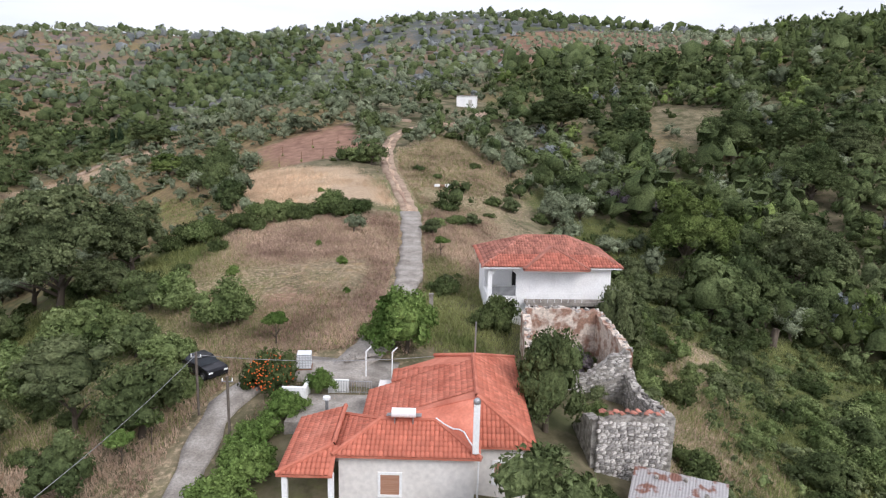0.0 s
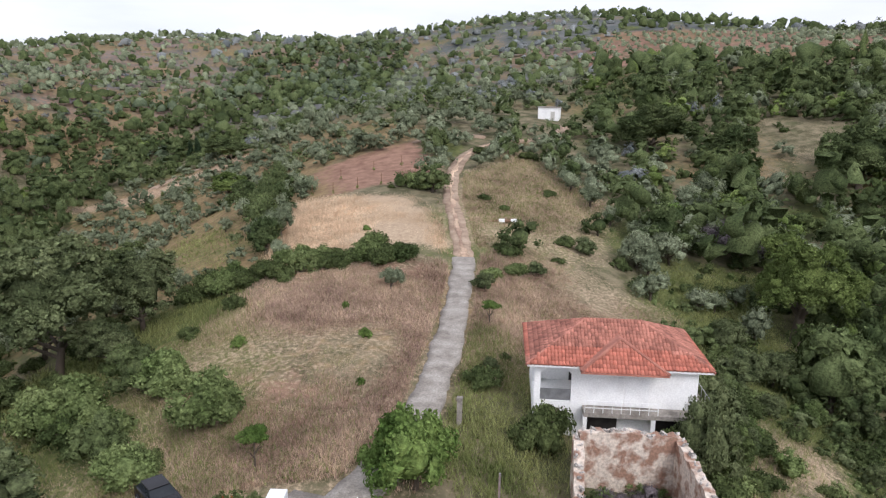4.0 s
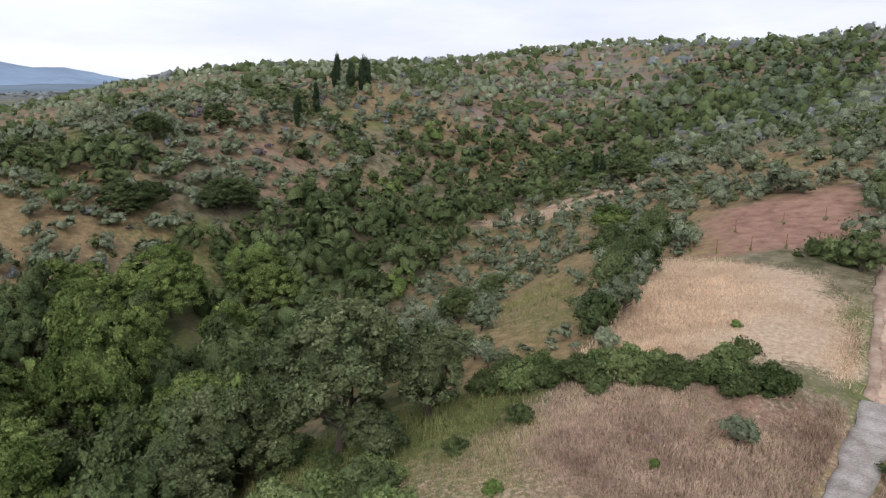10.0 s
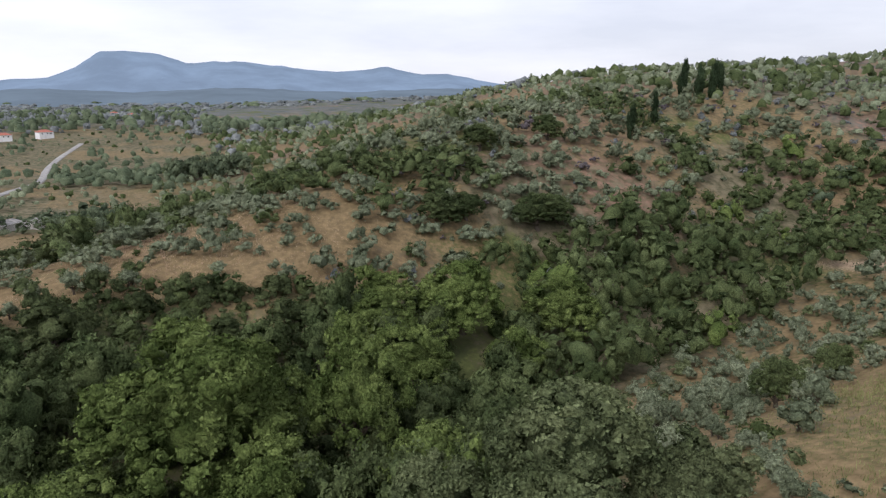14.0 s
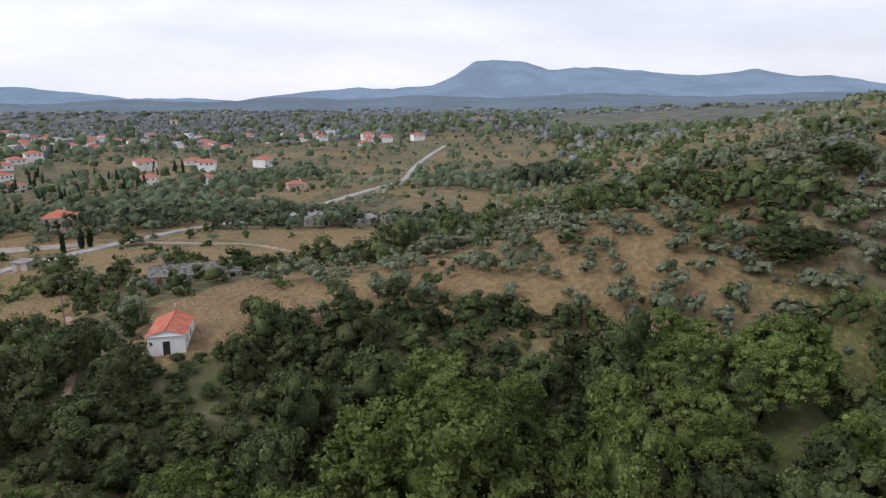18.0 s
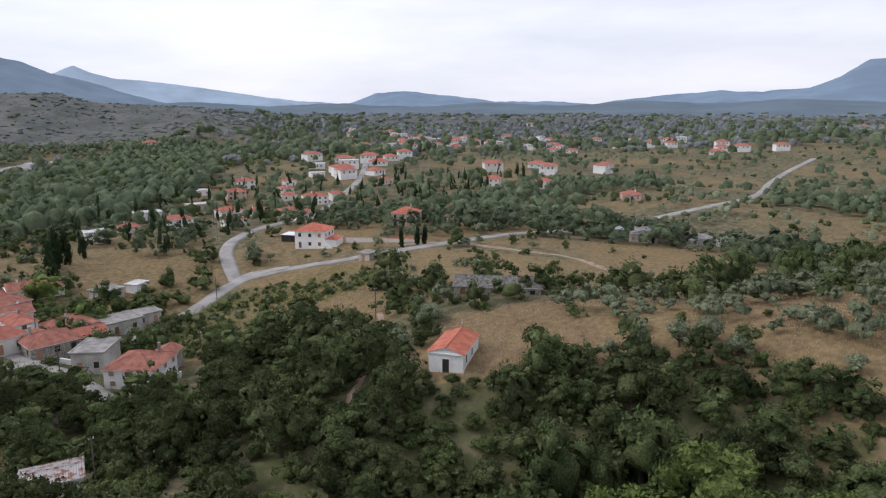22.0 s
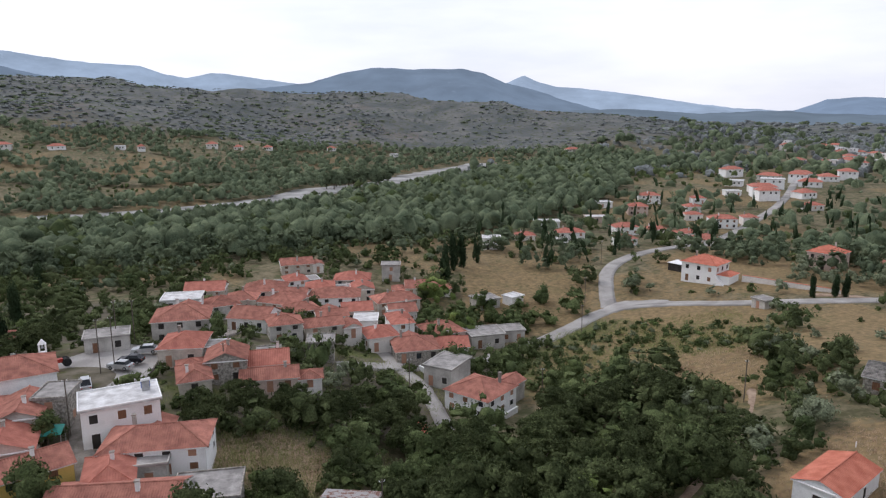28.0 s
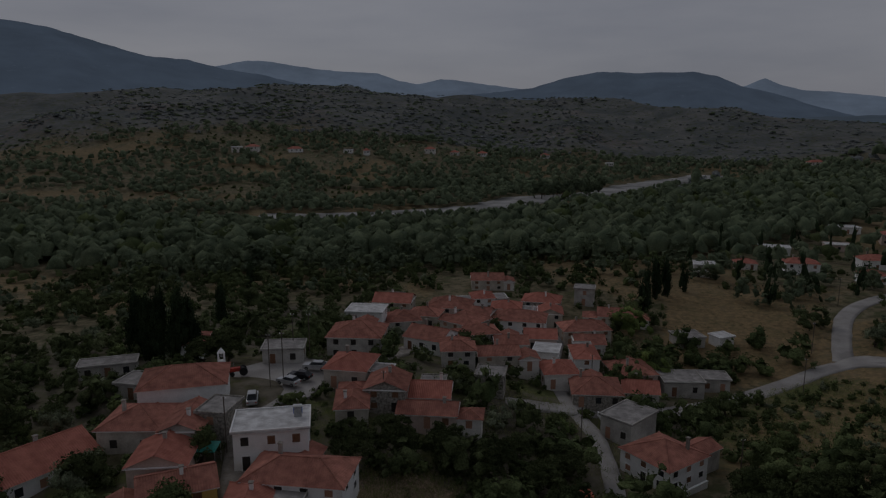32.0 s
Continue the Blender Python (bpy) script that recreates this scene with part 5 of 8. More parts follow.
tiled(porch_roof, (-8.1, 38.3, 11.2), (0, -1, 0), (2.6, 0, 0.8), 6.4, 2.72, 0, 1.7 / 2.72, TILE, limit=60)
b = bmesh.new()
porch_hip = part("roof", prism(b, [(-8.15, 31.9, 11.2), (-5.3, 31.9, 11.2), (-5.3, 33.6, 12.0), (-5.5, 33.6, 12.0)], 0.12), TILE, home)
tiled(porch_hip, (-8.15, 31.9, 11.2), (1, 0, 0), (0, 1.7, 0.8), 2.85, 1.88, 2.65 / 1.88, 0, TILE, limit=60)
for p, q in (((-5.5, 33.0, EAVE + 0.08), (-3.2, 35.4, 12.68)), ((-3.2, 35.4, 12.68), (-0.15, 35.4, 12.68)), ((-0.15, 35.4, 12.68), (2.25, 33.0, EAVE + 0.08)), ((2.1, 36.3, 13.8), (2.1, 42.6, 13.8)), ((2.1, 42.6, 13.8), (5.3, 47.6, EAVE + 0.08)), ((2.1, 42.6, 13.8), (-0.4, 44.7, 12.9)),
             ((5.25, 34.3, EAVE + 0.08), (2.1, 36.3, 13.8)), ((-8.15, 31.9, 11.28), (-5.5, 33.6, 12.08)), ((-5.5, 33.6, 12.08), (-5.5, 38.3, 12.08)), ((-3.2, 35.4, 12.68), (-5.5, 37.8, EAVE + 0.08))):
    b = bmesh.new()
    cap(b, p, q, 0.13)
    part("ridge_cap", b, TILE, home)
for x, z, y in ((-3.0, 9.35, 33.4), (3.1, 9.4, 34.8)):
    w = part("window", boxed(x, x + 1.0, y - 0.03, y + 0.02, z, z + 1.15), SHUTTER, home, "closed tan shutter in a white surround")
    for q in ((x - 0.14, x, z - 0.14, z + 1.29), (x + 1.0, x + 1.14, z - 0.14, z + 1.29), (x, x + 1.0, z + 1.15, z + 1.29), (x, x + 1.0, z - 0.14, z)):
        part("frame", boxed(q[0], q[1], y - 0.06, y + 0.02, q[2], q[3]), PAINT, w)
stack = part("chimney", boxed(1.78, 2.1, 33.0, 33.35, 12.0, 14.7), PAINT, home, "white chimney with a dark metal cap")
b = bmesh.new()
bmesh.ops.create_uvsphere(b, u_segments=10, v_segments=6, radius=0.2, matrix=Matrix.Translation((1.94, 33.17, 14.85)))
part("chimney_cap", b, METAL, stack)
flue = part("vent_pipe", rod((2.4, 45.9, 12.0), (2.4, 45.9, 14.9), 0.06), METAL, home)
hose = [(-0.15, 35.4, 12.8), (0.3, 35.0, 12.66), (0.8, 34.77, 12.5), (1.1, 34.7, 12.52), (1.38, 34.5, 12.47), (1.65, 34.0, 12.2), (1.95, 33.5, 12.0), (2.25, 33.05, 11.84)]
for p, q in zip(hose, hose[1:]):
    part("roof_pipe", rod(p, q, 0.045), PAINT, home)
part("downpipe", rod((2.12, 33.32, 5), (2.12, 33.32, 11.6), 0.05), PAINT, home)
heater = thing("solar_water_heater", -1.9, 35.0, 12.72, 0, "white solar water heater tank on the tile roof", "water heater")
tank = part("tank", rod((-0.65, 0, 0.55), (0.65, 0, 0.55), 0.26, 14), PAINT, heater)
for x in (-0.5, 0.5):
    part("stand", boxed(x - 0.03, x + 0.03, 0.1, 0.4, -0.35, 0.32), METAL, heater)
part("collector", prism(bmesh.new(), [(-0.95, 0.2, 0.28), (0.95, 0.2, 0.28), (0.95, 0.9, 0.1), (-0.95, 0.9, 0.1)], 0.06), METAL, heater)

# ---- the white two-storey house ----
white = thing("house", 9.4, 63.2, 10.0, 3, "white two-storey house with a weathered red tile roof", "house")
KEEP_CLEAR.append((9.4, 63, 8))
part("wall", boxed(-2.2, 5.3, -3.6, 3.7, -2.5, 5.7), PLASTER, white)
part("wall", boxed(-5.6, -2.2, 0.2, 3.7, -2.5, 5.7), PLASTER, white)
# corner loggia with an arched opening
part("loggia_floor", boxed(-5.6, -2.2, -3.6, 0.2, -2.5, 2.9), PLASTER, white)
for q in ((-5.6, -5.2, -3.6, -3.35), (-3.1, -2.2, -3.6, -3.35), (-5.6, -5.35, -0.4, 0.2)):
    part("loggia_pier", boxed(*q, 2.9, 5.7), PLASTER, white)
b = bmesh.new()
steps = [(-5.2 + 2.1 * k / 8, 4.9 + 0.45 * math.sin(math.pi * k / 8) ** 0.6) for k in range(9)]
ring = [b.verts.new((ux, -3.6, uz)) for ux, uz in steps] + [b.verts.new((-3.1, -3.6, 5.7)), b.verts.new((-5.2, -3.6, 5.7))]
swept = bmesh.ops.extrude_face_region(b, geom=[b.faces.new(ring)])
for v in swept["geom"]:
    if isinstance(v, bmesh.types.BMVert):
        v.co.y += 0.25
part("loggia_arch", b, PLASTER, white)
part("loggia_rail", boxed(-5.2, -3.1, -3.5, -3.46, 2.95, 3.75), METAL, white)
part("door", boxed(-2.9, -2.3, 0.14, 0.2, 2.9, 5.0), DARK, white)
for q in ((-1.9, 0.4), (0.5, 2.1)):
    part("shutter", boxed(q[0], q[1], -3.66, -3.58, 2.75, 5.1), PAINT, white)
balcony = part("balcony", boxed(-2.3, 5.4, -4.8, -3.6, 2.4, 2.7), CONCRETE, white, "concrete balcony slab with a thin metal rail")
for z in (3.05, 3.55):
    part("rail", rod((-2.25, -4.75, z), (2.55, -4.75, z), 0.025), PAINT, balcony)
for k in range(9):
    x = -2.25 + 4.8 * k / 8
    part("post", rod((x, -4.75, 2.65), (x, -4.75, 3.55), 0.02), PAINT, balcony)
for x in (-2.2, 2.3, 5.2):
    part("pier", boxed(x - 0.14, x + 0.14, -4.75, -4.45, -2.0, 2.4), PLASTER, balcony)
# no hollow behind these: dark panels on the wall give the recess its shade
for q in ((-2.0, 0.1), (2.7, 5.0)):
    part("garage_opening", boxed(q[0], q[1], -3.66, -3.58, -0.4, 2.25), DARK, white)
part("side_balcony", boxed(5.3, 6.4, -3.0, 2.0, 2.2, 2.45), CONCRETE, white)
for k in range(6):
    part("side_post", rod((6.35, -2.9 + k * 0.95, 2.45), (6.35, -2.9 + k * 0.95, 3.3), 0.025), METAL, white)
part("side_rail", rod((6.35, -2.9, 3.3), (6.35, 1.9, 3.3), 0.03), METAL, white)
top = 5.7
main_roof, r0, r1 = hip_roof(white, -5.7, 5.6, -3.7, 3.8, top, 2.0, TILE_OLD, 0.55, pitch=0.3)
w, d = 12.4, 8.6
tiled(main_roof, (-6.25, -4.25, top + 0.02), (1, 0, 0), (0, 4.3, 2.0), 12.4, 4.74, 4.3 / 4.74, 4.3 / 4.74, TILE_OLD, limit=220)
tiled(main_roof, (-6.25, 4.35, top + 0.02), (0, -1, 0), (4.3, 0, 2.0), 8.6, 4.74, 4.3 / 4.74, 4.3 / 4.74, TILE_OLD, limit=30)
tiled(main_roof, (6.15, -4.25, top + 0.02), (0, 1, 0), (-4.3, 0, 2.0), 8.6, 4.74, 4.3 / 4.74, 4.3 / 4.74, TILE_OLD, limit=30)
b = bmesh.new()
bay = part("porch_roof", prism(b, [(-2.7, -5.2, top), (3.0, -5.2, top), (0.15, -2.7, top + 1.45)], 0.1), TILE_OLD, white)
tiled(bay, (-2.7, -5.2, top), (1, 0, 0), (0, 2.5, 1.45), 5.7, 2.89, 2.85 / 2.89, 2.85 / 2.89, TILE_OLD, limit=90)
for sx, xo in ((-1, -2.7), (1, 3.0)):
    b = bmesh.new()
    wing = part("porch_roof", prism(b, [(xo, -5.2, top), (0.15, -2.7, top + 1.45), (0.15, -1.2, top + 1.45), (xo, -3.9, top)], 0.1), TILE_OLD, white)
    b = bmesh.new()
    cap(b, (xo, -5.2, top + 0.08), (0.15, -2.7, top + 1.53), 0.12)
    part("ridge_cap", b, TILE_OLD, wing)

# ---- the roofless stone ruin ----
def rubble_wall(parent, p, q, z0, heights, thick, material, seed):
    """A broken wall from p to q with an uneven top."""
    rnd = random.Random(seed)
    p, q = Vector((*p, 0)), Vector((*q, 0))
    along = (q - p).normalized()
    out = Vector((-along.y, along.x, 0)) * thick / 2
    n_ = max(8, int((q - p).length / 0.35))
    b_ = bmesh.new()
    prev = None
    for k in range(n_ + 1):
        f = k / n_
        hz = float(np.interp(f, np.linspace(0, 1, len(heights)), heights)) + rnd.uniform(-0.14, 0.14)
        c = p + along * ((q - p).length * f)
        j = Vector((rnd.uniform(-0.05, 0.05), rnd.uniform(-0.05, 0.05), 0))
        cur = [b_.verts.new((c + o + j * s) + Vector((0, 0, z))) for o, z, s in ((-out, z0, 0), (-out, hz, 1), (out, hz + rnd.uniform(-0.1, 0.1), 1), (out, z0, 0))]
        if prev:
            for a in range(3):
                b_.faces.new((prev[a], cur[a], cur[a + 1], prev[a + 1]))
        else:
            b_.faces.new(cur)
        prev = cur
    b_.faces.new(prev)
    return part("wall", b_, material, parent)


PLASTERED_STONE = surface("stone_with_old_plaster", (0.29, 0.175, 0.125), (0.58, 0.50, 0.42), 1.1, 0.95, 0.9, 5, spread=(0.42, 0.56), contrast=0.35)
ruin = thing("stone_ruin", 0, 0, 0, 0, "roofless stone ruin with crumbling plastered walls", "ruin")
KEEP_CLEAR.append((10.3, 51.5, 5.5))
KEEP_CLEAR.append((11.3, 44, 4.0))
RUIN_WALLS = (((6.7, 48.5), (6.7, 53.8), (11.2, 11.9, 12.9, 13.4)),
              ((6.7, 53.8), (13.0, 55.3), (13.5, 13.6, 13.1, 13.0)),
              ((13.0, 55.3), (13.9, 48.6), (12.9, 12.6, 12.3, 12.2)),
              ((6.7, 48.5), (13.9, 48.6), (11.3, 10.6, 10.2, 10.4, 11.6, 12.2)),
              ((13.9, 48.6), (13.9, 39.0), (10.6, 10.2, 10.4, 11.0, 11.5)))
for number, (p_, q_, tops) in enumerate(RUIN_WALLS):
    rubble_wall(ruin, p_, q_, 5, tops, 0.6, PLASTERED_STONE if number < 3 else STONE, number + 1)
rubble_wall(ruin, (9.6, 39.0), (13.7, 39.0), 5, (11.3, 11.45, 11.5, 11.6), 0.6, STONE, 6)
rubble_wall(ruin, (9.6, 39.0), (9.2, 43.5), 5, (11.3, 10.5, 8.6), 0.6, STONE, 7)
face = ruin.children[5]
# field stones in the front wall, in rough courses
b = bmesh.new()
bmesh.ops.create_icosphere(b, subdivisions=1, radius=0.5)
for v in b.verts:
    v.co = Vector((math.copysign(abs(v.co.x) ** 0.75, v.co.x), v.co.y * 0.5, math.copysign(abs(v.co.z) ** 0.75, v.co.z) * 0.75)) * 1.0
STONE_MESH = bpy.data.meshes.new("stone")
b.to_mesh(STONE_MESH)
b.free()
STONE_MESH.materials.append(STONE_PIECE)
rnd = random.Random(3)
for row in range(18):
    z, x = 7.0 + row * 0.243, 9.45 + rnd.uniform(0, 0.2)
    while x < 13.55:
        wide = rnd.uniform(0.15, 0.46)
        s = new("stone", STONE_MESH)
        s.parent = face
        s.matrix_local = Matrix.Translation((x + wide / 2, 38.69, z + rnd.uniform(-0.07, 0.07))) @ pose(0, 0, 0, 0, rnd.uniform(-24, 24), 0) @ Matrix.Diagonal((wide * 0.92, 0.22, rnd.uniform(0.24, 0.36), 1))
        x += wide
for number, p_, out_, count_ in ((3, 6.9, (0, -0.31), 290), (4, 39.4, (-0.31, 0), 290)):
    # 3: the cross wall, seen from the yard; 4: the long side wall, seen from inside
    p3, q3, tops = RUIN_WALLS[number]
    long_ = math.dist(p3, q3)
    for k in range(count_):
        f_, wide = rnd.random(), rnd.uniform(0.2, 0.44)
        top_ = float(np.interp(f_, np.linspace(0, 1, len(tops)), tops))
        s = new("stone", STONE_MESH)
        s.parent = ruin.children[number]
        s.matrix_local = pose(p3[0] + (q3[0] - p3[0]) * f_ + out_[0], p3[1] + (q3[1] - p3[1]) * f_ + out_[1], top_ - 0.12 - 2.9 * rnd.random() ** 1.2, 0, rnd.uniform(-12, 12), 0 if number == 3 else 90) @ Matrix.Diagonal((wide, 0.24, wide * rnd.uniform(0.6, 0.9), 1))
# loose stones along the broken wall heads
for number, (p_, q_, tops) in enumerate(RUIN_WALLS):
    long_ = math.dist(p_, q_)
    for k in range(int(long_ * 3.4)):
        f_ = (k + rnd.random()) / int(long_ * 3.4)
        top_ = float(np.interp(f_, np.linspace(0, 1, len(tops)), tops))
        s = new("stone", STONE_MESH)
        s.parent = ruin.children[number]
        big_ = rnd.uniform(0.24, 0.5)
        s.matrix_local = pose(p_[0] + (q_[0] - p_[0]) * f_ + rnd.uniform(-0.22, 0.22), p_[1] + (q_[1] - p_[1]) * f_ + rnd.uniform(-0.22, 0.22), top_ + rnd.uniform(-0.05, 0.1), rnd.uniform(-25, 25), rnd.uniform(-25, 25), rnd.uniform(0, 180)) @ Matrix.Diagonal((big_, big_ * 0.9, big_ * 0.75, 1))
coping = part("fallen_tiles", bmesh.new(), TILE_OLD, ruin)
v, f = joined([(np.array([pose(9.8 + 0.26 * k, 39.0 + 0.2 * math.sin(k * 2.3), 11.6, 5, 8 * math.sin(k), 20 * math.sin(k * 1.7)) @ Vector(p) for p in TILE_V]), TILE_F) for k in range(15)])
coping.data = raw_mesh("fallen_tiles", v, f, 4)
coping.data.materials.append(TILE_OLD)

# ---- rusty sheet-roofed shed ----
KEEP_CLEAR.append((14.2, 35.8, 4.5))
shed = thing("tin_shed", 13.4, 35.4, 6.0, -22, "low shed under rusty corrugated sheets", "shed")
part("wall", boxed(-2.1, 2.1, -1.6, 1.6, -2, 1.9), STONE, shed)
for k in range(6):
    b = bmesh.new()
    slope_ribs(b, (-2.5 + 0.86 * k, -2.0, 1.95 + 0.02 * (k % 2)), (1, 0, 0), (0.03 * (k % 3 - 1), 4.0, 0.75), 0.88, 0, 0, 4.1, 0.15, 0.02)
    part("roof_sheet", b, SHEET, shed)
for x, y in ((-1.2, 1.2), (0.4, 1.5), (1.6, 0.2)):
    b = bmesh.new()
    bmesh.ops.create_icosphere(b, subdivisions=1, radius=0.16, matrix=Matrix.Translation((x, y, 2.7)))
    part("weight_stone", b, STONE, shed)

# ---- yard of the cream house ----
yard = thing("yard_wall", 0, 0, 10.3, 0, "white plastered yard wall with a metal gate", "wall")
part("wall", boxed(-10.3, -8.7, 42.5, 42.75, -2, 0.95), PAINT, yard)
part("wall", boxed(-8.95, -8.7, 42.75, 44.0, -2, 0.95), PAINT, yard)
part("wall", boxed(-7.5, -6.1, 43.9, 44.1, -2, 0.95), PAINT, yard)
gate = part("gate_frame", rod((-6.9, 43.55, 1.05), (-4.5, 43.55, 1.05), 0.03), METAL, yard)
part("gate_foot", rod((-6.9, 43.55, 0.28), (-4.5, 43.55, 0.28), 0.025), METAL, gate)
for k in range(15):
    part("gate_bar", rod((-6.9 + 0.17 * k, 43.55, 0.2), (-6.9 + 0.17 * k, 43.55, 1.05), 0.018), METAL, gate)
part("yard_slab", boxed(-9.4, -4.05, 39.2, 43.4, -1.8, 0.15), CONCRETE, yard)
for x in (3.1, 4.9):
    lamp = thing("yard_pole", -8.2 + x, 45.3, 10.4, 0, "white bent pipe pole by the gate", "pole")
    part("pole", rod((0, 0, -1), (0, 0, 2.4), 0.05), PAINT, lamp)
    part("arm", rod((0, 0, 2.4), (0.35, 0, 2.75), 0.05), PAINT, lamp)
pipe = thing("flue_pipe", -6.9, 39.9, 10.4, 0, "short metal flue pipe with a cap", "pipe")
part("pipe", rod((0, 0, -1), (0, 0, 1.3), 0.11, 8), METAL, pipe)
part("cap", rod((0, 0, 1.3), (0, 0, 1.45), 0.24, 8), PAINT, pipe)
tank = thing("water_tank", -9.6, 46.6, 11.0, 6, "white plastic water tank in a wire cage", "tank")
part("bottle", boxed(-0.48, 0.48, -0.48, 0.48, 0.12, 1.1), PLASTIC, tank)
part("pallet", boxed(-0.55, 0.55, -0.5, 0.5, -0.8, 0.1), WOOD, tank)
for k in range(6):
    u = -0.5 + 0.2 * k
    part("cage_bar", boxed(u - 0.012, u + 0.012, -0.53, -0.5, 0.1, 1.12), METAL, tank)
    part("cage_bar", boxed(-0.53, 0.53, -0.53, -0.5, 0.1 + 0.2 * k, 0.125 + 0.2 * k), METAL, tank)
rubble = thing("slab_heap", -6.2, 48.0, ground_at(-6.2, 48) + 0.05, 20, "heap of broken concrete slabs on the lane", "rubble")
for k in range(7):
    part("slab", boxed(-0.9 + 0.3 * k, -0.2 + 0.32 * k, -0.5 + 0.2 * (k % 3), 0.3 + 0.15 * (k % 3), 0.04 * k, 0.1 + 0.05 * k), CONCRETE, rubble)


def utility_pole(x, y, tall, label="weathered wooden utility pole with a lamp head", lean=0.0):
    p = thing("utility_pole", x, y, ground_at(x, y), 0, label, "pole", "utility poles")
    part("pole", rod((0, 0, -0.5), (lean, 0, tall), 0.085, 7), POLE, p)
    part("crossarm", rod((-0.35 + lean, 0, tall - 0.3), (0.35 + lean, 0, tall - 0.3), 0.04), METAL, p)
    for s in (-0.3, 0.3):
        part("insulator", rod((s + lean, 0, tall - 0.28), (s + lean, 0, tall - 0.1), 0.04), PAINT, p)
    return p


utility_pole(-15.8, 42.6, 4.1)
utility_pole(-12.8, 39.4, 3.9)
for x, y, h in ((-60, -20, 7), (-77, -66, 7), (-86, -96, 7.5), (-26, -70, 9), (-28, -71, 9), (-27, -86, 9), (-30, -86, 9), (-24.5, -49, 8), (-132, -98, 8), (-120, -30, 7), (-146, -120, 8), (-170, -150, 8), (-100, -58, 7), (-240, -90, 8), (-45, -64, 7)):
    utility_pole(x, y, h, "tall bare wooden utility pole")


def wire(p, q, sag, r=0.02):
    pts = [tuple(p[i] + (q[i] - p[i]) * t - (sag * 4 * t * (1 - t) if i == 2 else 0) for i in range(3)) for t in np.linspace(0, 1, 11)]
    v_, f_ = tube(pts, [r] * 11, 4)
    me_ = raw_mesh("cable", v_, f_, 4)
    me_.materials.append(METAL)
    return tagged(new("cable", me_), "thin sagging overhead cable between poles", "cable")


POLE_TOP = ground_at(-15.8, 42.6) + 3.95
wire((-15.8, 42.6, POLE_TOP), (2, 45, 13.0), 0.5)
wire((-15.8, 42.6, POLE_TOP), (-19, 24, POLE_TOP - 1.6), 0.4)
gatepost = thing("gate_post", -0.9, 57.3, ground_at(-0.9, 57.3), 0, "weathered pale concrete gate post", "post")
part("post", boxed(-0.17, 0.17, -0.17, 0.17, -0.4, 1.75), CONCRETE, gatepost)
part("cap", boxed(-0.2, 0.2, -0.2, 0.2, 1.75, 1.9), CONCRETE, gatepost)


def car(x, y, turn, paint, label, long=4.1, tall=1.45, z=None):
    """A parked car: body shell, glasshouse, four wheels, lamps."""
    c = thing("car", x, y, ground_at(x, y) + 0.05 if z is None else z, turn, label, "car", "parked cars")
    h = long / 2
    b_ = bmesh.new()
    side = [(-h, 0.35), (-h, 0.75), (-h + 0.15, 0.9), (-h * 0.35, 0.98), (h * 0.75, 0.98), (h - 0.05, 0.85), (h, 0.4), (h - 0.1, 0.25), (-h + 0.1, 0.25)]
    rows_ = []
    for w_, shrink in ((-0.82, 0.97), (-0.76, 1.0), (0.76, 1.0), (0.82, 0.97)):
        rows_.append([b_.verts.new((u * shrink, w_, v_)) for u, v_ in side])
    for a, e in zip(rows_, rows_[1:]):
        for i in range(len(side)):
            j = (i + 1) % len(side)
            b_.faces.new((a[i], a[j], e[j], e[i]))
    b_.faces.new(rows_[0]), b_.faces.new(rows_[-1][::-1])
    body = part("body", b_, paint, c)
    b_ = bmesh.new()
    low = [(-h * 0.42, -0.74), (h * 0.82, -0.74), (h * 0.82, 0.74), (-h * 0.42, 0.74)]
    high = [(-h * 0.12, -0.58), (h * 0.6, -0.58), (h * 0.6, 0.58), (-h * 0.12, 0.58)]
    lo, hi = [b_.verts.new((u, w_, 0.96)) for u, w_ in low], [b_.verts.new((u, w_, tall - 0.06)) for u, w_ in high]
    for i in range(4):
        j = (i + 1) % 4
        b_.faces.new((lo[i], lo[j], hi[j], hi[i]))
    b_.faces.new(hi)
    part("glasshouse", b_, PANE, c)
    part("roof", boxed(-h * 0.13, h * 0.61, -0.6, 0.6, tall - 0.06, tall), paint, c)
    for u in (-h * 0.62, h * 0.62):
        for w_ in (-0.78, 0.78):
            wheel = part("wheel", rod((u, w_ - 0.1, 0.31), (u, w_ + 0.1, 0.31), 0.31, 14), RUBBER, c)
            part("rim", rod((u, w_ - 0.11, 0.31), (u, w_ + 0.11, 0.31), 0.18, 10), METAL, wheel)
    for w_ in (-0.6, 0.6):
        part("headlight", boxed(-h - 0.01, -h + 0.1, w_ - 0.16, w_ + 0.16, 0.62, 0.76), PAINT, c)
        part("tail_light", boxed(h - 0.1, h + 0.01, w_ - 0.12, w_ + 0.12, 0.62, 0.78), CAR_RED, c)
    return c


car(-17.0, 47.5, 140, CAR_BLACK, "black hatchback parked under the fig trees", 3.5, 1.4)
SQ = ground_at(-26, -73) + 0.1
car(-32.3, -77.5, 172, CAR_SILVER, "silver estate car parked on the square", 4.5, z=SQ)
car(-30.4, -73.0, 160, CAR_BLACK, "dark car parked on the square", z=SQ)
car(-28.9, -70.6, 150, CAR_SILVER, "silver car parked beside the low wall", z=SQ)
car(-24.6, -63.6, 100, CAR_SILVER, "pale van parked at the alley mouth", 4.4, 1.8, z=SQ)
tractor = thing("tractor", -19.6, -75.2, SQ, 200, "red farm tractor parked by the church", "tractor")
part("hood", boxed(-1.5, 0.2, -0.35, 0.35, 0.7, 1.35), CAR_RED, tractor)
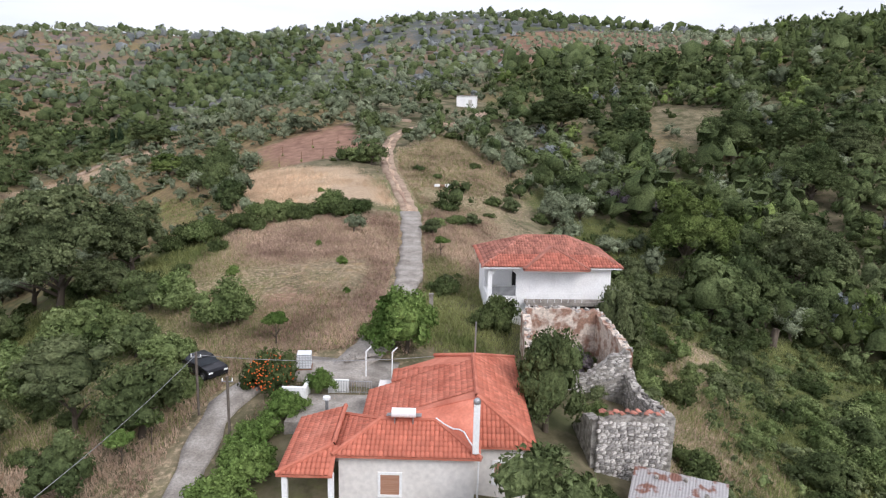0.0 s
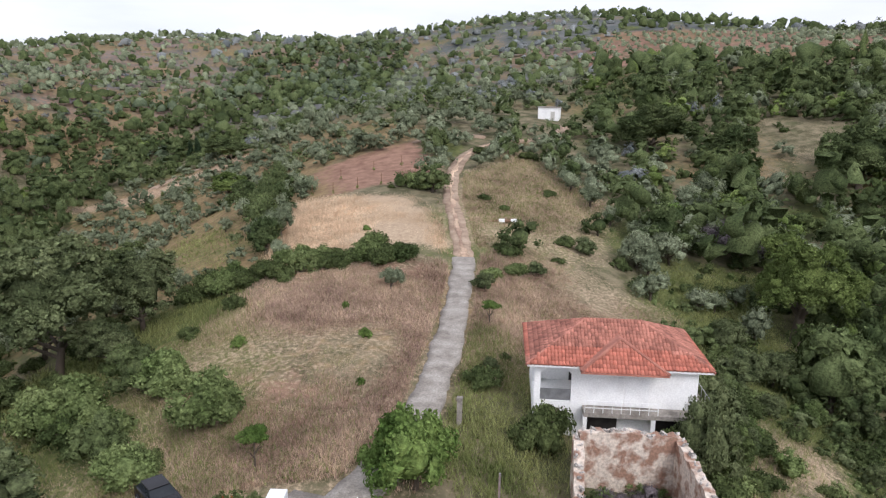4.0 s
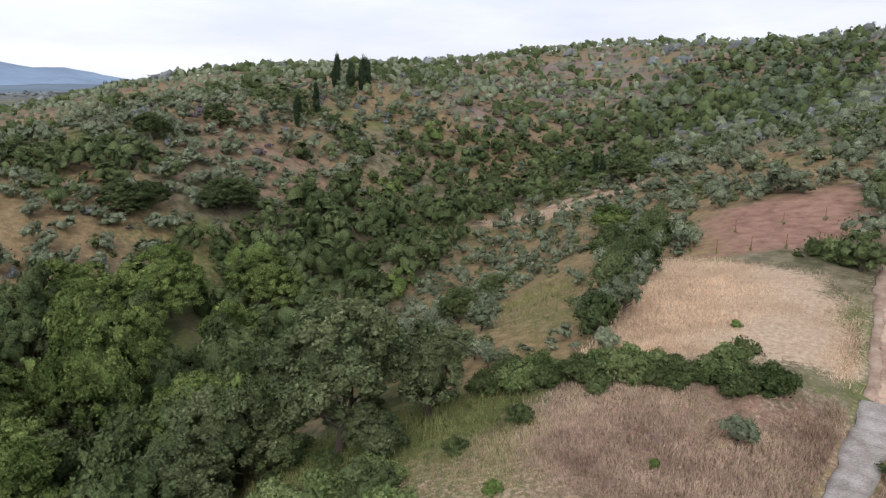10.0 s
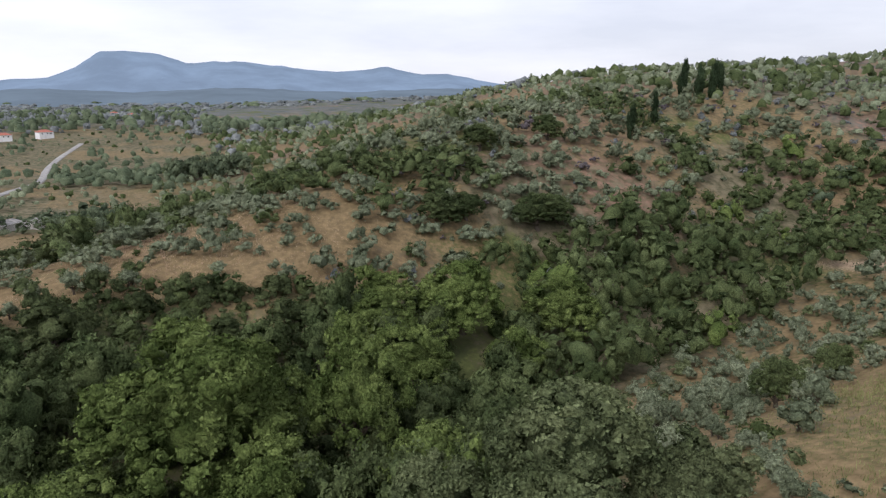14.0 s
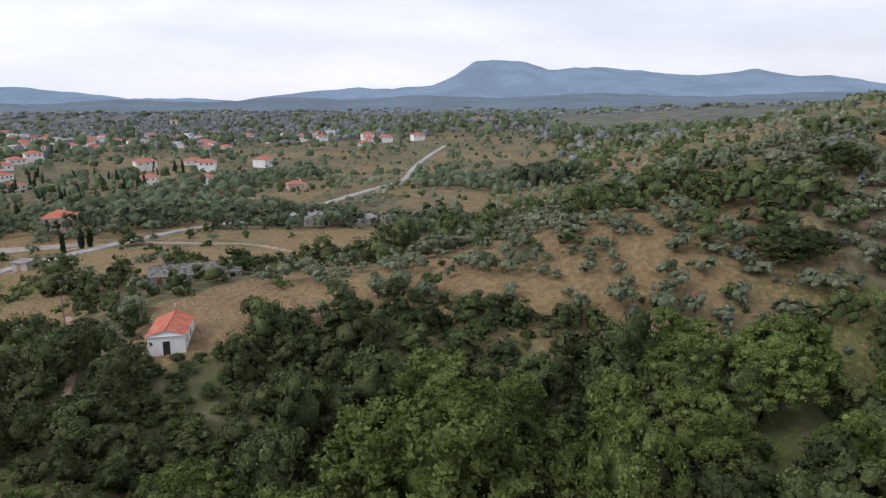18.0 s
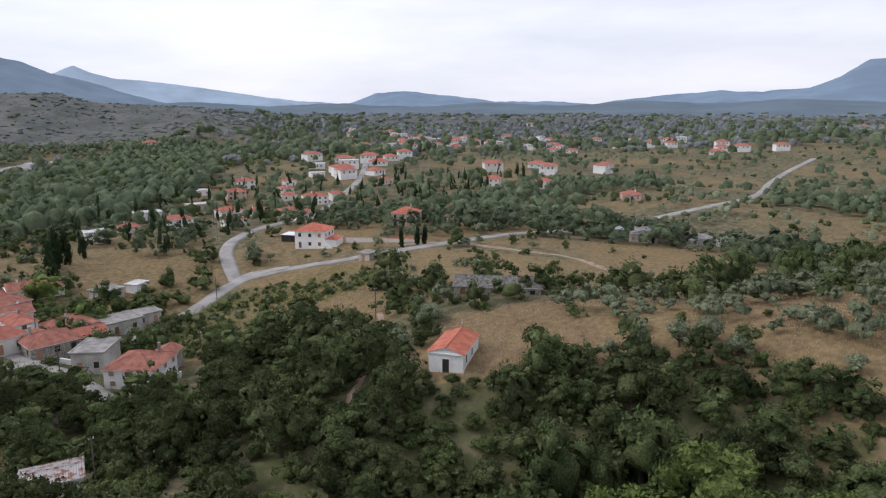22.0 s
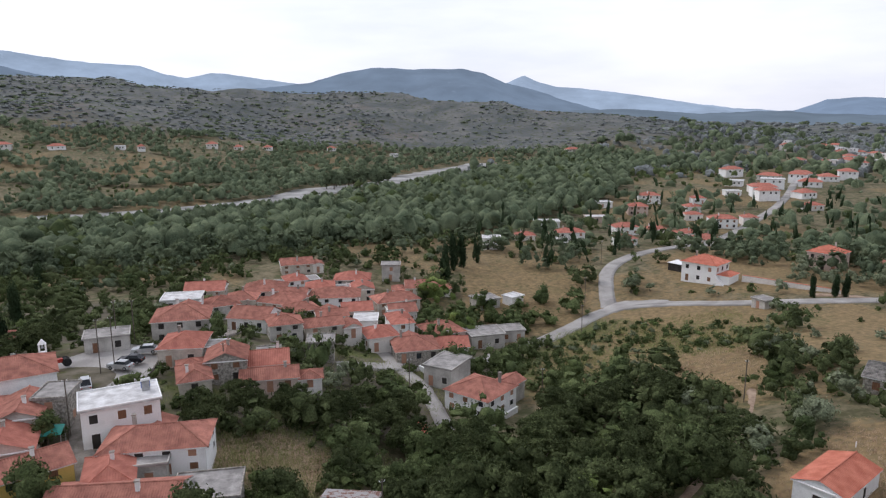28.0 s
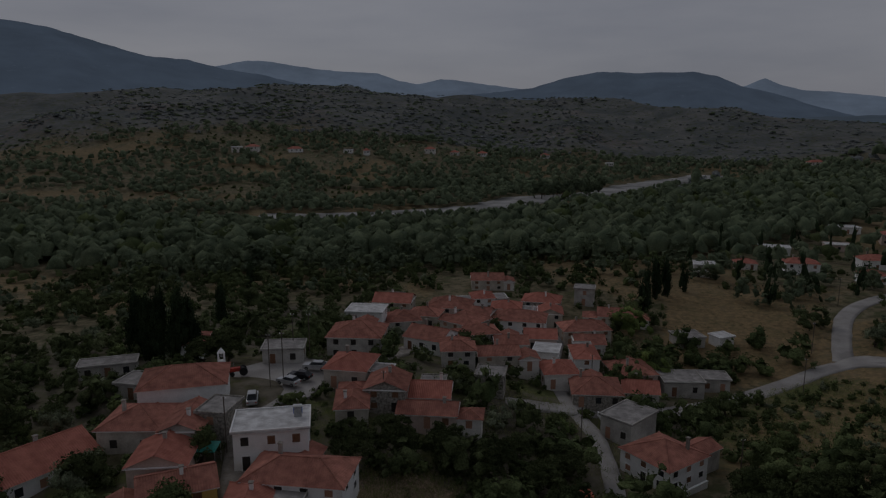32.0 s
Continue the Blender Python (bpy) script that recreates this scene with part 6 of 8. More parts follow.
part("seat", boxed(0.3, 0.8, -0.25, 0.25, 0.9, 1.3), RUBBER, tractor)
for u, r_ in ((-1.2, 0.4), (0.7, 0.7)):
    for w_ in (-0.65, 0.65):
        part("wheel", rod((u, w_ - 0.16, r_), (u, w_ + 0.16, r_), r_, 14), RUBBER, tractor)
part("exhaust", rod((-0.8, 0.2, 1.35), (-0.8, 0.2, 2.1), 0.05), METAL, tractor)


# ---- the white chapel ----
chapel = house(-104.4, -0.1, 110, 5.1, 9, 3.0, "gable", PAINT, TILE, label="small white chapel with an orange-red gabled tile roof", name="chapel", base=4.4, group="", sides="", pots=0, rise_=0.95, over=0.25)
KEEP_CLEAR.append((-104.4, 0, 7.0))
opening(chapel, "s", 2.05, 0.05, 1.0, 2.1, -2.55, 2.55, -4.5, 4.5, DARK, "door")
for u in (1.5, 4.6):
    opening(chapel, "e", u, 1.2, 0.7, 1.2, -2.55, 2.55, -4.5, 4.5, DARK)
part("apron", boxed(2.6, 4.2, -4.8, 3, -1.5, 0.12), CONCRETE, chapel)
part("cross", boxed(-0.04, 0.04, 4.3, 4.4, 4.6, 5.3), PAINT, chapel)


# ---- village ----
OLD = "old plastered village house under worn clay tiles"
NEW = "white village house with a red clay tile roof"
VILLAGE = [
    # x, y, turn, width, depth, height, roof, base, floors
    (-36.0, -40.6, 170, 12.6, 6.5, 4.6, "hip", 0.9, 2), (-30.7, -35.2, -178, 5.4, 7, 4.0, "hip", 0.5, 1), (-32, -29.5, 166, 14, 6, 3.6, "gable", 0.3, 1),
    (-21.5, -38.3, -158, 8.6, 5.5, 4.4, "gable", 1.0, 2), (-17.9, -44.4, -176, 7.2, 6.5, 4.2, "gable", 1.8, 1), (-18.8, -51.8, 180, 5.4, 7.5, 5.0, "gable", 2.6, 2),
    (-11.6, -53.2, 179, 8.6, 7.5, 4.6, "hip", 2.5, 1), (-0.5, -46.3, -127, 12, 8.5, 3.6, "gable", 0.8, 1), (-40.3, -61.8, -177, 4.8, 6.5, 3.3, "hip", 2.1, 1),
    (-45.6, -66.5, 173, 6.4, 6, 4.8, "gable", 1.8, 2), (-52.0, -68.6, 174, 7.4, 6, 3.4, "gable", 0.6, 1),
]
MORE = [
    (-52.0, -62.4, 172, 9, 4.6, 3.0, "gable", 0.4, 1), (-38.4, -93.3, 174, 10.4, 8, 5.6, "hip", 1.3, 2), (-39.0, -74.2, 168, 7.2, 7, 4.3, "hip", 2.8, 1),
    (-7.0, -90.5, -176, 4.6, 6, 3.2, "gable", 2.0, 1), (-72, -178, 178, 10.1, 6.5, 4.2, "gable", -7.4, 2), (-85.5, -153.5, 164, 10.5, 7, 4.8, "hip", -8.3, 2),
    (-104.8, -146, 166, 9.5, 6.5, 3.4, "gable", -9.7, 1), (-58.8, -143.4, 166, 11.4, 8, 4.8, "hip", -6.7, 2), (-68.4, -155.1, -176, 6.3, 6, 4.8, "hip", -7.6, 2),
    (-61.9, -126.5, 140, 9.3, 8, 4.8, "hip", -5.9, 2), (-76.2, -134, 166, 13.7, 7.5, 4.8, "hip", -7.8, 2),
]
REST = [
    (-85.9, -143.4, 171, 6.6, 6.5, 4.8, "gable", -8.9, 2), (-65.0, -117.6, -170, 7.3, 6, 4.8, "hip", -6.0, 2), (-71.0, -110.4, 178, 7.2, 5, 4.2, "gable", -5.8, 1),
    (-79.6, -121.6, 172, 7.5, 6, 4.0, "gable", -8.0, 1), (-58.2, -93.6, 180, 6.6, 5, 4.5, "hip", -1.5, 2), (-66.6, -97.4, -178, 8.2, 5, 4.3, "gable", -3.8, 2),
    (-87.2, -108.2, 176, 5.4, 8, 5.0, "hip", -8.6, 2), (-92.6, -132, -176, 12.1, 7, 4.5, "hip", -9.7, 2), (-84.4, -86.6, 173, 9.2, 7.5, 3.4, "hip", -6.6, 1),
    (-78.6, -94.2, -178, 6.8, 6.5, 4.2, "hip", -6.2, 1), (-96.6, -104.5, -176, 9, 8, 3.6, "hip", -10.0, 1),
]
LAST = [
    (-46.4, -125, -170, 7.7, 7, 4.3, "hip", -4.4, 2), (-43.4, -148.7, 170, 10.3, 7, 4.3, "gable", -6.3, 2), (-53.0, -106.0, 150, 9, 7, 3.8, "gable", -2.4, 1),
    (-88.5, -59.7, 122, 9.3, 8, 4.8, "hip", -7.6, 2), (-74.4, -146.2, 170, 8, 6, 4.6, "hip", -8.0, 1), (-91.2, -120.6, 176, 7, 6, 4.2, "gable", -9.4, 1),
    (-66.0, -137.0, 160, 7, 6, 4.4, "gable", -7.0, 1), (-95.5, -94.0, 168, 7, 6, 3.4, "gable", -10.0, 1), (-52.0, -134.5, 165, 8, 6, 4.2, "hip", -6.0, 1),
]
rnd = random.Random(8)
for k, (x, y, turn, w, d, h, kind, base, floors) in enumerate(VILLAGE + MORE + REST + LAST):
    h, d = h * 0.76, d * 1.14
    wall = (PLASTER, BUFF, STONE, CREAM, PINKWALL, GREYWALL, BUFF)[k % 7]
    worn = k % 3 != 1
    house(x, y, turn, w, d, h, kind, YELLOW if k == 3 else PAINT if base == -7.6 else wall, TILE_OLD if worn else TILE_DULL, floors, base=base, label=OLD if worn else NEW, pitch=0.3)
    KEEP_CLEAR.append((x, y, 14 if base == -7.6 else max(w, d) * 0.62))
# lean-tos and annexes against the older houses
taken = [(q[0], q[1], max(q[3], q[4]) * 0.5) for q in VILLAGE + MORE + REST + LAST]
for k, (x, y, turn, w, d, h, kind, base, floors) in enumerate((VILLAGE + MORE + REST + LAST) * 2):
    a = math.radians(turn)
    side = rnd.choice((-1, 1))
    aw, ad, ah = rnd.uniform(3.2, 4.6), rnd.uniform(3.6, 5.4), h * rnd.uniform(0.5, 0.68)
    u, v = (side * (w / 2 + aw / 2 - 0.05), rnd.uniform(-1, 1)) if k % 2 else (rnd.uniform(-1.5, 1.5), d * 0.56 + ad / 2 - 0.05)
    ax, ay = x + u * math.cos(a) - v * math.sin(a), y + u * math.sin(a) + v * math.cos(a)
    if any(math.hypot(ax - q, ay - r_) < reach_ + 1.6 for q, r_, reach_ in taken if abs(q - x) > 0.1) or min(float(beside(ax, ay, STREET)), float(beside(ax, ay, ALLEY)), float(beside(ax, ay, PLAZA_WAY))) < 4.5 or float(within(ax, ay, PLAZA, 2)) > 0:
        continue
    taken.append((ax, ay, max(aw, ad) * 0.5))
    kind_ = ("gable", "flat", "hip")[k % 3]
    house(ax, ay, turn, aw, ad, ah, kind_, (GREYWALL, PLASTER, STONE, CREAM)[k % 4], GREYROOF if kind_ == "flat" else TILE_OLD, 1, base=base, pots=0, sides="sn",
          label="small annex with a grey slab roof" if kind_ == "flat" else "small old annex with worn clay tiles", name="annex", group="village annexes", pitch=0.3)
    KEEP_CLEAR.append((ax, ay, max(aw, ad) * 0.6))
FLATS = [
    # concrete and sheet roofs
    (-30.9, -48.6, -172, 9.6, 6.5, 5.4, 1.9, 2, 0), (-35.2, -36.9, 174, 3.9, 4, 3.0, 0.4, 1, 1), (-41.6, -29.4, 171, 7.3, 6, 3.0, -0.6, 1, 2), (-22.6, -53.4, 168, 4.0, 5.5, 4.6, 2.8, 2, 2),
    (-37.8, -122.6, 172, 8.6, 7, 5.0, -3.4, 2, 0), (-25.7, -84.0, -177, 7.2, 5, 2.8, 3.0, 1, 1), (-99.6, -161.2, 163, 5.7, 5, 5.0, -8.4, 2, 1), (-78.7, -107.6, 163, 5.4, 6, 3.4, -7.1, 1, 0),
    (-63.7, -81.8, 168, 5.0, 5, 3.0, -2.0, 1, 2),
]
for x, y, turn, w, d, h, base, floors, look_ in FLATS:
    house(x, y, turn, w, d, h, "flat", (PLASTER, GREYWALL, STONE)[look_], (WHITEROOF, GREYROOF, GREYROOF)[look_], floors, base=base,
          label=("white house with a whitewashed flat roof", "grey plastered outbuilding with a flat roof", "stone outbuilding with a grey sheet roof")[look_], pots=0)
    KEEP_CLEAR.append((x, y, max(w, d) * 0.62))
SHEDS = [(-86.8, -72.6, 131, 6.0, 8, 3.8, -7.2, 1, 1), (-119.6, -131.5, -173, 6.8, 6, 2.6, -11.4, 1, 1), (-128.2, -130.6, -160, 4.6, 4, 2.4, -11.2, 1, 0), (-114.7, -103.6, 172, 6.2, 5, 2.8, -11.9, 1, 1),
         (-106.5, -101.0, 176, 8.3, 7, 3.0, -11.2, 1, 1), (-178.3, -86.3, 95, 4.2, 4, 2.4, -5.5, 1, 1), (4.5, -79.7, -164, 9.3, 4, 2.3, 2.2, 1, 1), (-5.4, -68.6, 166, 5.4, 5, 2.5, 3.0, 1, 1)]
for x, y, turn, w, d, h, base, floors, look_ in SHEDS:
    house(x, y, turn, w, d, h, "flat", (PLASTER, GREYWALL, STONE)[look_], (WHITEROOF, GREYROOF, GREYROOF)[look_], floors, base=base, label="low grey shed with a flat roof", name="shed", group="sheds", pots=0, sides="s")
    KEEP_CLEAR.append((x, y, max(w, d) * 0.6))
flat_tank = thing("roof_tank", -34.2, -49.6, 7.5, 8, "blue panel and white tank on a flat roof", "tank")
part("panel", boxed(-0.6, 0.6, -0.05, 0.05, 0.3, 1.5), BLUE, flat_tank)
part("drum", rod((-0.6, 0.3, 1.55), (0.6, 0.3, 1.55), 0.22, 10), PAINT, flat_tank)
part("stand", boxed(-0.5, 0.5, 0.1, 0.5, -0.1, 1.35), METAL, flat_tank)
canopy = thing("awning", -22.4, -46.4, 1.6, 176, "teal sheet awning over a yard", "awning")
part("sheet", prism(bmesh.new(), [(-1.8, -1.2, 3.0), (1.8, -1.2, 3.0), (1.8, 1.2, 3.4), (-1.8, 1.2, 3.4)], 0.06), TEAL, canopy)
for x in (-1.7, 1.7):
    for y in (-1.1, 1.1):
        part("post", rod((x, y, -1), (x, y, 3.05), 0.05), METAL, canopy)

# village church with its bell gable
church = house(-14.6, -63.2, -168, 12.4, 9, 4.6, "hip", PAINT, TILE_OLD, label="white village church under a wide red tile roof", name="church", base=3.4, group="", sides="s", pots=0, rise_=2.0)
KEEP_CLEAR.append((-15.8, -63, 8))
bell = thing("bell_tower", -17.8, -71.6, ground_at(-17.8, -71.6), 12, "slim white bell tower with an arched opening", "bell tower")
part("shaft", boxed(-0.6, 0.6, -0.4, 0.4, -1, 3.9), PAINT, bell)
for x in (-0.46, 0.46):
    part("pier", boxed(x - 0.14, x + 0.14, -0.3, 0.3, 3.9, 5.2), PAINT, bell)
b = bmesh.new()
bmesh.ops.create_cone(b, cap_ends=True, segments=8, radius1=0.68, radius2=0.1, depth=0.8, matrix=Matrix.Translation((0, 0, 5.6)))
part("cap", b, PAINT, bell)
b = bmesh.new()
bmesh.ops.create_cone(b, cap_ends=True, segments=10, radius1=0.26, radius2=0.12, depth=0.4, matrix=Matrix.Translation((0, 0, 4.7)))
part("bell", b, METAL, bell)

# white garden walls below the two-storey house on the street
for x, y, turn, long_ in ((-85.2, -74.0, 106, 13), (-90.6, -53.8, 32, 8)):
    fence = thing("boundary_wall", x, y, ground_at(x, y), turn, "low whitewashed garden wall along the street", "wall", "garden walls")
    part("wall", boxed(-long_ / 2, long_ / 2, -0.13, 0.13, -2, 1.1), PAINT, fence)
    part("coping", boxed(-long_ / 2 - 0.05, long_ / 2 + 0.05, -0.19, 0.19, 1.1, 1.2), PAINT, fence)
# small huts in the hollow
hut = house(-72.4, -46.6, -175, 3.4, 4, 2.5, "gable", PLASTER, TILE, label="tiny white hut with a dark red roof", name="hut", base=-6.2, group="", sides="s", pots=0, rise_=0.7)
KEEP_CLEAR.append((-72.4, -46.6, 4))
tin = house(-57.1, -24.4, 155, 6.3, 5, 2.3, "gable", PLASTER, SHEET, label="low shed with rusty red sheet roofing", name="shed", base=-2.4, group="sheds", sides="s", pots=0, rise_=0.6)
KEEP_CLEAR.append((-57, -24.4, 5))
barn = house(-140.2, -15.0, 118, 17, 8, 2.6, "gable", STONE, BARNROOF, label="long stone barn with a grey sheet roof", name="barn", base=4.2, group="", sides="se", pots=0, rise_=1.2)
KEEP_CLEAR.append((-140, -15, 8))
farm = house(-268.6, -33.8, 110, 10, 12, 3.4, "gable", GREYWALL, GREYROOF, label="pale farm shed with a grey sheet roof", name="barn", base=-8.0, group="", sides="s", pots=0, rise_=1.4)
for x, y in ((-276, -18), (-282, -8)):
    house(x, y, 150, 10, 8, 2.6, "gable", GREYWALL, GREYROOF, label="long low greenhouse-like farm shed", name="shed", group="sheds", sides="", pots=0, rise_=0.8)
silo = thing("silo", -261.3, -40.2, ground_at(-261, -40), 0, "short grey metal grain silo", "silo")
part("drum", rod((0, 0, -1), (0, 0, 4.2), 1.7, 16), METAL, silo)
b = bmesh.new()
bmesh.ops.create_cone(b, cap_ends=True, segments=16, radius1=1.8, radius2=0.2, depth=1.1, matrix=Matrix.Translation((0, 0, 4.75)))
part("cone", b, METAL, silo)

# ---- the villa on its bank and the houses along the branch road ----
villa = house(-185.5, -117.4, 115, 10.5, 9, 5.8, "hip", PLASTER, TILE, 2, label="white two-storey villa with a red hipped roof", name="villa", base=-5.9, group="", over=0.5)
part("wing", boxed(5.25, 9.0, -3.5, 3.0, -3, 3.0), PLASTER, villa)
hip_roof(villa, 5.25, 9.0, -3.5, 3.0, 3.0, 0.9, TILE, 0.3, name="wing_roof")
for k in range(8):
    part("step", boxed(5.3 + 0.35 * k, 5.65 + 0.35 * k, -5.0, -3.6, -1, 2.6 - 0.32 * k), PLASTER, villa)
KEEP_CLEAR.append((-185.5, -117, 10))
long_wall = thing("boundary_wall", -198, -97.5, ground_at(-198, -97.5), 118, "long pale garden wall beside the villa", "wall")
part("wall", boxed(-13, 13, -0.15, 0.15, -2, 1.5), CREAM, long_wall)
part("coping", boxed(-13.1, 13.1, -0.22, 0.22, 1.5, 1.6), TILE, long_wall)
carport = thing("carport", -187, -131, -5.8, 111, "open carport beside the villa, its inner shade a dark block", "carport")
part("roof", boxed(-2.6, 2.6, -3, 3, 2.3, 2.45), PAINT, carport)
# solid near-black block added in place of the shade under the roof
part("screen", boxed(-2.4, 2.4, -2.8, 2.8, -1, 2.2), DARK, carport)
house(-230.6, -114.3, 112, 9.5, 9, 5.6, "hip", PINKWALL, TILE, 2, base=-5.4, label="pale pink two-storey house with red roof", group="houses along the branch road")
KEEP_CLEAR.append((-230, -114, 8))
SUBURB = [
    (-184.7, -197.3, 165, 13, 8, 5.2, 2, 0), (-224, -217, 170, 13, 9, 4.5, 1, 0), (-200.2, -181.6, 168, 9.7, 8, 3.5, 1, 0), (-263.6, -264.2, 155, 12, 9, 5.6, 2, 0), (-290, -290.9, 159, 14, 9, 5.6, 2, 0),
    (-237.3, -212.2, 169, 11, 8, 3.4, 1, 0), (-241.6, -196.5, 172, 11, 8, 3.6, 1, 0), (-232.1, -174.5, 180, 13, 9, 3.6, 1, 0), (-280.5, -219.3, 153, 15, 9, 5.4, 2, 0), (-297.6, -220.3, 155, 8.5, 8, 4.4, 1, 0),
    (-198.6, -243.4, 158, 14, 8, 4.2, 1, 1),
]
SUBURB_FAR = [
    (-231.8, -253.8, 165, 12, 8, 3.2, 1, 1), (-256.8, -289.9, 172, 14, 9, 3.4, 1, 1), (-148, -192.2, 160, 8, 8, 5.0, 2, 1), (-169.7, -207.8, 164, 9, 7, 3.0, 1, 0), (-314.4, -278.7, 157, 9, 8, 4, 1, 0),
    (-292.3, -256.7, 172, 10, 8, 4.5, 1, 0), (-281.2, -241.3, 159, 10, 7, 3.6, 1, 0), (-373, -296, 156, 11, 9, 5, 2, 0), (-350.6, -292.2, 156, 11, 8, 3.4, 1, 1), (-353.5, -235.2, 166, 11.6, 8, 3.4, 1, 0),
    (-377.4, -169.7, 110, 12, 9, 6, 2, 0), (-382.4, -138.1, 112, 12, 9, 5.4, 2, 0),
]
for x, y, turn, w, d, h, floors, flat_ in SUBURB + SUBURB_FAR + [(-363.6, -77.3, 120, 11, 9, 3.6, 1, 0), (-253.7, -107.4, 126, 11, 7, 3, 1, 0)]:
    house(x, y, turn, w * 0.84, d * 0.84, h * 0.84, "flat" if flat_ else "hip", (PLASTER, CREAM, PLASTER, PINKWALL)[int(abs(x)) % 4], WHITEROOF if flat_ else TILE_DULL, floors,
          label="pale detached house with a flat roof" if flat_ else "pale detached house with a red hipped roof", group="houses along the branch road", sides="se", pitch=0.45)
    KEEP_CLEAR.append((x, y, max(w, d) * 0.62))


def far_house(x, y, turn, w, d, h, flat_=False):
    """A house far over the plain."""
    e = thing("far_house", x, y, ground_at(x, y), turn, "small distant white house with a red roof", "house", "far houses")
    KEEP_CLEAR.append((x, y, 9))
    away_ = math.hypot(x + 20, y - 45)
    KEEP_CLEAR.append((x - (x + 20) / away_ * 20, y - (y - 45) / away_ * 20, 7))
    part("wall", boxed(-w / 2, w / 2, -d / 2, d / 2, -3, h), rnd.choice((PLASTER, PLASTER, CREAM)), e)
    if flat_:
        part("roof", boxed(-w / 2 - 0.3, w / 2 + 0.3, -d / 2 - 0.3, d / 2 + 0.3, h, h + 0.4), WHITEROOF, e)
    else:
        b_ = bmesh.new()
        a, c = w / 2 + 0.5, d / 2 + 0.5
        base_ = [b_.verts.new(q) for q in ((-a, -c, h), (a, -c, h), (a, c, h), (-a, c, h))]
        r_ = [b_.verts.new((-a + c, 0, h + 2.2)), b_.verts.new((a - c, 0, h + 2.2))]
        for f_ in ((base_[0], base_[1], r_[1], r_[0]), (base_[2], base_[3], r_[0], r_[1]), (base_[1], base_[2], r_[1]), (base_[3], base_[0], r_[0]), base_[::-1]):
            b_.faces.new(f_)
        part("roof", b_, TILE_DULL, e)
    for u in (-0.3, 0.05, 0.3):
        part("window", boxed(w * u - 0.5, w * u + 0.5, -d / 2 - 0.05, -d / 2 + 0.02, h - 2.0, h - 0.7), DARK, e)


CLUSTERS = [(-640, -450, 60, 12), (-740, -500, 60, 8), (-830, -430, 80, 14), (-790, -340, 60, 8), (-840, -240, 50, 5), (-750, -130, 30, 3), (-370, -285, 30, 4), (-430, -330, 50, 6), (-720, -560, 60, 8), (-510, -178, 24, 2)]
ROWS = [(-719, -564), (-722, -543), (-757, -549), (-628, -451), (-731, -456), (-780, -456), (-922, -526), (-929, -500), (-864, -437), (-896, -437), (-958, -424), (-907, -380), (-851, -336), (-904, -344), (-889, -285), (-813, -237), (-941, -245),
        (-794, -152), (-757, -87), (-462, -324), (-485, -328), (-450, -216), (-463, -178), (-1209, -69), (-1240, -639), (-1180, -40), (-680, -520), (-800, -500)]
for x, y in ROWS:
    far_house(x, y, rnd.uniform(100, 170), rnd.uniform(11, 16), rnd.uniform(9, 11), rnd.choice((3.6, 6.2, 6.6)), rnd.random() < 0.2)
for cx, cy, spread, count in CLUSTERS:
    for k in range(count):
        far_house(cx + rnd.gauss(0, spread * 0.6), cy + rnd.gauss(0, spread * 0.6), rnd.uniform(100, 180), rnd.uniform(10, 15), rnd.uniform(8, 10), rnd.choice((3.5, 6, 6.5)), rnd.random() < 0.2)
for x, y, w in ((119.6, -619.5, 10), (106, -624, 12), (67.6, -630, 13), (18.7, -640, 8.5), (1, -634, 6), (-60, -671, 11), (-85, -674, 8), (-114, -684, 9), (-182, -702, 9), (-241, -664, 8), (-424, -614, 15)):
    far_house(x, y, 180 + rnd.uniform(-20, 20), w, min(8, w * 0.8), rnd.choice((2.8, 4.4)), rnd.random() < 0.3)
hilltop_hut = thing("field_store", 5.6, 196, ground_at(5.6, 196) - 0.2, -8, "small white flat-roofed store on the hill", "shed")
part("wall", boxed(-2.6, 2.6, -2.2, 2.2, -2, 3.0), PLASTER, hilltop_hut)
part("roof", boxed(-2.8, 2.8, -2.4, 2.4, 3.0, 3.2), CONCRETE, hilltop_hut)
part("door", boxed(0.6, 1.6, -2.25, -2.18, 0, 2.0), GREYWALL, hilltop_hut)
KEEP_CLEAR.append((5.6, 192, 9))
KEEP_CLEAR.append((4.6, 182, 7))
pallet = thing("pallet_stack", -1.4, 111.0, ground_at(-1.4, 111), 10, "brown boards and two white crates in the grass", "pallets")
for k in range(5):
    part("board", boxed(-2.0, 1.8, -0.7 + 0.28 * k, -0.48 + 0.28 * k, 0.1, 0.16), WOOD, pallet)
for x in (0.2, 1.9):
    part("crate", boxed(x - 0.5, x + 0.3, -0.9, -0.4, 0.05, 0.45), PAINT, pallet)
# stakes in the red field
for x, y in ((-33, 124), (-29, 122.5), (-25.5, 124.5), (-22, 126.5), (-19, 129), (-31, 134), (-26, 138), (-21.5, 141), (-35.5, 131), (-17.5, 133)):
    s = thing("field_stake", x, y, ground_at(x, y), 0, "thin wooden stake with a young vine", "stake", "stakes in the red field")
    part("stake", rod((0, 0, -0.4), (0, 0, 1.9), 0.05), WOOD, s)
    v, f = crown_arrays("shrub", 40, 0.2, 6, 1, int(abs(x)), 0.4)
    me = raw_mesh("leaves", v * (0.28, 0.28, 0.6), f, 3)
    me.materials.append(LEAF["weed"])
    new("leaves", me).parent = s
stump = thing("dead_trunk", 40.5, 81.3, ground_at(40.5, 81.3), 0, "pale dead tree stump on the slope", "stump")
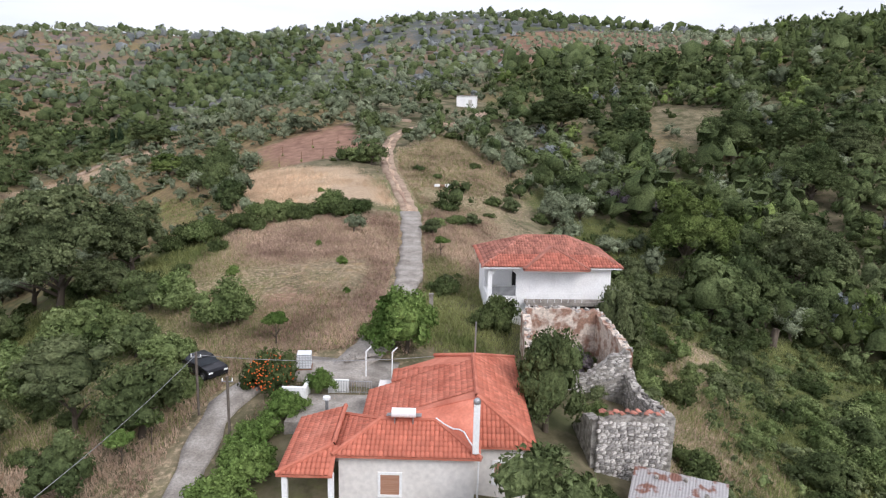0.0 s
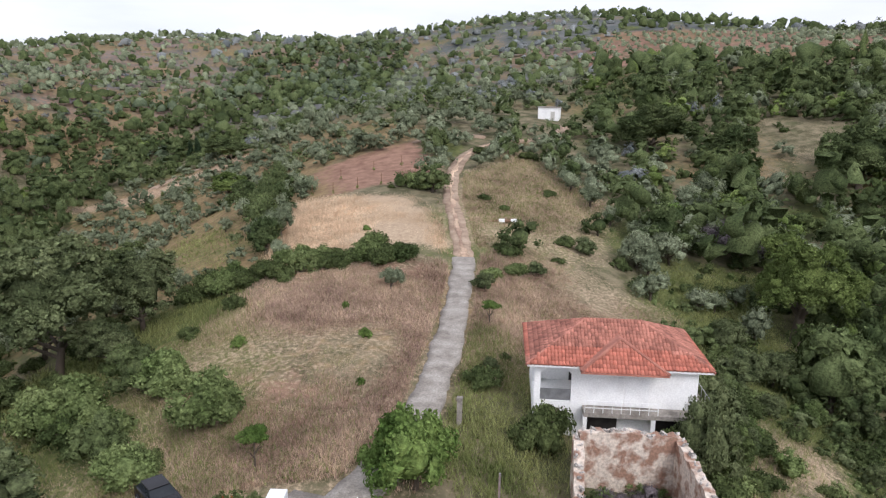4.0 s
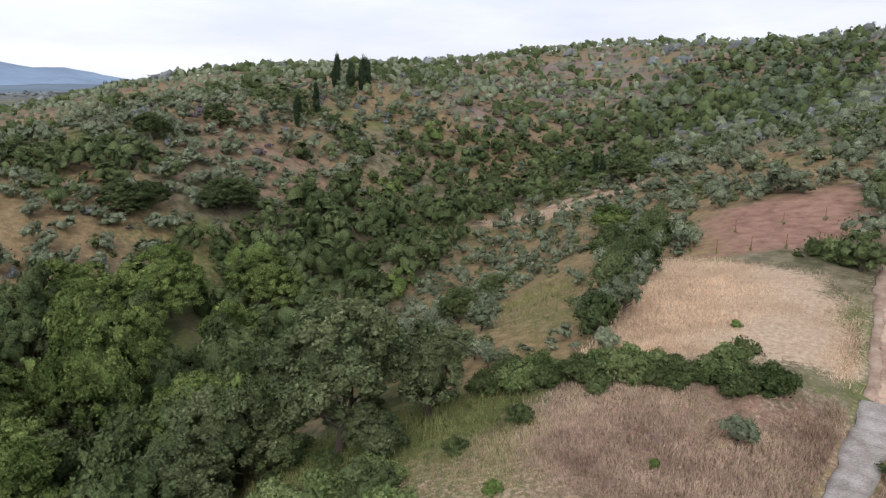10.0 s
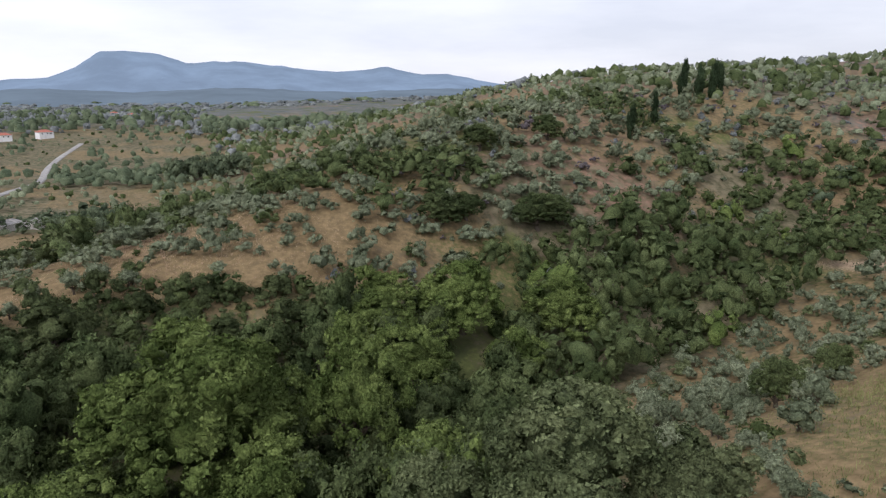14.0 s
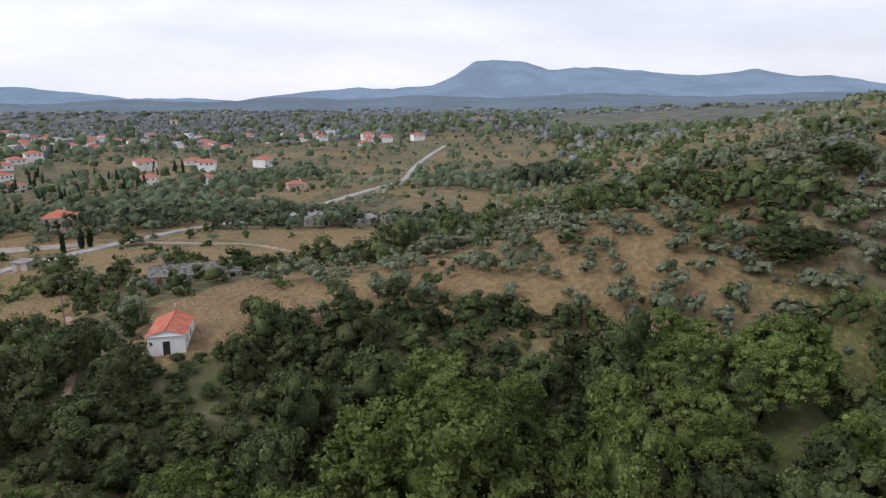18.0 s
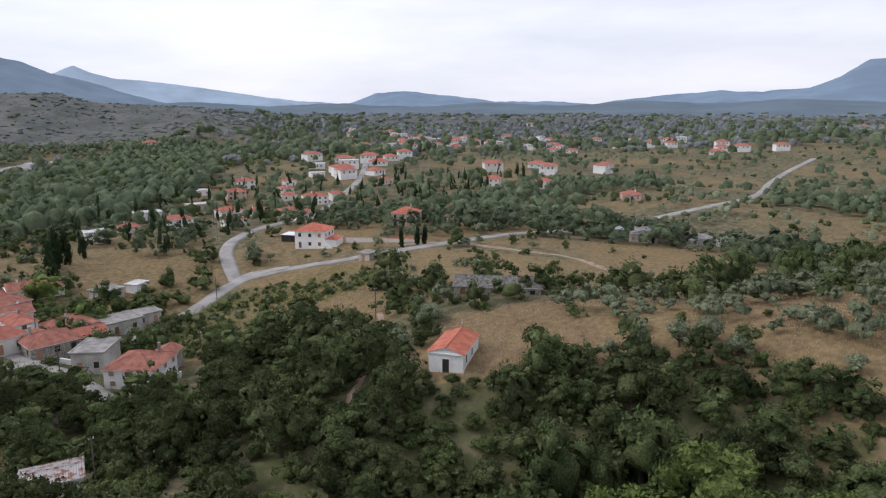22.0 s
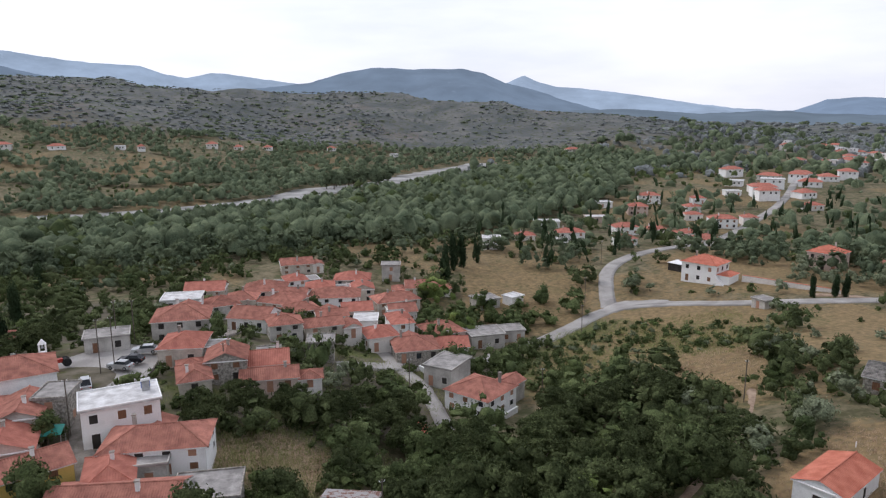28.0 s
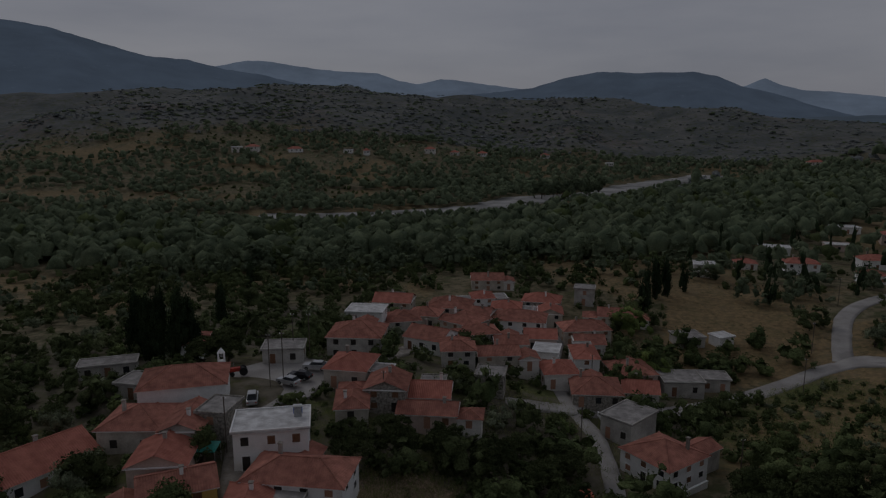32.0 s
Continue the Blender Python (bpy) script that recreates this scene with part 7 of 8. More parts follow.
v, f = tube([(0, 0, -0.5), (0.1, 0, 1.0), (0.35, 0.1, 2.4)], (0.6, 0.5, 0.42), 9)
me = raw_mesh("trunk", v, f, 4)
me.materials.append(BARK)
new("trunk", me).parent = stump

# ---- trees one could point at ----
for x, y, s, h in ((-41, -50, 3.2, 0.9), (-47, -52, 3.5, 0.9), (-54, -53.5, 3.4, 0.85), (-61, -51, 3.6, 0.9), (-67, -49, 3.8, 0.85), (-72, -54, 3.2, 0.9), (-66, -58, 2.8, 0.85), (-70, -43, 3.6, 0.9), (-97, -46, 5.0, 0.85), (-104, -42, 5.2, 0.8), (-110, -37, 4.6, 0.8), (-92, -39, 4.8, 0.8),
                   (-86, -31, 4.8, 0.85), (-77, -36, 4.8, 0.85), (-97, -24, 3.8, 0.8), (-107, -17, 3.2, 0.8), (-11, -83, 3.4, 0.8), (-15, -85, 3.8, 0.85)):
    tree("holm", x, y, s, h, stem=0.4, simple=2, label="large dark green evergreen oak below the village")
    KEEP_CLEAR.append((x, y, s * 0.8))
for x, y, s, h, st in ((-24.7, 43.6, 2.9, 0.75, 2.2), (-31.5, 43, 2.6, 0.75, 1.8), (-29.5, 49.5, 2.4, 0.8, 1.4)):
    tree("pale", x, y, s, h, stem=st, label="spreading almond-like tree with bent dark trunk")
for x, y, s, st in ((-19.1, 38.4, 0.85, 1.2), (-17.9, 40.0, 0.7, 1.2), (-12.6, 50.8, 1.0, 1.5), (-0.2, 75.6, 0.85, 1.5)):
    tree("bright", x, y, s, 0.75, stem=st, label="pollarded round-headed bright green mulberry")
for x, y, s in ((-17.8, 55.6, 2.4), (-23.6, 60.6, 2.3), (-20.8, 50.2, 1.9), (-32.5, 60, 3.0), (-26.5, 55.5, 2.2), (-33, 52, 2.6), (-37, 56, 2.5), (-29.5, 65, 1.8)):
    tree("fig", x, y, s, 0.95)
tree("bright", -2.6, 50.0, 2.5, 1.2, label="tall bright green mulberry by the lane")
tree("bright", -4.2, 51.2, 1.6, 1.1, label="bright green young mulberry by the lane")
tree("oak", 6.9, 41.8, 2.0, 1.75, label="dense dark walnut tree beside the ruin")
tree("oak", 7.2, 45.0, 1.7, 1.5, label="dense dark walnut tree beside the ruin")
for kind, x, y, s, h in (("fig", 12.6, 57.2, 1.5, 1.9), ("pale", 14.4, 57.6, 1.6, 2.0), ("pale", 16.0, 59.4, 1.8, 1.9), ("shrub", 16.6, 62.4, 1.8, 1.7), ("pale", 17.0, 65.4, 1.8, 1.6), ("pale", 15.4, 68.6, 1.5, 1.2)):
    tree(kind, x, y, s, h, label="feathery grey-green shrub against the white house")
for x, y, s in ((-97.5, 4.5, 1.1), (-95.5, 7, 1.2), (-94, 3.2, 1.3), (-96.5, 0.2, 1.2), (-92.5, 7, 1.3), (-98.5, 7.4, 1.0), (-93.5, -0.5, 1.4), (-95, -4, 1.5), (-91, 3.5, 1.5), (-98.5, -5.5, 1.2), (-99.5, 9.5, 1.2)):
    tree("holm", x, y, s, 0.8, simple=1, label="low dark evergreen bush below the chapel")
tree("shrub", 5.0, 57.2, 1.7, 1.7, label="dark laurel bush before the white house")
tree("shrub", 3.8, 56.6, 1.3, 1.4, label="dark laurel bush before the white house")
for x, y, s in ((-10.8, 38.4, 1.5), (-10.6, 35.4, 1.7), (-11.4, 32.6, 1.8), (-9.6, 40.8, 1.4)):
    tree("bright", x, y, s, 0.85, label="dense green oleander shrub against the house")
for x, y, s in ((8.9, 51.6, 1.2), (11.0, 52.4, 1.4), (10.2, 50.4, 1.0), (12.2, 51.0, 0.9)):
    tree("grey", x, y, s, 0.8, label="dry brown brushwood heaped inside the ruin")
tree("fig", -18.2, 45.2, 1.5, 0.9, label="low green fig bush beside the parked car")
trumpet = tree("shrub", -11.6, 44.6, 1.7, 1.4, label="green climber covered in orange trumpet flowers")
rf = np.random.default_rng(5)
d = rf.normal(size=(240, 3))
d /= np.linalg.norm(d, axis=1)[:, None]
d[:, 2] = abs(d[:, 2])
pieces = [(BALLS[1][0] * 0.055 + (q * (1.65, 1.65, 1.9) * rf.uniform(0.8, 1.05) + (0, 0, 0.5)), BALLS[1][1]) for q in d]
v, f = joined(pieces)
me = raw_mesh("flowers", v, f, 3)
me.materials.append(PURPLE)
new("flowers", me).parent = trumpet
tree("bright", -7.9, 43.6, 0.95, 1.1, label="bright green grape vine over the yard wall")
for x, y, s in ((-10.1, 68.2, 0.55), (-20.7, 66.9, 0.6), (-17.5, 98.5, 0.5), (-13.5, 74.5, 0.35), (-8.5, 60.5, 0.35)):
    tree("bright", x, y, s, 1.3, label="small green sapling in the dry grass")
for k in range(13):
    f_ = k / 12
    tree(("shrub", "shrub", "fig", "shrub")[(k * 3) % 4], -32 + 21 * f_, 80.0 + 9 * f_ + 1.2 * math.sin(k * 2.1), 1.75 + 0.35 * math.sin(k * 1.3), 0.95, label="dark evergreen hedge bush between the fields")
    if k % 2:
        tree("fig" if k % 4 == 1 else "shrub", -30 + 20 * f_, 82.5 + 8.6 * f_, 1.5, 0.9, label="dark evergreen hedge bush between the fields")
for k in range(11):
    tree("shrub", -124 + 5.4 * k, -88.5 + 1.3 * k + 1.5 * math.sin(k * 2.3), 1.3 + 0.3 * math.sin(k), 0.9, simple=1, label="dark low bush on the roadside bank")
for x, y, s in ((-92, 12, 1.5), (-88.5, 9.5, 1.6), (-86, 12, 1.8), (-89.5, 15.5, 1.7), (-93.5, 15.5, 1.5), (-90, 3, 1.5), (-87.5, 5.5, 1.7), (-95.5, 12.5, 1.1), (-84.5, 8, 1.8), (-97.5, 14.5, 1.2), (-91.5, 7.5, 1.2)):
    tree("shrub", x, y, s, 0.95, simple=1, label="dark evergreen bush below the chapel")
for k in range(12):
    tree("wood", -128 - 4.2 * k, -432 - 1.4 * k + 7 * math.sin(k * 2.4), 4.4 + 0.8 * math.sin(k * 1.9), 1.2, simple=1, label="dark tree on the gravel bank of the river")
for k in range(15):
    tree("wood", -402 + 7 * math.sin(k * 2.1), 34 + 2.8 * k, 4.2 + 0.8 * math.sin(k * 1.7), 1.35, simple=1, label="tall dark tree in the grove on the plain")
for x, y, s in ((-10.4, 80.0, 1.25), (-25.4, 88.6, 1.3), (16.8, 106, 2.3), (19.2, 115, 2.5), (-30, 96, 2.0), (12, 128, 1.9), (14.5, 120, 1.8), (9, 134, 1.8)):
    tree("olive", x, y, s, 1.0)
for x, y, s in ((-33.5, 103, 2.1), (-35, 107.5, 2.2), (-37, 112, 2.3), (-35.5, 116, 1.9), (-28.5, 92.5, 1.9), (-16, 148, 2.3), (-41, 130, 2.4), (-44, 136, 2.4)):
    tree("oak", x, y, s, 1.2, label="dark rounded kermes oak at the field edge")
for x, y, s in ((-15.2, 124.5, 2.2), (-13.2, 122.8, 1.5), (-8, 153, 1.5), (-2, 154.4, 1.7), (1.5, 152, 1.8), (-1.4, 84.2, 1.3), (-1.0, 88.5, 1.1), (1.6, 91.5, 1.3), (3.8, 93, 1.2), (-4.5, 121, 1.0), (-1.2, 117, 0.8),
                (7.5, 107, 1.6), (10, 105.5, 1.6), (4.5, 78, 0.8), (7.8, 75.2, 1.1), (9.6, 74.5, 1.2), (12, 73.8, 1.1), (5.5, 129.5, 1.2), (0.5, 66.5, 0.7), (1.5, 69, 0.6), (17.6, 60, 1.5), (18.2, 64, 1.6), (17.4, 56, 1.4), (16.4, 53, 1.3), (15.6, 49.5, 1.2), (15.2, 46, 1.0),
                (21.5, 70, 1.6), (24.5, 50, 1.2), (26, 60, 1.4), (10.2, 55.2, 1.1), (11.8, 54.5, 0.9), (11, 45.5, 0.9), (11.5, 48, 0.9), (12.5, 42.8, 0.8), (6.5, 37.5, 1.3), (7.6, 35.5, 1.3), (9.5, 36.2, 1.0), (18.5, 36, 1.3), (20.5, 38.5, 1.4)):
    tree(("fig", "shrub", "pale")[int(x * 7 + y * 3) % 3], x, y, s, 0.8)
for x, y, s in ((32.3, 115.8, 3.6), (36, 118, 2.8), (29.5, 119.5, 2.4)):
    tree("grey", x, y, s, 1.1)
for x, y, s, h, st in ((-40.1, 69.9, 6.4, 0.9, 3.2), (-34.5, 75.5, 4.2, 0.9, 1.4), (-47.5, 63.5, 5.0, 0.95, 2.0), (-33.5, 68.5, 2.6, 0.9, 0.6), (-44, 57.5, 4.4, 0.95, 1.0), (-47, 77, 4.6, 0.9, 1.5)):
    tree("pale", x, y, s, h, label="large pale-leaved oak above the ravine", stem=st, simple=2)
for x, y, s, h, st in ((-75.5, 45.3, 11.2, 0.92, 4.2), (-75.1, 62.9, 6.2, 1.4, 4.0), (-64, 52, 6.0, 0.95, 3.0), (-88, 52, 7.0, 0.9, 2.0), (-113, 75, 5.6, 0.8, 0.4), (-108, 84, 5.6, 0.85, 0.6), (-103, 72, 5.6, 0.95, 1.0), (-92, 74, 5.8, 1.0, 2.0),
                       (-66, 34, 6.6, 0.85, 2.0), (-70, 20, 5.6, 0.8, 0.6), (-62, 8, 5.2, 0.75, 0.2), (-99, 94, 5.0, 0.9, 0.5), (-58, 66, 5.0, 1.0, 2.0)):
    tree("plane", x, y, s, h, label="huge rounded bright green plane tree in the ravine", stem=st, simple=2)
for kind, x, y, s, h, st in (("plane", 34.5, 97.4, 6.2, 0.95, 1.5), ("pale", 51.6, 97, 6.6, 0.95, 1.5), ("pale", 43.7, 93.5, 2.4, 1.0, 0.6), ("oak", 60.9, 149, 6.4, 0.8, 1.0), ("oak", 73.4, 149, 6.0, 0.85, 1.0), ("oak", 67.6, 129, 5.6, 0.9, 1.0), ("pale", 80, 140, 5.0, 0.9, 1.0),
                             ("oak", 26.8, 168, 8.2, 0.6, 1.0), ("oak", 42.7, 164, 5.0, 0.8, 0.5), ("oak", -139, 95, 5.6, 0.6, 0.2), ("oak", -140, 101, 4.4, 0.7, 0.2), ("oak", -138, 117, 5.6, 0.75, 0.2), ("oak", -140, 123, 4.0, 0.8, 0.2), ("oak", -165, 114, 4.2, 0.8, 0.2), ("oak", -171, 136, 4.4, 0.8, 0.2),
                             ("plane", -111, 89, 7.2, 0.85, 1.0), ("plane", -109, 108, 7.0, 0.85, 1.0), ("oak", -59.8, 108.4, 2.8, 1.1, 0.2), ("oak", -66, 123.7, 2.6, 1.0, 0.2), ("oak", -44, 123, 3.2, 1.0, 0.2), ("plane", -60, 152, 4.4, 0.6, 0.2), ("oak", -83.6, 203, 6.6, 0.5, 0.2)):
    tree(kind, x, y, s, h, stem=st, simple=2 if kind != "grey" else 0, label={"plane": "broad mid-green tree in the gully", "pale": "tall oak with yellowish leaf tips", "oak": "broad dark evergreen oak on the slope"}[kind])
    KEEP_CLEAR.append((x, y, s * 0.75))
for x, y, s in ((28, 46, 2.0), (31, 50, 2.2), (33, 55, 1.9), (36.5, 52, 2.4), (38, 57, 2.4), (35, 62, 1.7), (40.5, 63, 2.2), (26.5, 42.5, 1.8), (43, 58, 2.4), (29.5, 41, 2.1), (45, 67, 2.4), (40, 71, 2.0), (27, 66, 1.1), (33, 75, 2.0), (37, 80, 2.4), (30, 79, 1.6)):
    tree(("shrub", "fig", "oak")[int(x + y) % 3], x, y, s, 0.85, label="rounded green bush on the overgrown slope")
for x, y, s in ((-161, -119, 2.6), (-163.5, -122, 2.2), (-166, -117, 1.3)):
    tree("olive", x, y, s, 1.1, stem=0.4, simple=1, label="grey-green tree at the road junction")
for x, y, s, h in ((16.4, 57.6, 1.7, 1.1), (18.4, 61, 1.8, 1.0), (19.3, 66, 1.8, 1.0), (20.6, 62.4, 1.6, 0.8), (19.4, 71, 2.0, 1.0), (22.4, 75, 2.0, 0.9), (24, 81.5, 2.2, 0.9), (24.4, 89, 2.2, 0.9), (28, 84, 2.4, 0.9), (22.6, 69, 1.5, 0.8), (25.6, 77, 1.6, 0.8)):
    tree(("pale", "shrub", "pine")[int(x * 3 + y) % 3], x, y, s, h, label="feathery green shrub on the slope below the house")
for x, y, s in ((-106, -84.5, 2.2), (-110.5, -87, 2.4), (-115, -90, 2.0), (-119.5, -93, 1.6), (-103, -79, 2.4)):
    tree("oak", x, y, s, 1.0, simple=1, label="rounded green tree beside the village road")
tree("pine", 31.3, 85.5, 2.6, 1.3, label="dark conical conifer on the slope")
tree("bright", 24, 127.2, 2.6, 0.9, label="low bright yellow-green tree on the slope")
for x, y, s in ((17.2, 107, 2.6), (20.5, 111, 2.2), (32.7, 140, 3.0), (29, 136, 2.6)):
    tree("olive", x, y, s, 1.0)
for x, y, s in ((90, 200, 3.0), (97, 198, 3.2), (84, 203, 2.8)):
    tree("pine", x, y, s, 1.15)
for x, y, s in ((4, -92, 3.0), (0.9, -89, 2.8), (-1.7, -88, 3.0), (-5.5, -87, 3.0), (-7.5, -88, 2.6), (-2, -127, 2.2), (1, -169, 2.3), (-122, -165, 2.6), (-126, -167, 2.4), (-119, -163, 2.3), (-94, -233, 2), (-275, -334, 2.4), (-270, -314, 2.4), (-115, -153, 2.6),
                (-195, -87, 1.4), (-201, -85, 1.4), (-203, -83.5, 1.4), (-328, -153, 2.4), (-133, -171, 2), (-138, 136, 1.2), (-183, 170.6, 1.8), (-178, 166, 1.6), (-221, 217, 2.8), (-218, 222, 2.6), (-220, 230, 2.8), (-216, 226, 2.4), (-224, 236, 2.4), (-191, 184, 2.2), (-101, 219, 1.8), (-104, 220, 1.6)):
    tree("cypress", x, y, s, 1.0, simple=int(y < -150))


# ---- wild growth over the land ----
def lattice(x0, x1, y0, y1, step):
    x, y = np.meshgrid(np.arange(x0, x1, step), np.arange(y0, y1, step), indexing="ij")
    return x.ravel() + rng.uniform(-0.48, 0.48, x.size) * step, y.ravel() + rng.uniform(-0.48, 0.48, x.size) * step


DELL = [(-34, 42), (-30, 8), (-46, -16), (-62, -50), (-78, -44), (-96, -60), (-112, -40), (-118, -22), (-98, -14), (-90, 4), (-106, 14), (-122, 16), (-119, 48), (-118, 60), (-110, 74), (-60, 70)]
THICKET_EDGE = [(-96, -16), (-112, -24), (-142, -34), (-146, -50), (-134, -58), (-112, -62), (-98, -60), (-90, -34)]
EAST_GULLY = [(24, 84), (70, 66), (120, 110), (110, 200), (60, 230), (30, 180), (20, 120)]
VILLAGE_TREES = [(-38, -20), (-46, -14), (-62, -50), (-74, -62), (-60, -56), (-50, -57), (-44, -54), (-42, -32)]
GARDEN_EDGE = [(-36, -40), (-44, -33), (-58, -30), (-64, -42), (-56, -50), (-44, -49)]
RIVER_MEADOW = [(30, -104), (-6, -152), (-62, -192), (-110, -172), (-146, -200), (-140, -330), (40, -330), (70, -150)]
EAST_WOOD = [(40, 84), (74, 70), (140, 110), (270, 200), (250, 420), (152, 420), (132, 258), (84, 246), (40, 290), (30, 215), (50, 196), (26, 130)]
RAVINE_UP = [(-114, 127), (-149, 174), (-170, 247), (-166, 288), (-153, 344), (-188, 472), (-166, 531), (-83, 490), (-70, 333), (-118, 313), (-114, 245), (-112, 208), (-119, 182), (-113, 150)]
WEST_HILL = [(-122, 98), (-118, 64), (-185, 64), (-205, 133), (-222, 209), (-300, 360), (-200, 400), (-160, 340), (-172, 250), (-152, 178), (-117, 129)]
THICKET = [(-100, -62), (-118, -86), (-150, -100), (-168, -82), (-150, -40), (-130, -24), (-114, -34)]


def growth(x, y, step):
    """For each place: the kind of plant that stands there ('' for none) and its size."""
    deep = hollow(x, y)
    chance, pick = rng.random(len(x)), rng.random(len(x))
    clump = wobble(x, y, 22, 21) * 0.6 + wobble(x, y, 8, 22) * 0.4
    kind = np.full(len(x), "", dtype=object)
    size = np.full(len(x), 2.0)
    away = np.hypot(x + 60, y - 20)
    river = beside(x, y, RIVER)

    def put(where, odds, what, lo, hi):
        ok = where & (kind == "") & (chance < odds)
        kind[ok] = what
        size[ok] = rng.uniform(lo, hi, ok.sum())

    big = min(step / 6.0, 1.6) if step > 8 else 1.0
    wood = deep > 2.0
    across = y < np.interp(x, *zip(*sorted(RIVER)))
    hill = beyond(x, y) > rng.uniform(0.25, 0.75, len(x))
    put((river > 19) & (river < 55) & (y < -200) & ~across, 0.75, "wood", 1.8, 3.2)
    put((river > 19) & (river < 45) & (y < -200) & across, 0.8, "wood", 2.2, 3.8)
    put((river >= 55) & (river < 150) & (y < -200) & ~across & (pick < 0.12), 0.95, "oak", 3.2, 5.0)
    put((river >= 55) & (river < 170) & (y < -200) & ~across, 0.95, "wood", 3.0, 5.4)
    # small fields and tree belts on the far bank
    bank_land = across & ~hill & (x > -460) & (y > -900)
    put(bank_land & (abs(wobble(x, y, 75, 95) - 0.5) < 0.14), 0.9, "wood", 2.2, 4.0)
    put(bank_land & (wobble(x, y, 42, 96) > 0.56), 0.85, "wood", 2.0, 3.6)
    put(bank_land & (wobble(x, y, 34, 97) > 0.5), 0.8, "olive", 2.0, 3.0)
    put(bank_land, 0.28, "shrub", 1.4, 2.6)
    kind[bank_land & (kind == "")] = "none"
    meadow = within(x, y, EAST_SLOPE, 1) > 0.5
    put(meadow & (pick < 0.35) & (clump > 0.4), 0.5, "fig", 0.6, 1.3)
    put(meadow & (pick < 0.5) & (clump > 0.4), 0.5, "pale", 0.7, 1.4)
    put(meadow & (clump > 0.5), 0.6, "shrub", 0.8, 1.8)
    kind[meadow & (kind == "")] = "none"
    low_east = within(x, y, EAST_LOW, 1) > 0.5
    put(low_east & (pick < 0.3) & (y > 90), 0.6, "olive", 1.2, 1.9)
    put(low_east & (pick < 0.6), 0.5, "shrub", 0.7, 1.4)
    put(low_east, 0.4, "fig", 0.6, 1.1)
    kind[low_east & (kind == "")] = "none"
    bald = within(x, y, EAST_TAN, 6) > rng.uniform(0.3, 0.9, len(x))
    put(bald & (pick < 0.5), 0.32, "shrub", 0.8, 1.9)
    put(bald, 0.2, "olive", 1.0, 2.0)
    kind[bald & (kind == "")] = "none"
    east = (x > 17) & (y > 40) & (y < 330) & (x < 260) & (within(x, y, ORCHARD, 1) < 0.5)
    put(east & (x < 44) & (y > 84) & (y < 175) & (pick < 0.5), 0.9, "olive", 1.4, 2.4)
    put(east & (x > 90) & (y > 170) & (pick < 0.7), 0.95, "pine", 2.2, 3.4)
    put(east & (pick < 0.2) & (y > 130), 0.85, "pine", 2.0, 3.2)
    put(east & (y < 120) & (pick < 0.3), 0.8, "pale", 1.6, 3.4)
    put(east & (pick > 0.9), 0.8, "plane", 2.0, 3.6)
    put(east & (pick > 0.84) & (clump > 0.4), 0.8, "maquis", 2.0, 3.4)
    put(east & (pick > 0.78) & (clump < 0.4), 0.8, "olive", 1.8, 3.0)
    put(east & (clump > 0.27) & (y > 66), 0.9, "oak", 2.2, 4.2)
    put(east & (pick < 0.75), 0.85, "shrub", 1.4, 2.6)
    kind[within(x, y, ORCHARD, 1) > 0.5] = "none"
    gully = wobble(x, y, 150, 41) * 0.5 + wobble(x, y, 60, 43) * 0.5
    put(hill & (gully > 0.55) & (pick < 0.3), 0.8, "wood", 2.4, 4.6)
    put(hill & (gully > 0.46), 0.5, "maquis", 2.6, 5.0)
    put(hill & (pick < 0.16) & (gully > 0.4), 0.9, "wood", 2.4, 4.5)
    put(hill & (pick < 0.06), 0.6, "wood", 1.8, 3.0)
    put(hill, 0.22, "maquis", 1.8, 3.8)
    kind[hill & (kind == "")] = "none"
    bank = within(x, y, BANK_SLOPE, 1) > 0.5
    put(bank & (pick < 0.82), 0.92, "olive", 1.0 + 0.8 * (step > 5), 2.0 + 0.8 * (step > 5))
    put(bank & (clump > 0.5), 0.5, "shrub", 0.9, 1.9)
    kind[bank & (kind == "")] = "none"
    kind[(within(x, y, GREEN_BANK, 1) > 0.5) & (chance > 0.16)] = "none"
    low = within(x, y, LOW_SCRUB, 1) > 0.5
    put(low & (clump > 0.3), 0.8, "shrub", 0.8, 1.5)
    kind[low & (kind == "")] = "none"
    glade = within(x, y, CHAPEL_GLADE, 1) > 0.5
    put(glade & (pick < 0.82), 0.8 if step < 5 else 0.95, "olive", 1.3, 2.5)
    put(glade & (pick > 0.94), 0.9, "oak", 1.4, 2.4)
    put(glade & (pick > 0.85), 0.7, "shrub", 0.7, 1.4)
    kind[glade & (kind == "")] = "none"
    brow = (x < -108) & (x > -124) & (y > 8) & (y < 66)
    put(brow & (pick < 0.45), 0.95, "holm", 1.4, 2.3)
    put(brow, 0.9, "shrub", 0.9, 1.8)
    kind[brow & (kind == "")] = "none"
    graze = (within(x, y, PASTURE, 1) > 0.5) | (within(x, y, NORTH_PASTURE, 1) > 0.5)
    put(graze & (clump > 0.62), 0.7, "shrub", 0.9, 1.9)
    put(graze & (pick < 0.1), 0.6, "olive", 1.2, 2.0)
    kind[graze & (kind == "")] = "none"
    ravine = wood & (away < 170) & (y > 18)
    put(ravine & (pick < 0.02), 0.95, "plane", 2.8, 4.6)
    put(ravine & (pick < 0.55), 0.95, "oak", 1.8, 4.4)
    put(ravine & (pick < 0.88), 0.95, "shrub", 1.3, 3.2)
    kind[ravine & (kind == "")] = "none"
    put(wood & (pick < 0.015) & (away < 500), 0.95, "plane", 2.8, 4.8)
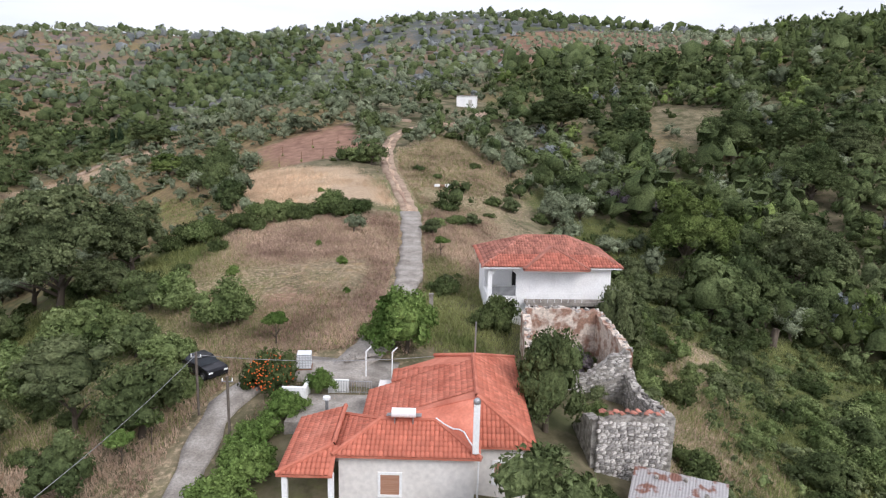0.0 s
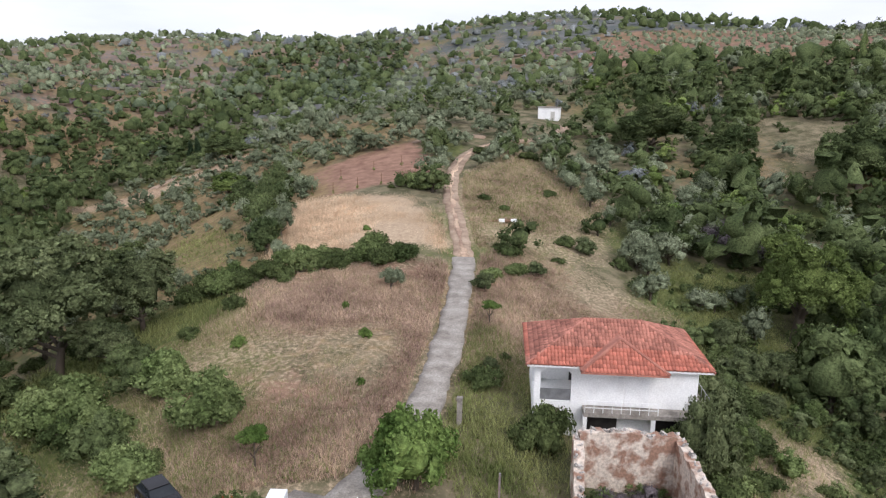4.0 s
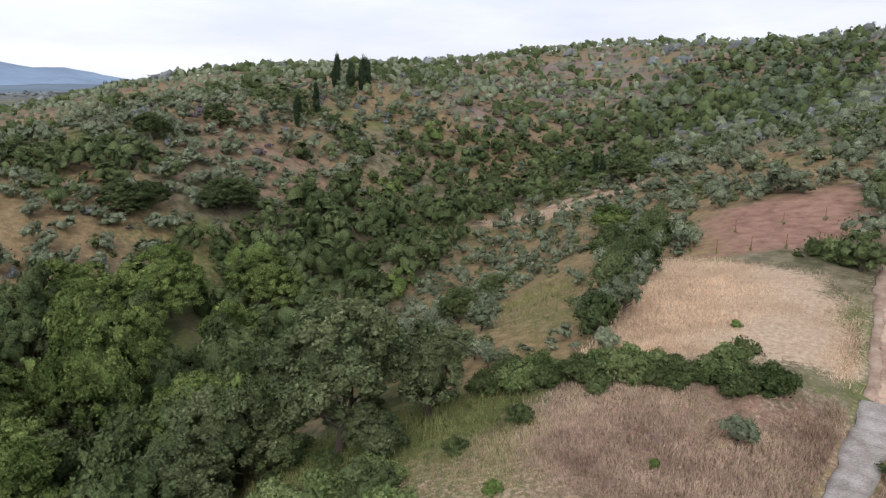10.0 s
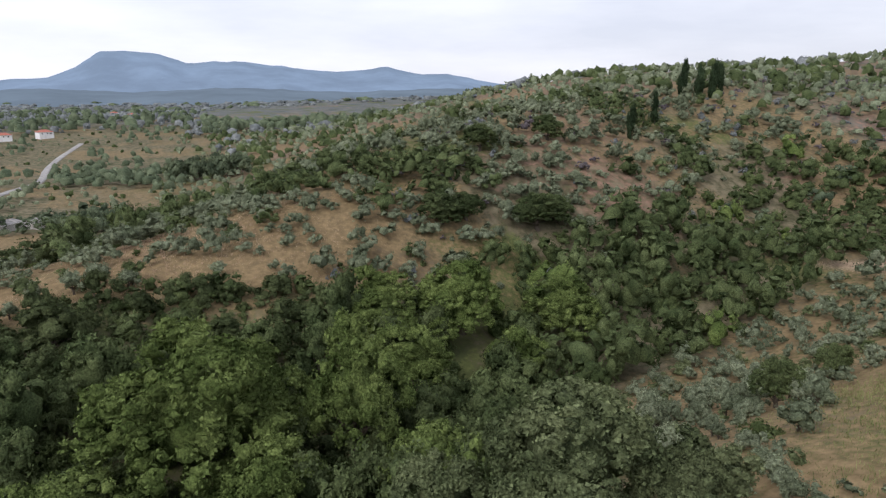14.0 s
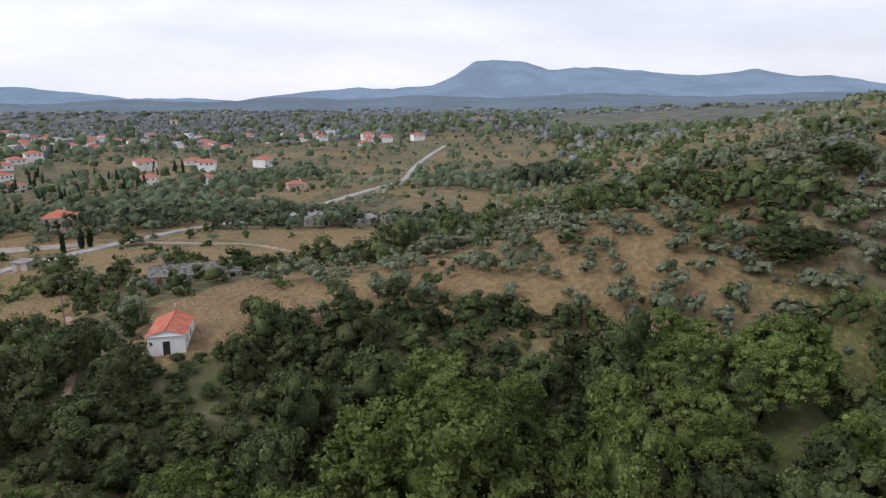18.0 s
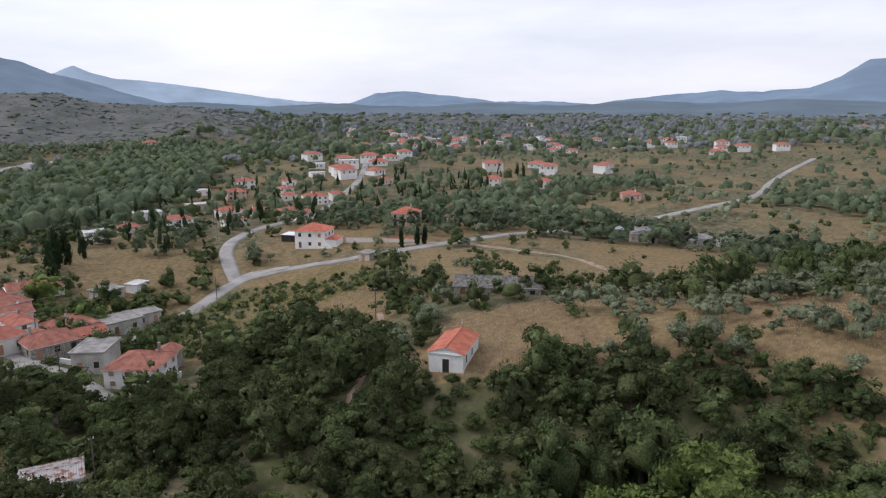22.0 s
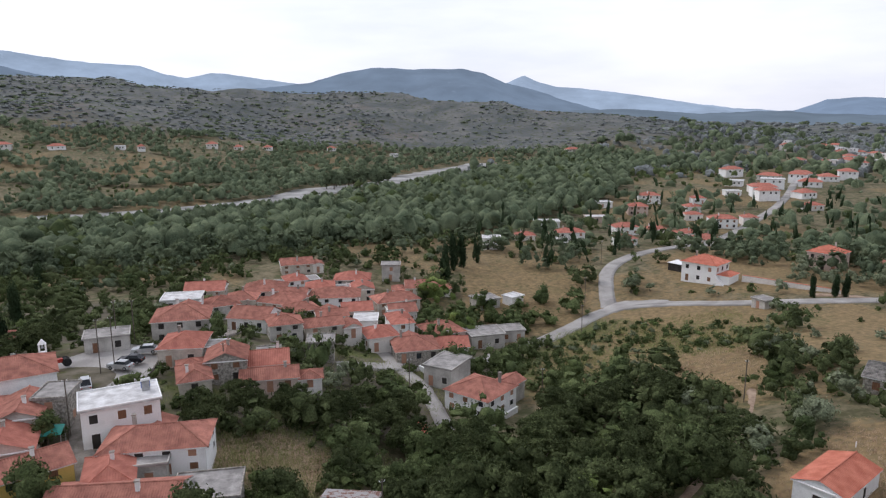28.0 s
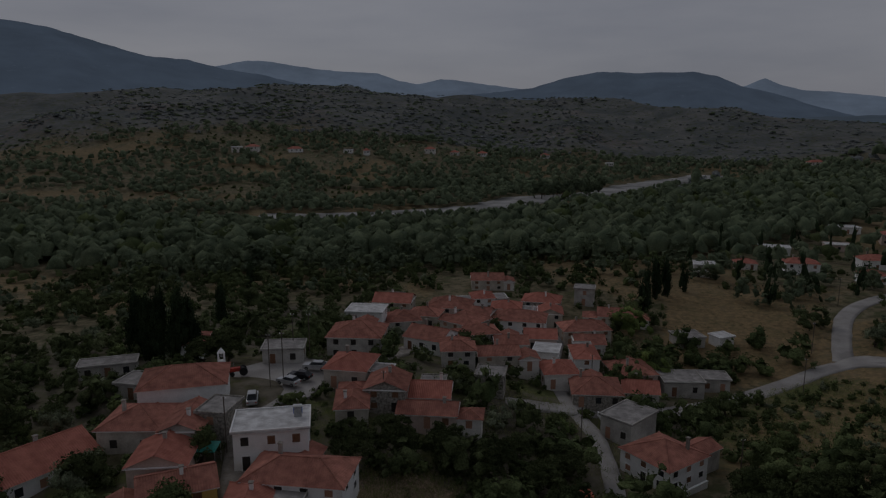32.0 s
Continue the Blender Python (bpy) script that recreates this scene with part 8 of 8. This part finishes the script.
    put(wood & (pick < 0.5), 0.95, "shrub", 2.0 * big ** 0.5, 3.4 * big ** 0.5)
    put(wood, 0.95, "oak", 2.0 * big ** 0.5, 3.8 * big ** 0.5)
    dell = within(x, y, DELL, 1) > 0.5
    put(dell & (pick < 0.26), 0.95, "holm", 2.2, 4.2)
    put(dell & (pick < 0.34), 0.95, "oak", 2.2, 4.0)
    put(dell & (pick < 0.36), 0.95, "plane", 2.0, 3.2)
    put(dell & (pick < 0.75), 0.97, "holm", 1.5, 2.9)
    put(dell, 0.97, "shrub", 1.5, 2.9)
    dell |= within(x, y, VILLAGE_TREES, 1) > 0.5
    put(dell & (pick < 0.44), 0.95, "holm", 2.2, 3.6)
    put(dell, 0.9, "shrub", 1.4, 2.6)
    thicket = within(x, y, THICKET, 1) > 0.5
    put(thicket & (clump > 0.25) & (pick < 0.55), 0.9, "holm", 1.9, 3.4)
    put(thicket & (clump > 0.25), 0.9, "shrub", 1.3, 2.6)
    kind[thicket & (kind == "")] = "none"
    west = (x < -104) & (y > 30) & (x > -700)
    upper = within(x, y, RAVINE_UP, 1) > 0.5
    put(upper & (pick < 0.36), 0.95, "wood", 2.0 * big ** 0.4, 3.4 * big ** 0.4)
    put(upper & (pick < 0.40), 0.95, "pale", 1.8 * big ** 0.4, 3.0 * big ** 0.4)
    put(upper & (pick < 0.62), 0.97, "oak", 2.2 * big ** 0.4, 3.6 * big ** 0.4)
    put(upper, 0.9, "shrub", 1.8 * big ** 0.4, 3.0 * big ** 0.4)
    put(west & (clump > 0.62), 0.8, "oak", 2.0 * big ** 0.4, 3.2 * big ** 0.4)
    put(west & (pick < 0.80), 0.96, "olive", 1.8 * big ** 0.5, 2.9 * big ** 0.5)
    put(west & (clump > 0.5), 0.8, "shrub", 1.4 * big ** 0.4, 2.8 * big ** 0.4)
    put(west & (clump > 0.45), 0.5, "oak", 1.6 * big ** 0.4, 2.8 * big ** 0.4)
    north = (y > 132) & (x > -104)
    put(north & (pick < 0.5) & (x < 40), 0.95, "olive", 1.9, 2.9)
    put(north & (clump > 0.25) & (pick < 0.8), 0.95, "oak", 1.7 * big ** 0.4, 3.0 * big ** 0.4)
    put(north & (y < 215), 0.85, "olive", 1.5, 2.4)
    put(north, 0.85, "maquis", 1.6 * big ** 0.4, 3.0 * big ** 0.4)
    slope = (x < -34) & (x > -104) & (y > 80) & (y <= 150)
    put(slope & (pick < 0.85), 0.8, "olive", 0.7, 1.6)
    put(slope & (clump > 0.5), 0.5, "shrub", 1.0, 2.0)
    home = (away < 130) & (y > 5)
    put(home & (clump > 0.46) & (pick < 0.7), 0.55, "shrub", 0.8, 1.9)
    put(home & (clump > 0.6), 0.4, "oak", 1.5, 2.6)
    # hedges and groves between the open fields of the plain
    field = (y <= 42) & (x < -205) & (y > -330) & (away < 750) & ~((y < -150) & (x > -420))
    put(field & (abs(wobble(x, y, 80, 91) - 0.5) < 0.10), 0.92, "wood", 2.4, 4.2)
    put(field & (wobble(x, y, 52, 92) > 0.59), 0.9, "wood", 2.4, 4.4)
    put(field & (wobble(x, y, 40, 93) > 0.66), 0.8, "olive", 2.0, 3.0)
    put(field & (pick < 0.45), 0.34, "olive", 1.6, 2.6)
    put(field, 0.34, "shrub", 1.3, 2.6)
    kind[field & (kind == "")] = "none"
    suburb = (x < -140) & (x > -420) & (y < -150) & (y > -340)
    put(suburb & (pick < 0.5), 0.6, "wood", 2.0, 4.2)
    put(suburb & (pick < 0.56), 0.7, "cypress", 1.8, 2.6)
    put(suburb & (pick < 0.8), 0.5, "shrub", 1.2, 2.4)
    village = (y <= 42) & (away < 560)
    gardens = village & (within(x, y, VILLA_FIELD, 1) < 0.5) & (within(x, y, PASTURE, 1) < 0.5) & (within(x, y, LOWER_FIELD, 1) < 0.5)
    put(gardens & (clump > 0.40) & (pick < 0.3), 0.9, "holm", 1.7 * big ** 0.5, 3.2 * big ** 0.5)
    put(gardens & (clump > 0.40) & (pick < 0.5), 0.9, "oak", 1.7 * big ** 0.5, 3.2 * big ** 0.5)
    put(gardens & (clump > 0.34) & (pick < 0.8), 0.85, "shrub", 1.2 * big ** 0.5, 2.2 * big ** 0.5)
    put(gardens & (pick > 0.8), 0.4, "olive", 1.5 * big ** 0.5, 2.3 * big ** 0.5)
    put(gardens & (clump > 0.5), 0.10, "cypress", 1.6, 2.4)
    put(village, 0.045, "shrub", 0.9, 1.8)
    # haze-tinted maquis takes over with distance to paint in the air between
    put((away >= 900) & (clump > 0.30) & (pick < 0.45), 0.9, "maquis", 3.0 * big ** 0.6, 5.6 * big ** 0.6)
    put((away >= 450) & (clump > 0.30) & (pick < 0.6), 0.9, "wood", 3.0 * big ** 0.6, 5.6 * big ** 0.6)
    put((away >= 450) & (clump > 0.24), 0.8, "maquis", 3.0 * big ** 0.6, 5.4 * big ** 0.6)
    put(away >= 450, 0.2, "olive", 2.0, 3.2)
    kind[kind == "none"] = ""
    return kind, size


STRETCH = [(2, 14), (2, 40), (-20, 56), (-52, 36)]
singles, middle, distant = [], [], []
BANDS = ((-200, 130, -150, 190, 4.4, 0, 150), (-460, 340, -420, 460, 6.6, 150, 400), (-900, 420, 60, 900, 9.6, 400, 800), (-1500, 420, -1500, 60, 15.0, 400, 1450), (-2900, 300, -2900, 900, 44.0, 1450, 2900), (-440, 160, -500, -225, 7.5, 240, 2000), (-460, 360, -900, -380, 9.0, 400, 900), (-760, 420, -1400, -640, 11.0, 700, 1500))
for x0, x1, y0, y1, step, inner, outer in BANDS:
    x, y = lattice(x0, x1, y0, y1, step)
    r = np.hypot(x + 60, y - 20)
    ok = (r >= inner) & (r < outer)
    x, y = x[ok], y[ok]
    # nothing grows where it can never be seen, behind the start of the path
    way = np.degrees(np.arctan2(-x, y + 10)) % 360
    if step == 7.5:
        # the closed belt of trees along the river
        gap = beside(x, y, RIVER)
        keep_ = (gap > 19) & (gap < 165) & (r[ok] < 700)
        x, y, way = x[keep_], y[keep_], way[keep_]
    ok = free(x, y) & ((way < 214) | (way > 310))
    x, y = x[ok], y[ok]
    r = np.hypot(x + 60, y - 20)
    kind, size = growth(x, y, step)
    tall = rng.uniform(0.85, 1.2, len(x))
    tall = np.where((hollow(x, y) > 2.0) & (r < 170) & (y > 18), tall * 1.2, tall)
    tall = np.where(beyond(x, y) > 0.5, tall * 0.36, tall)
    if outer == 2900:
        size, tall = size * 2.2, tall * 0.45
    for k, a, b, s, h, away in zip(kind, x, y, size, tall, r):
        # the view over the porch and the front wall stays open
        if k and not (-12 < a < 4 and 22 < b < 34):
            gap = float(beside(a, b, STRETCH))
            (singles if outer == 150 else middle if away < 250 else distant).append((gap, k, float(a), float(b), float(s), float(h)))
singles.sort()
SINGLE = 700
bushes = 0
for row in singles[:SINGLE]:
    gap, k, a, b, s, h = row
    bushes += k == "shrub"
    if k == "shrub" and bushes > 235:
        middle.append(row)
    else:
        tree(k, a, b, s, h, simple=int(gap > 34))
middle += singles[SINGLE:]
# olives in rows on the red soil of the upper orchard
for i in range(22):
    for j in range(30):
        a, b = 14 + 6.6 * i + 1.5 * (j % 2), 246 + 6.2 * j
        if within(np.array([a]), np.array([b]), ORCHARD, 1)[0] > 0.5 and rng.random() < 0.9:
            distant.append((0, "olive", a + rng.normal(0, 0.5), b + rng.normal(0, 0.5), rng.uniform(1.5, 2.1), 1.0))
# low growth that covers the east slope, and bushes in the village yards
for shape, step, odds, kinds, lo, hi in ((EAST_SLOPE, 1.4, 0.75, ("fig", "shrub", "pale", "oak"), 0.3, 0.85), (BANK_SLOPE, 2.7, 0.5, ("olive", "olive", "olive", "pale"), 0.6, 1.3), (GREEN_BANK, 4.5, 0.22, ("pale", "olive", "shrub"), 0.8, 1.6), (VILLAGE_GROUND, 3.0, 0.6, ("shrub", "holm", "fig", "shrub", "pale"), 0.6, 1.9), (EAST_LOW, 2.1, 0.6, ("shrub", "fig", "pale", "shrub", "oak"), 0.5, 1.35), (LOW_SCRUB, 2.9, 0.55, ("shrub", "pale", "fig", "shrub", "olive"), 0.5, 1.25), (GARDEN_EDGE, 2.6, 0.75, ("shrub", "holm", "fig", "pale"), 0.5, 1.3), (DELL, 3.3, 0.4, ("shrub", "holm", "holm"), 1.2, 2.4), (THICKET_EDGE, 3.7, 0.4, ("shrub", "shrub", "oak"), 0.9, 1.8), (CHAPEL_WOOD, 3.4, 0.9, ("holm", "shrub", "holm", "shrub", "oak", "holm"), 1.1, 2.3), (RAVINE_UP, 6.0, 0.6, ("oak", "wood", "shrub", "oak"), 1.8, 3.2), (WEST_HILL, 5.0, 0.6, ("olive", "maquis", "olive", "grey", "olive", "shrub"), 0.8, 2.0), (EAST_GULLY, 5.0, 0.7, ("shrub", "fig", "shrub", "oak"), 1.0, 2.2), (GLADE_WOOD, 4.0, 0.8, ("holm", "shrub", "holm", "oak", "olive"), 1.4, 2.8), (RIVER_MEADOW, 6.5, 0.6, ("wood", "shrub", "oak", "shrub", "holm"), 1.6, 3.4), (EAST_WOOD, 6.0, 0.75, ("oak", "shrub", "oak", "pine", "oak", "olive"), 1.9, 3.6)):
    px, py = [q[0] for q in shape], [q[1] for q in shape]
    x, y = lattice(min(px), max(px), min(py), max(py), step)
    ok = (within(x, y, shape, 1) > 0.5) & free(x, y) & (within(x, y, RUIN_GRASS, 1) < 0.5) & (within(x, y, CHAPEL_GLADE, 1) < 0.5) & (within(x, y, EAST_TAN, 1) < 0.5) & ((within(x, y, GREEN_BANK, 1) < 0.5) | (shape is GREEN_BANK)) & ((within(x, y, EAST_LOW, 1) < 0.5) | (shape is EAST_SLOPE) | (shape is EAST_LOW)) & (rng.random(len(x)) < odds)
    for a, b in zip(x[ok], y[ok]):
        middle.append((0, kinds[int(rng.integers(0, len(kinds)))], float(a), float(b), float(rng.uniform(lo, hi)), float(rng.uniform(0.8, 1.2))))
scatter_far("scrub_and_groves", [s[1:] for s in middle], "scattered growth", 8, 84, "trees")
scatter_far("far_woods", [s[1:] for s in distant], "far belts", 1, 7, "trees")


# ---- dry grass and weeds in the open fields ----
def tufts(name, shapes, material, label, tall, blades=4):
    vs, fs, at = [], [], 0
    for shape, count, lift in shapes:
        px, py = [p[0] for p in shape], [p[1] for p in shape]
        x, y = rng.uniform(min(px) - 3, max(px) + 3, count * 2), rng.uniform(min(py) - 3, max(py) + 3, count * 2)
        keep = (within(x, y, shape, 4) > rng.random(len(x)))
        for way_, gap_ in WAYS[:3]:
            keep &= beside(x, y, way_) > gap_ - 0.9
        x, y = x[keep][:count], y[keep][:count]
        z = rise(x, y)
        for _ in range(blades):
            a = rng.uniform(0, 6.28, len(x))
            h = tall * lift * rng.uniform(0.5, 1.3, len(x)) * (0.5 + wobble(x, y, 5, 33))
            lean = rng.uniform(0.4, 1.3, len(x)) * h
            wdt = rng.uniform(0.014, 0.034, len(x))
            bx, by = x + rng.normal(0, 0.16, len(x)), y + rng.normal(0, 0.16, len(x))
            v = np.stack([np.stack([bx - np.sin(a) * wdt, by + np.cos(a) * wdt, z - 0.12], 1), np.stack([bx + np.sin(a) * wdt, by - np.cos(a) * wdt, z - 0.12], 1),
                          np.stack([bx + np.cos(a) * lean, by + np.sin(a) * lean, z + h], 1)], 1).reshape(-1, 3)
            vs.append(v)
            fs.append(np.arange(len(v)).reshape(-1, 3) + at)
            at += len(v)
    me_ = raw_mesh(name, np.concatenate(vs), np.concatenate(fs), 3)
    me_.materials.append(material)
    tagged(new(name, me_), label, "grass", kind="stuff")


BANK = [(-40, 62), (-30, 48), (-16, 42), (-8, 46), (-12, 62), (-24, 68)]
HOUSE_BANK = [(-2, 54), (4, 52), (4, 66), (-1, 72)]
EAST_BANK = [(15, 36), (22, 36), (26, 62), (18, 60), (15.5, 50)]
tufts("gold_grass", [(GOLD_FIELD, 14000, 1.0)], LEAF["gold"], "pale golden uncut dry grass", 0.42)
VILLAGE_FRONT = [(-20, -34), (-40, -30), (-66, -56), (-84, -62), (-96, -80), (-60, -84), (-36, -62)]
FIELD_LOW = [(-24, 64), (-14, 50), (-6, 54), (-7, 74), (-18, 78)]
tufts("dry_grass", [(HOME_FIELD, 24000, 0.75), (EAST_FIELD, 15000, 0.9), (RUIN_GRASS, 4000, 1.0), (LANE_SIDE, 7000, 0.8), (TOP_FIELD, 13000, 0.7), (BANK, 5000, 0.9), (EAST_BANK, 2500, 0.9), (CHURCH_YARD, 3000, 0.8), (CHAPEL_GLADE, 5000, 0.8), (GOLD_STRIP, 2500, 0.8), (TAN_GLADE, 2000, 0.8), (TAN_GARDEN, 2600, 0.9)], LEAF["dry"], "tall dry straw-coloured grass", 0.42)
tufts("brown_stalks", [(FIELD_LOW, 13000, 0.7), (HOME_FIELD, 6000, 0.6), (EAST_FIELD, 6000, 0.8)], LEAF["stalk"], "withered purplish-brown stalks in the field", 0.36)
tufts("green_weeds", [(BANK, 6000, 1.0), (FIG_GREEN, 14000, 1.0), (TOP_FIELD, 9000, 0.7), (HOUSE_BANK, 5000, 1.1), (EAST_BANK, 2500, 1.0), (EAST_SLOPE, 36000, 1.1), (EAST_LOW, 12000, 1.1), (HOME_FIELD, 2600, 0.6), (EAST_FIELD, 3600, 0.7), (GREEN_BANK, 4000, 0.8), (GARDEN_EDGE, 5000, 1.1), (LOW_SCRUB, 9000, 1.2), (VILLAGE_FRONT, 6000, 1.0)], LEAF["weed"], "low green weeds among the dry grass", 0.45)
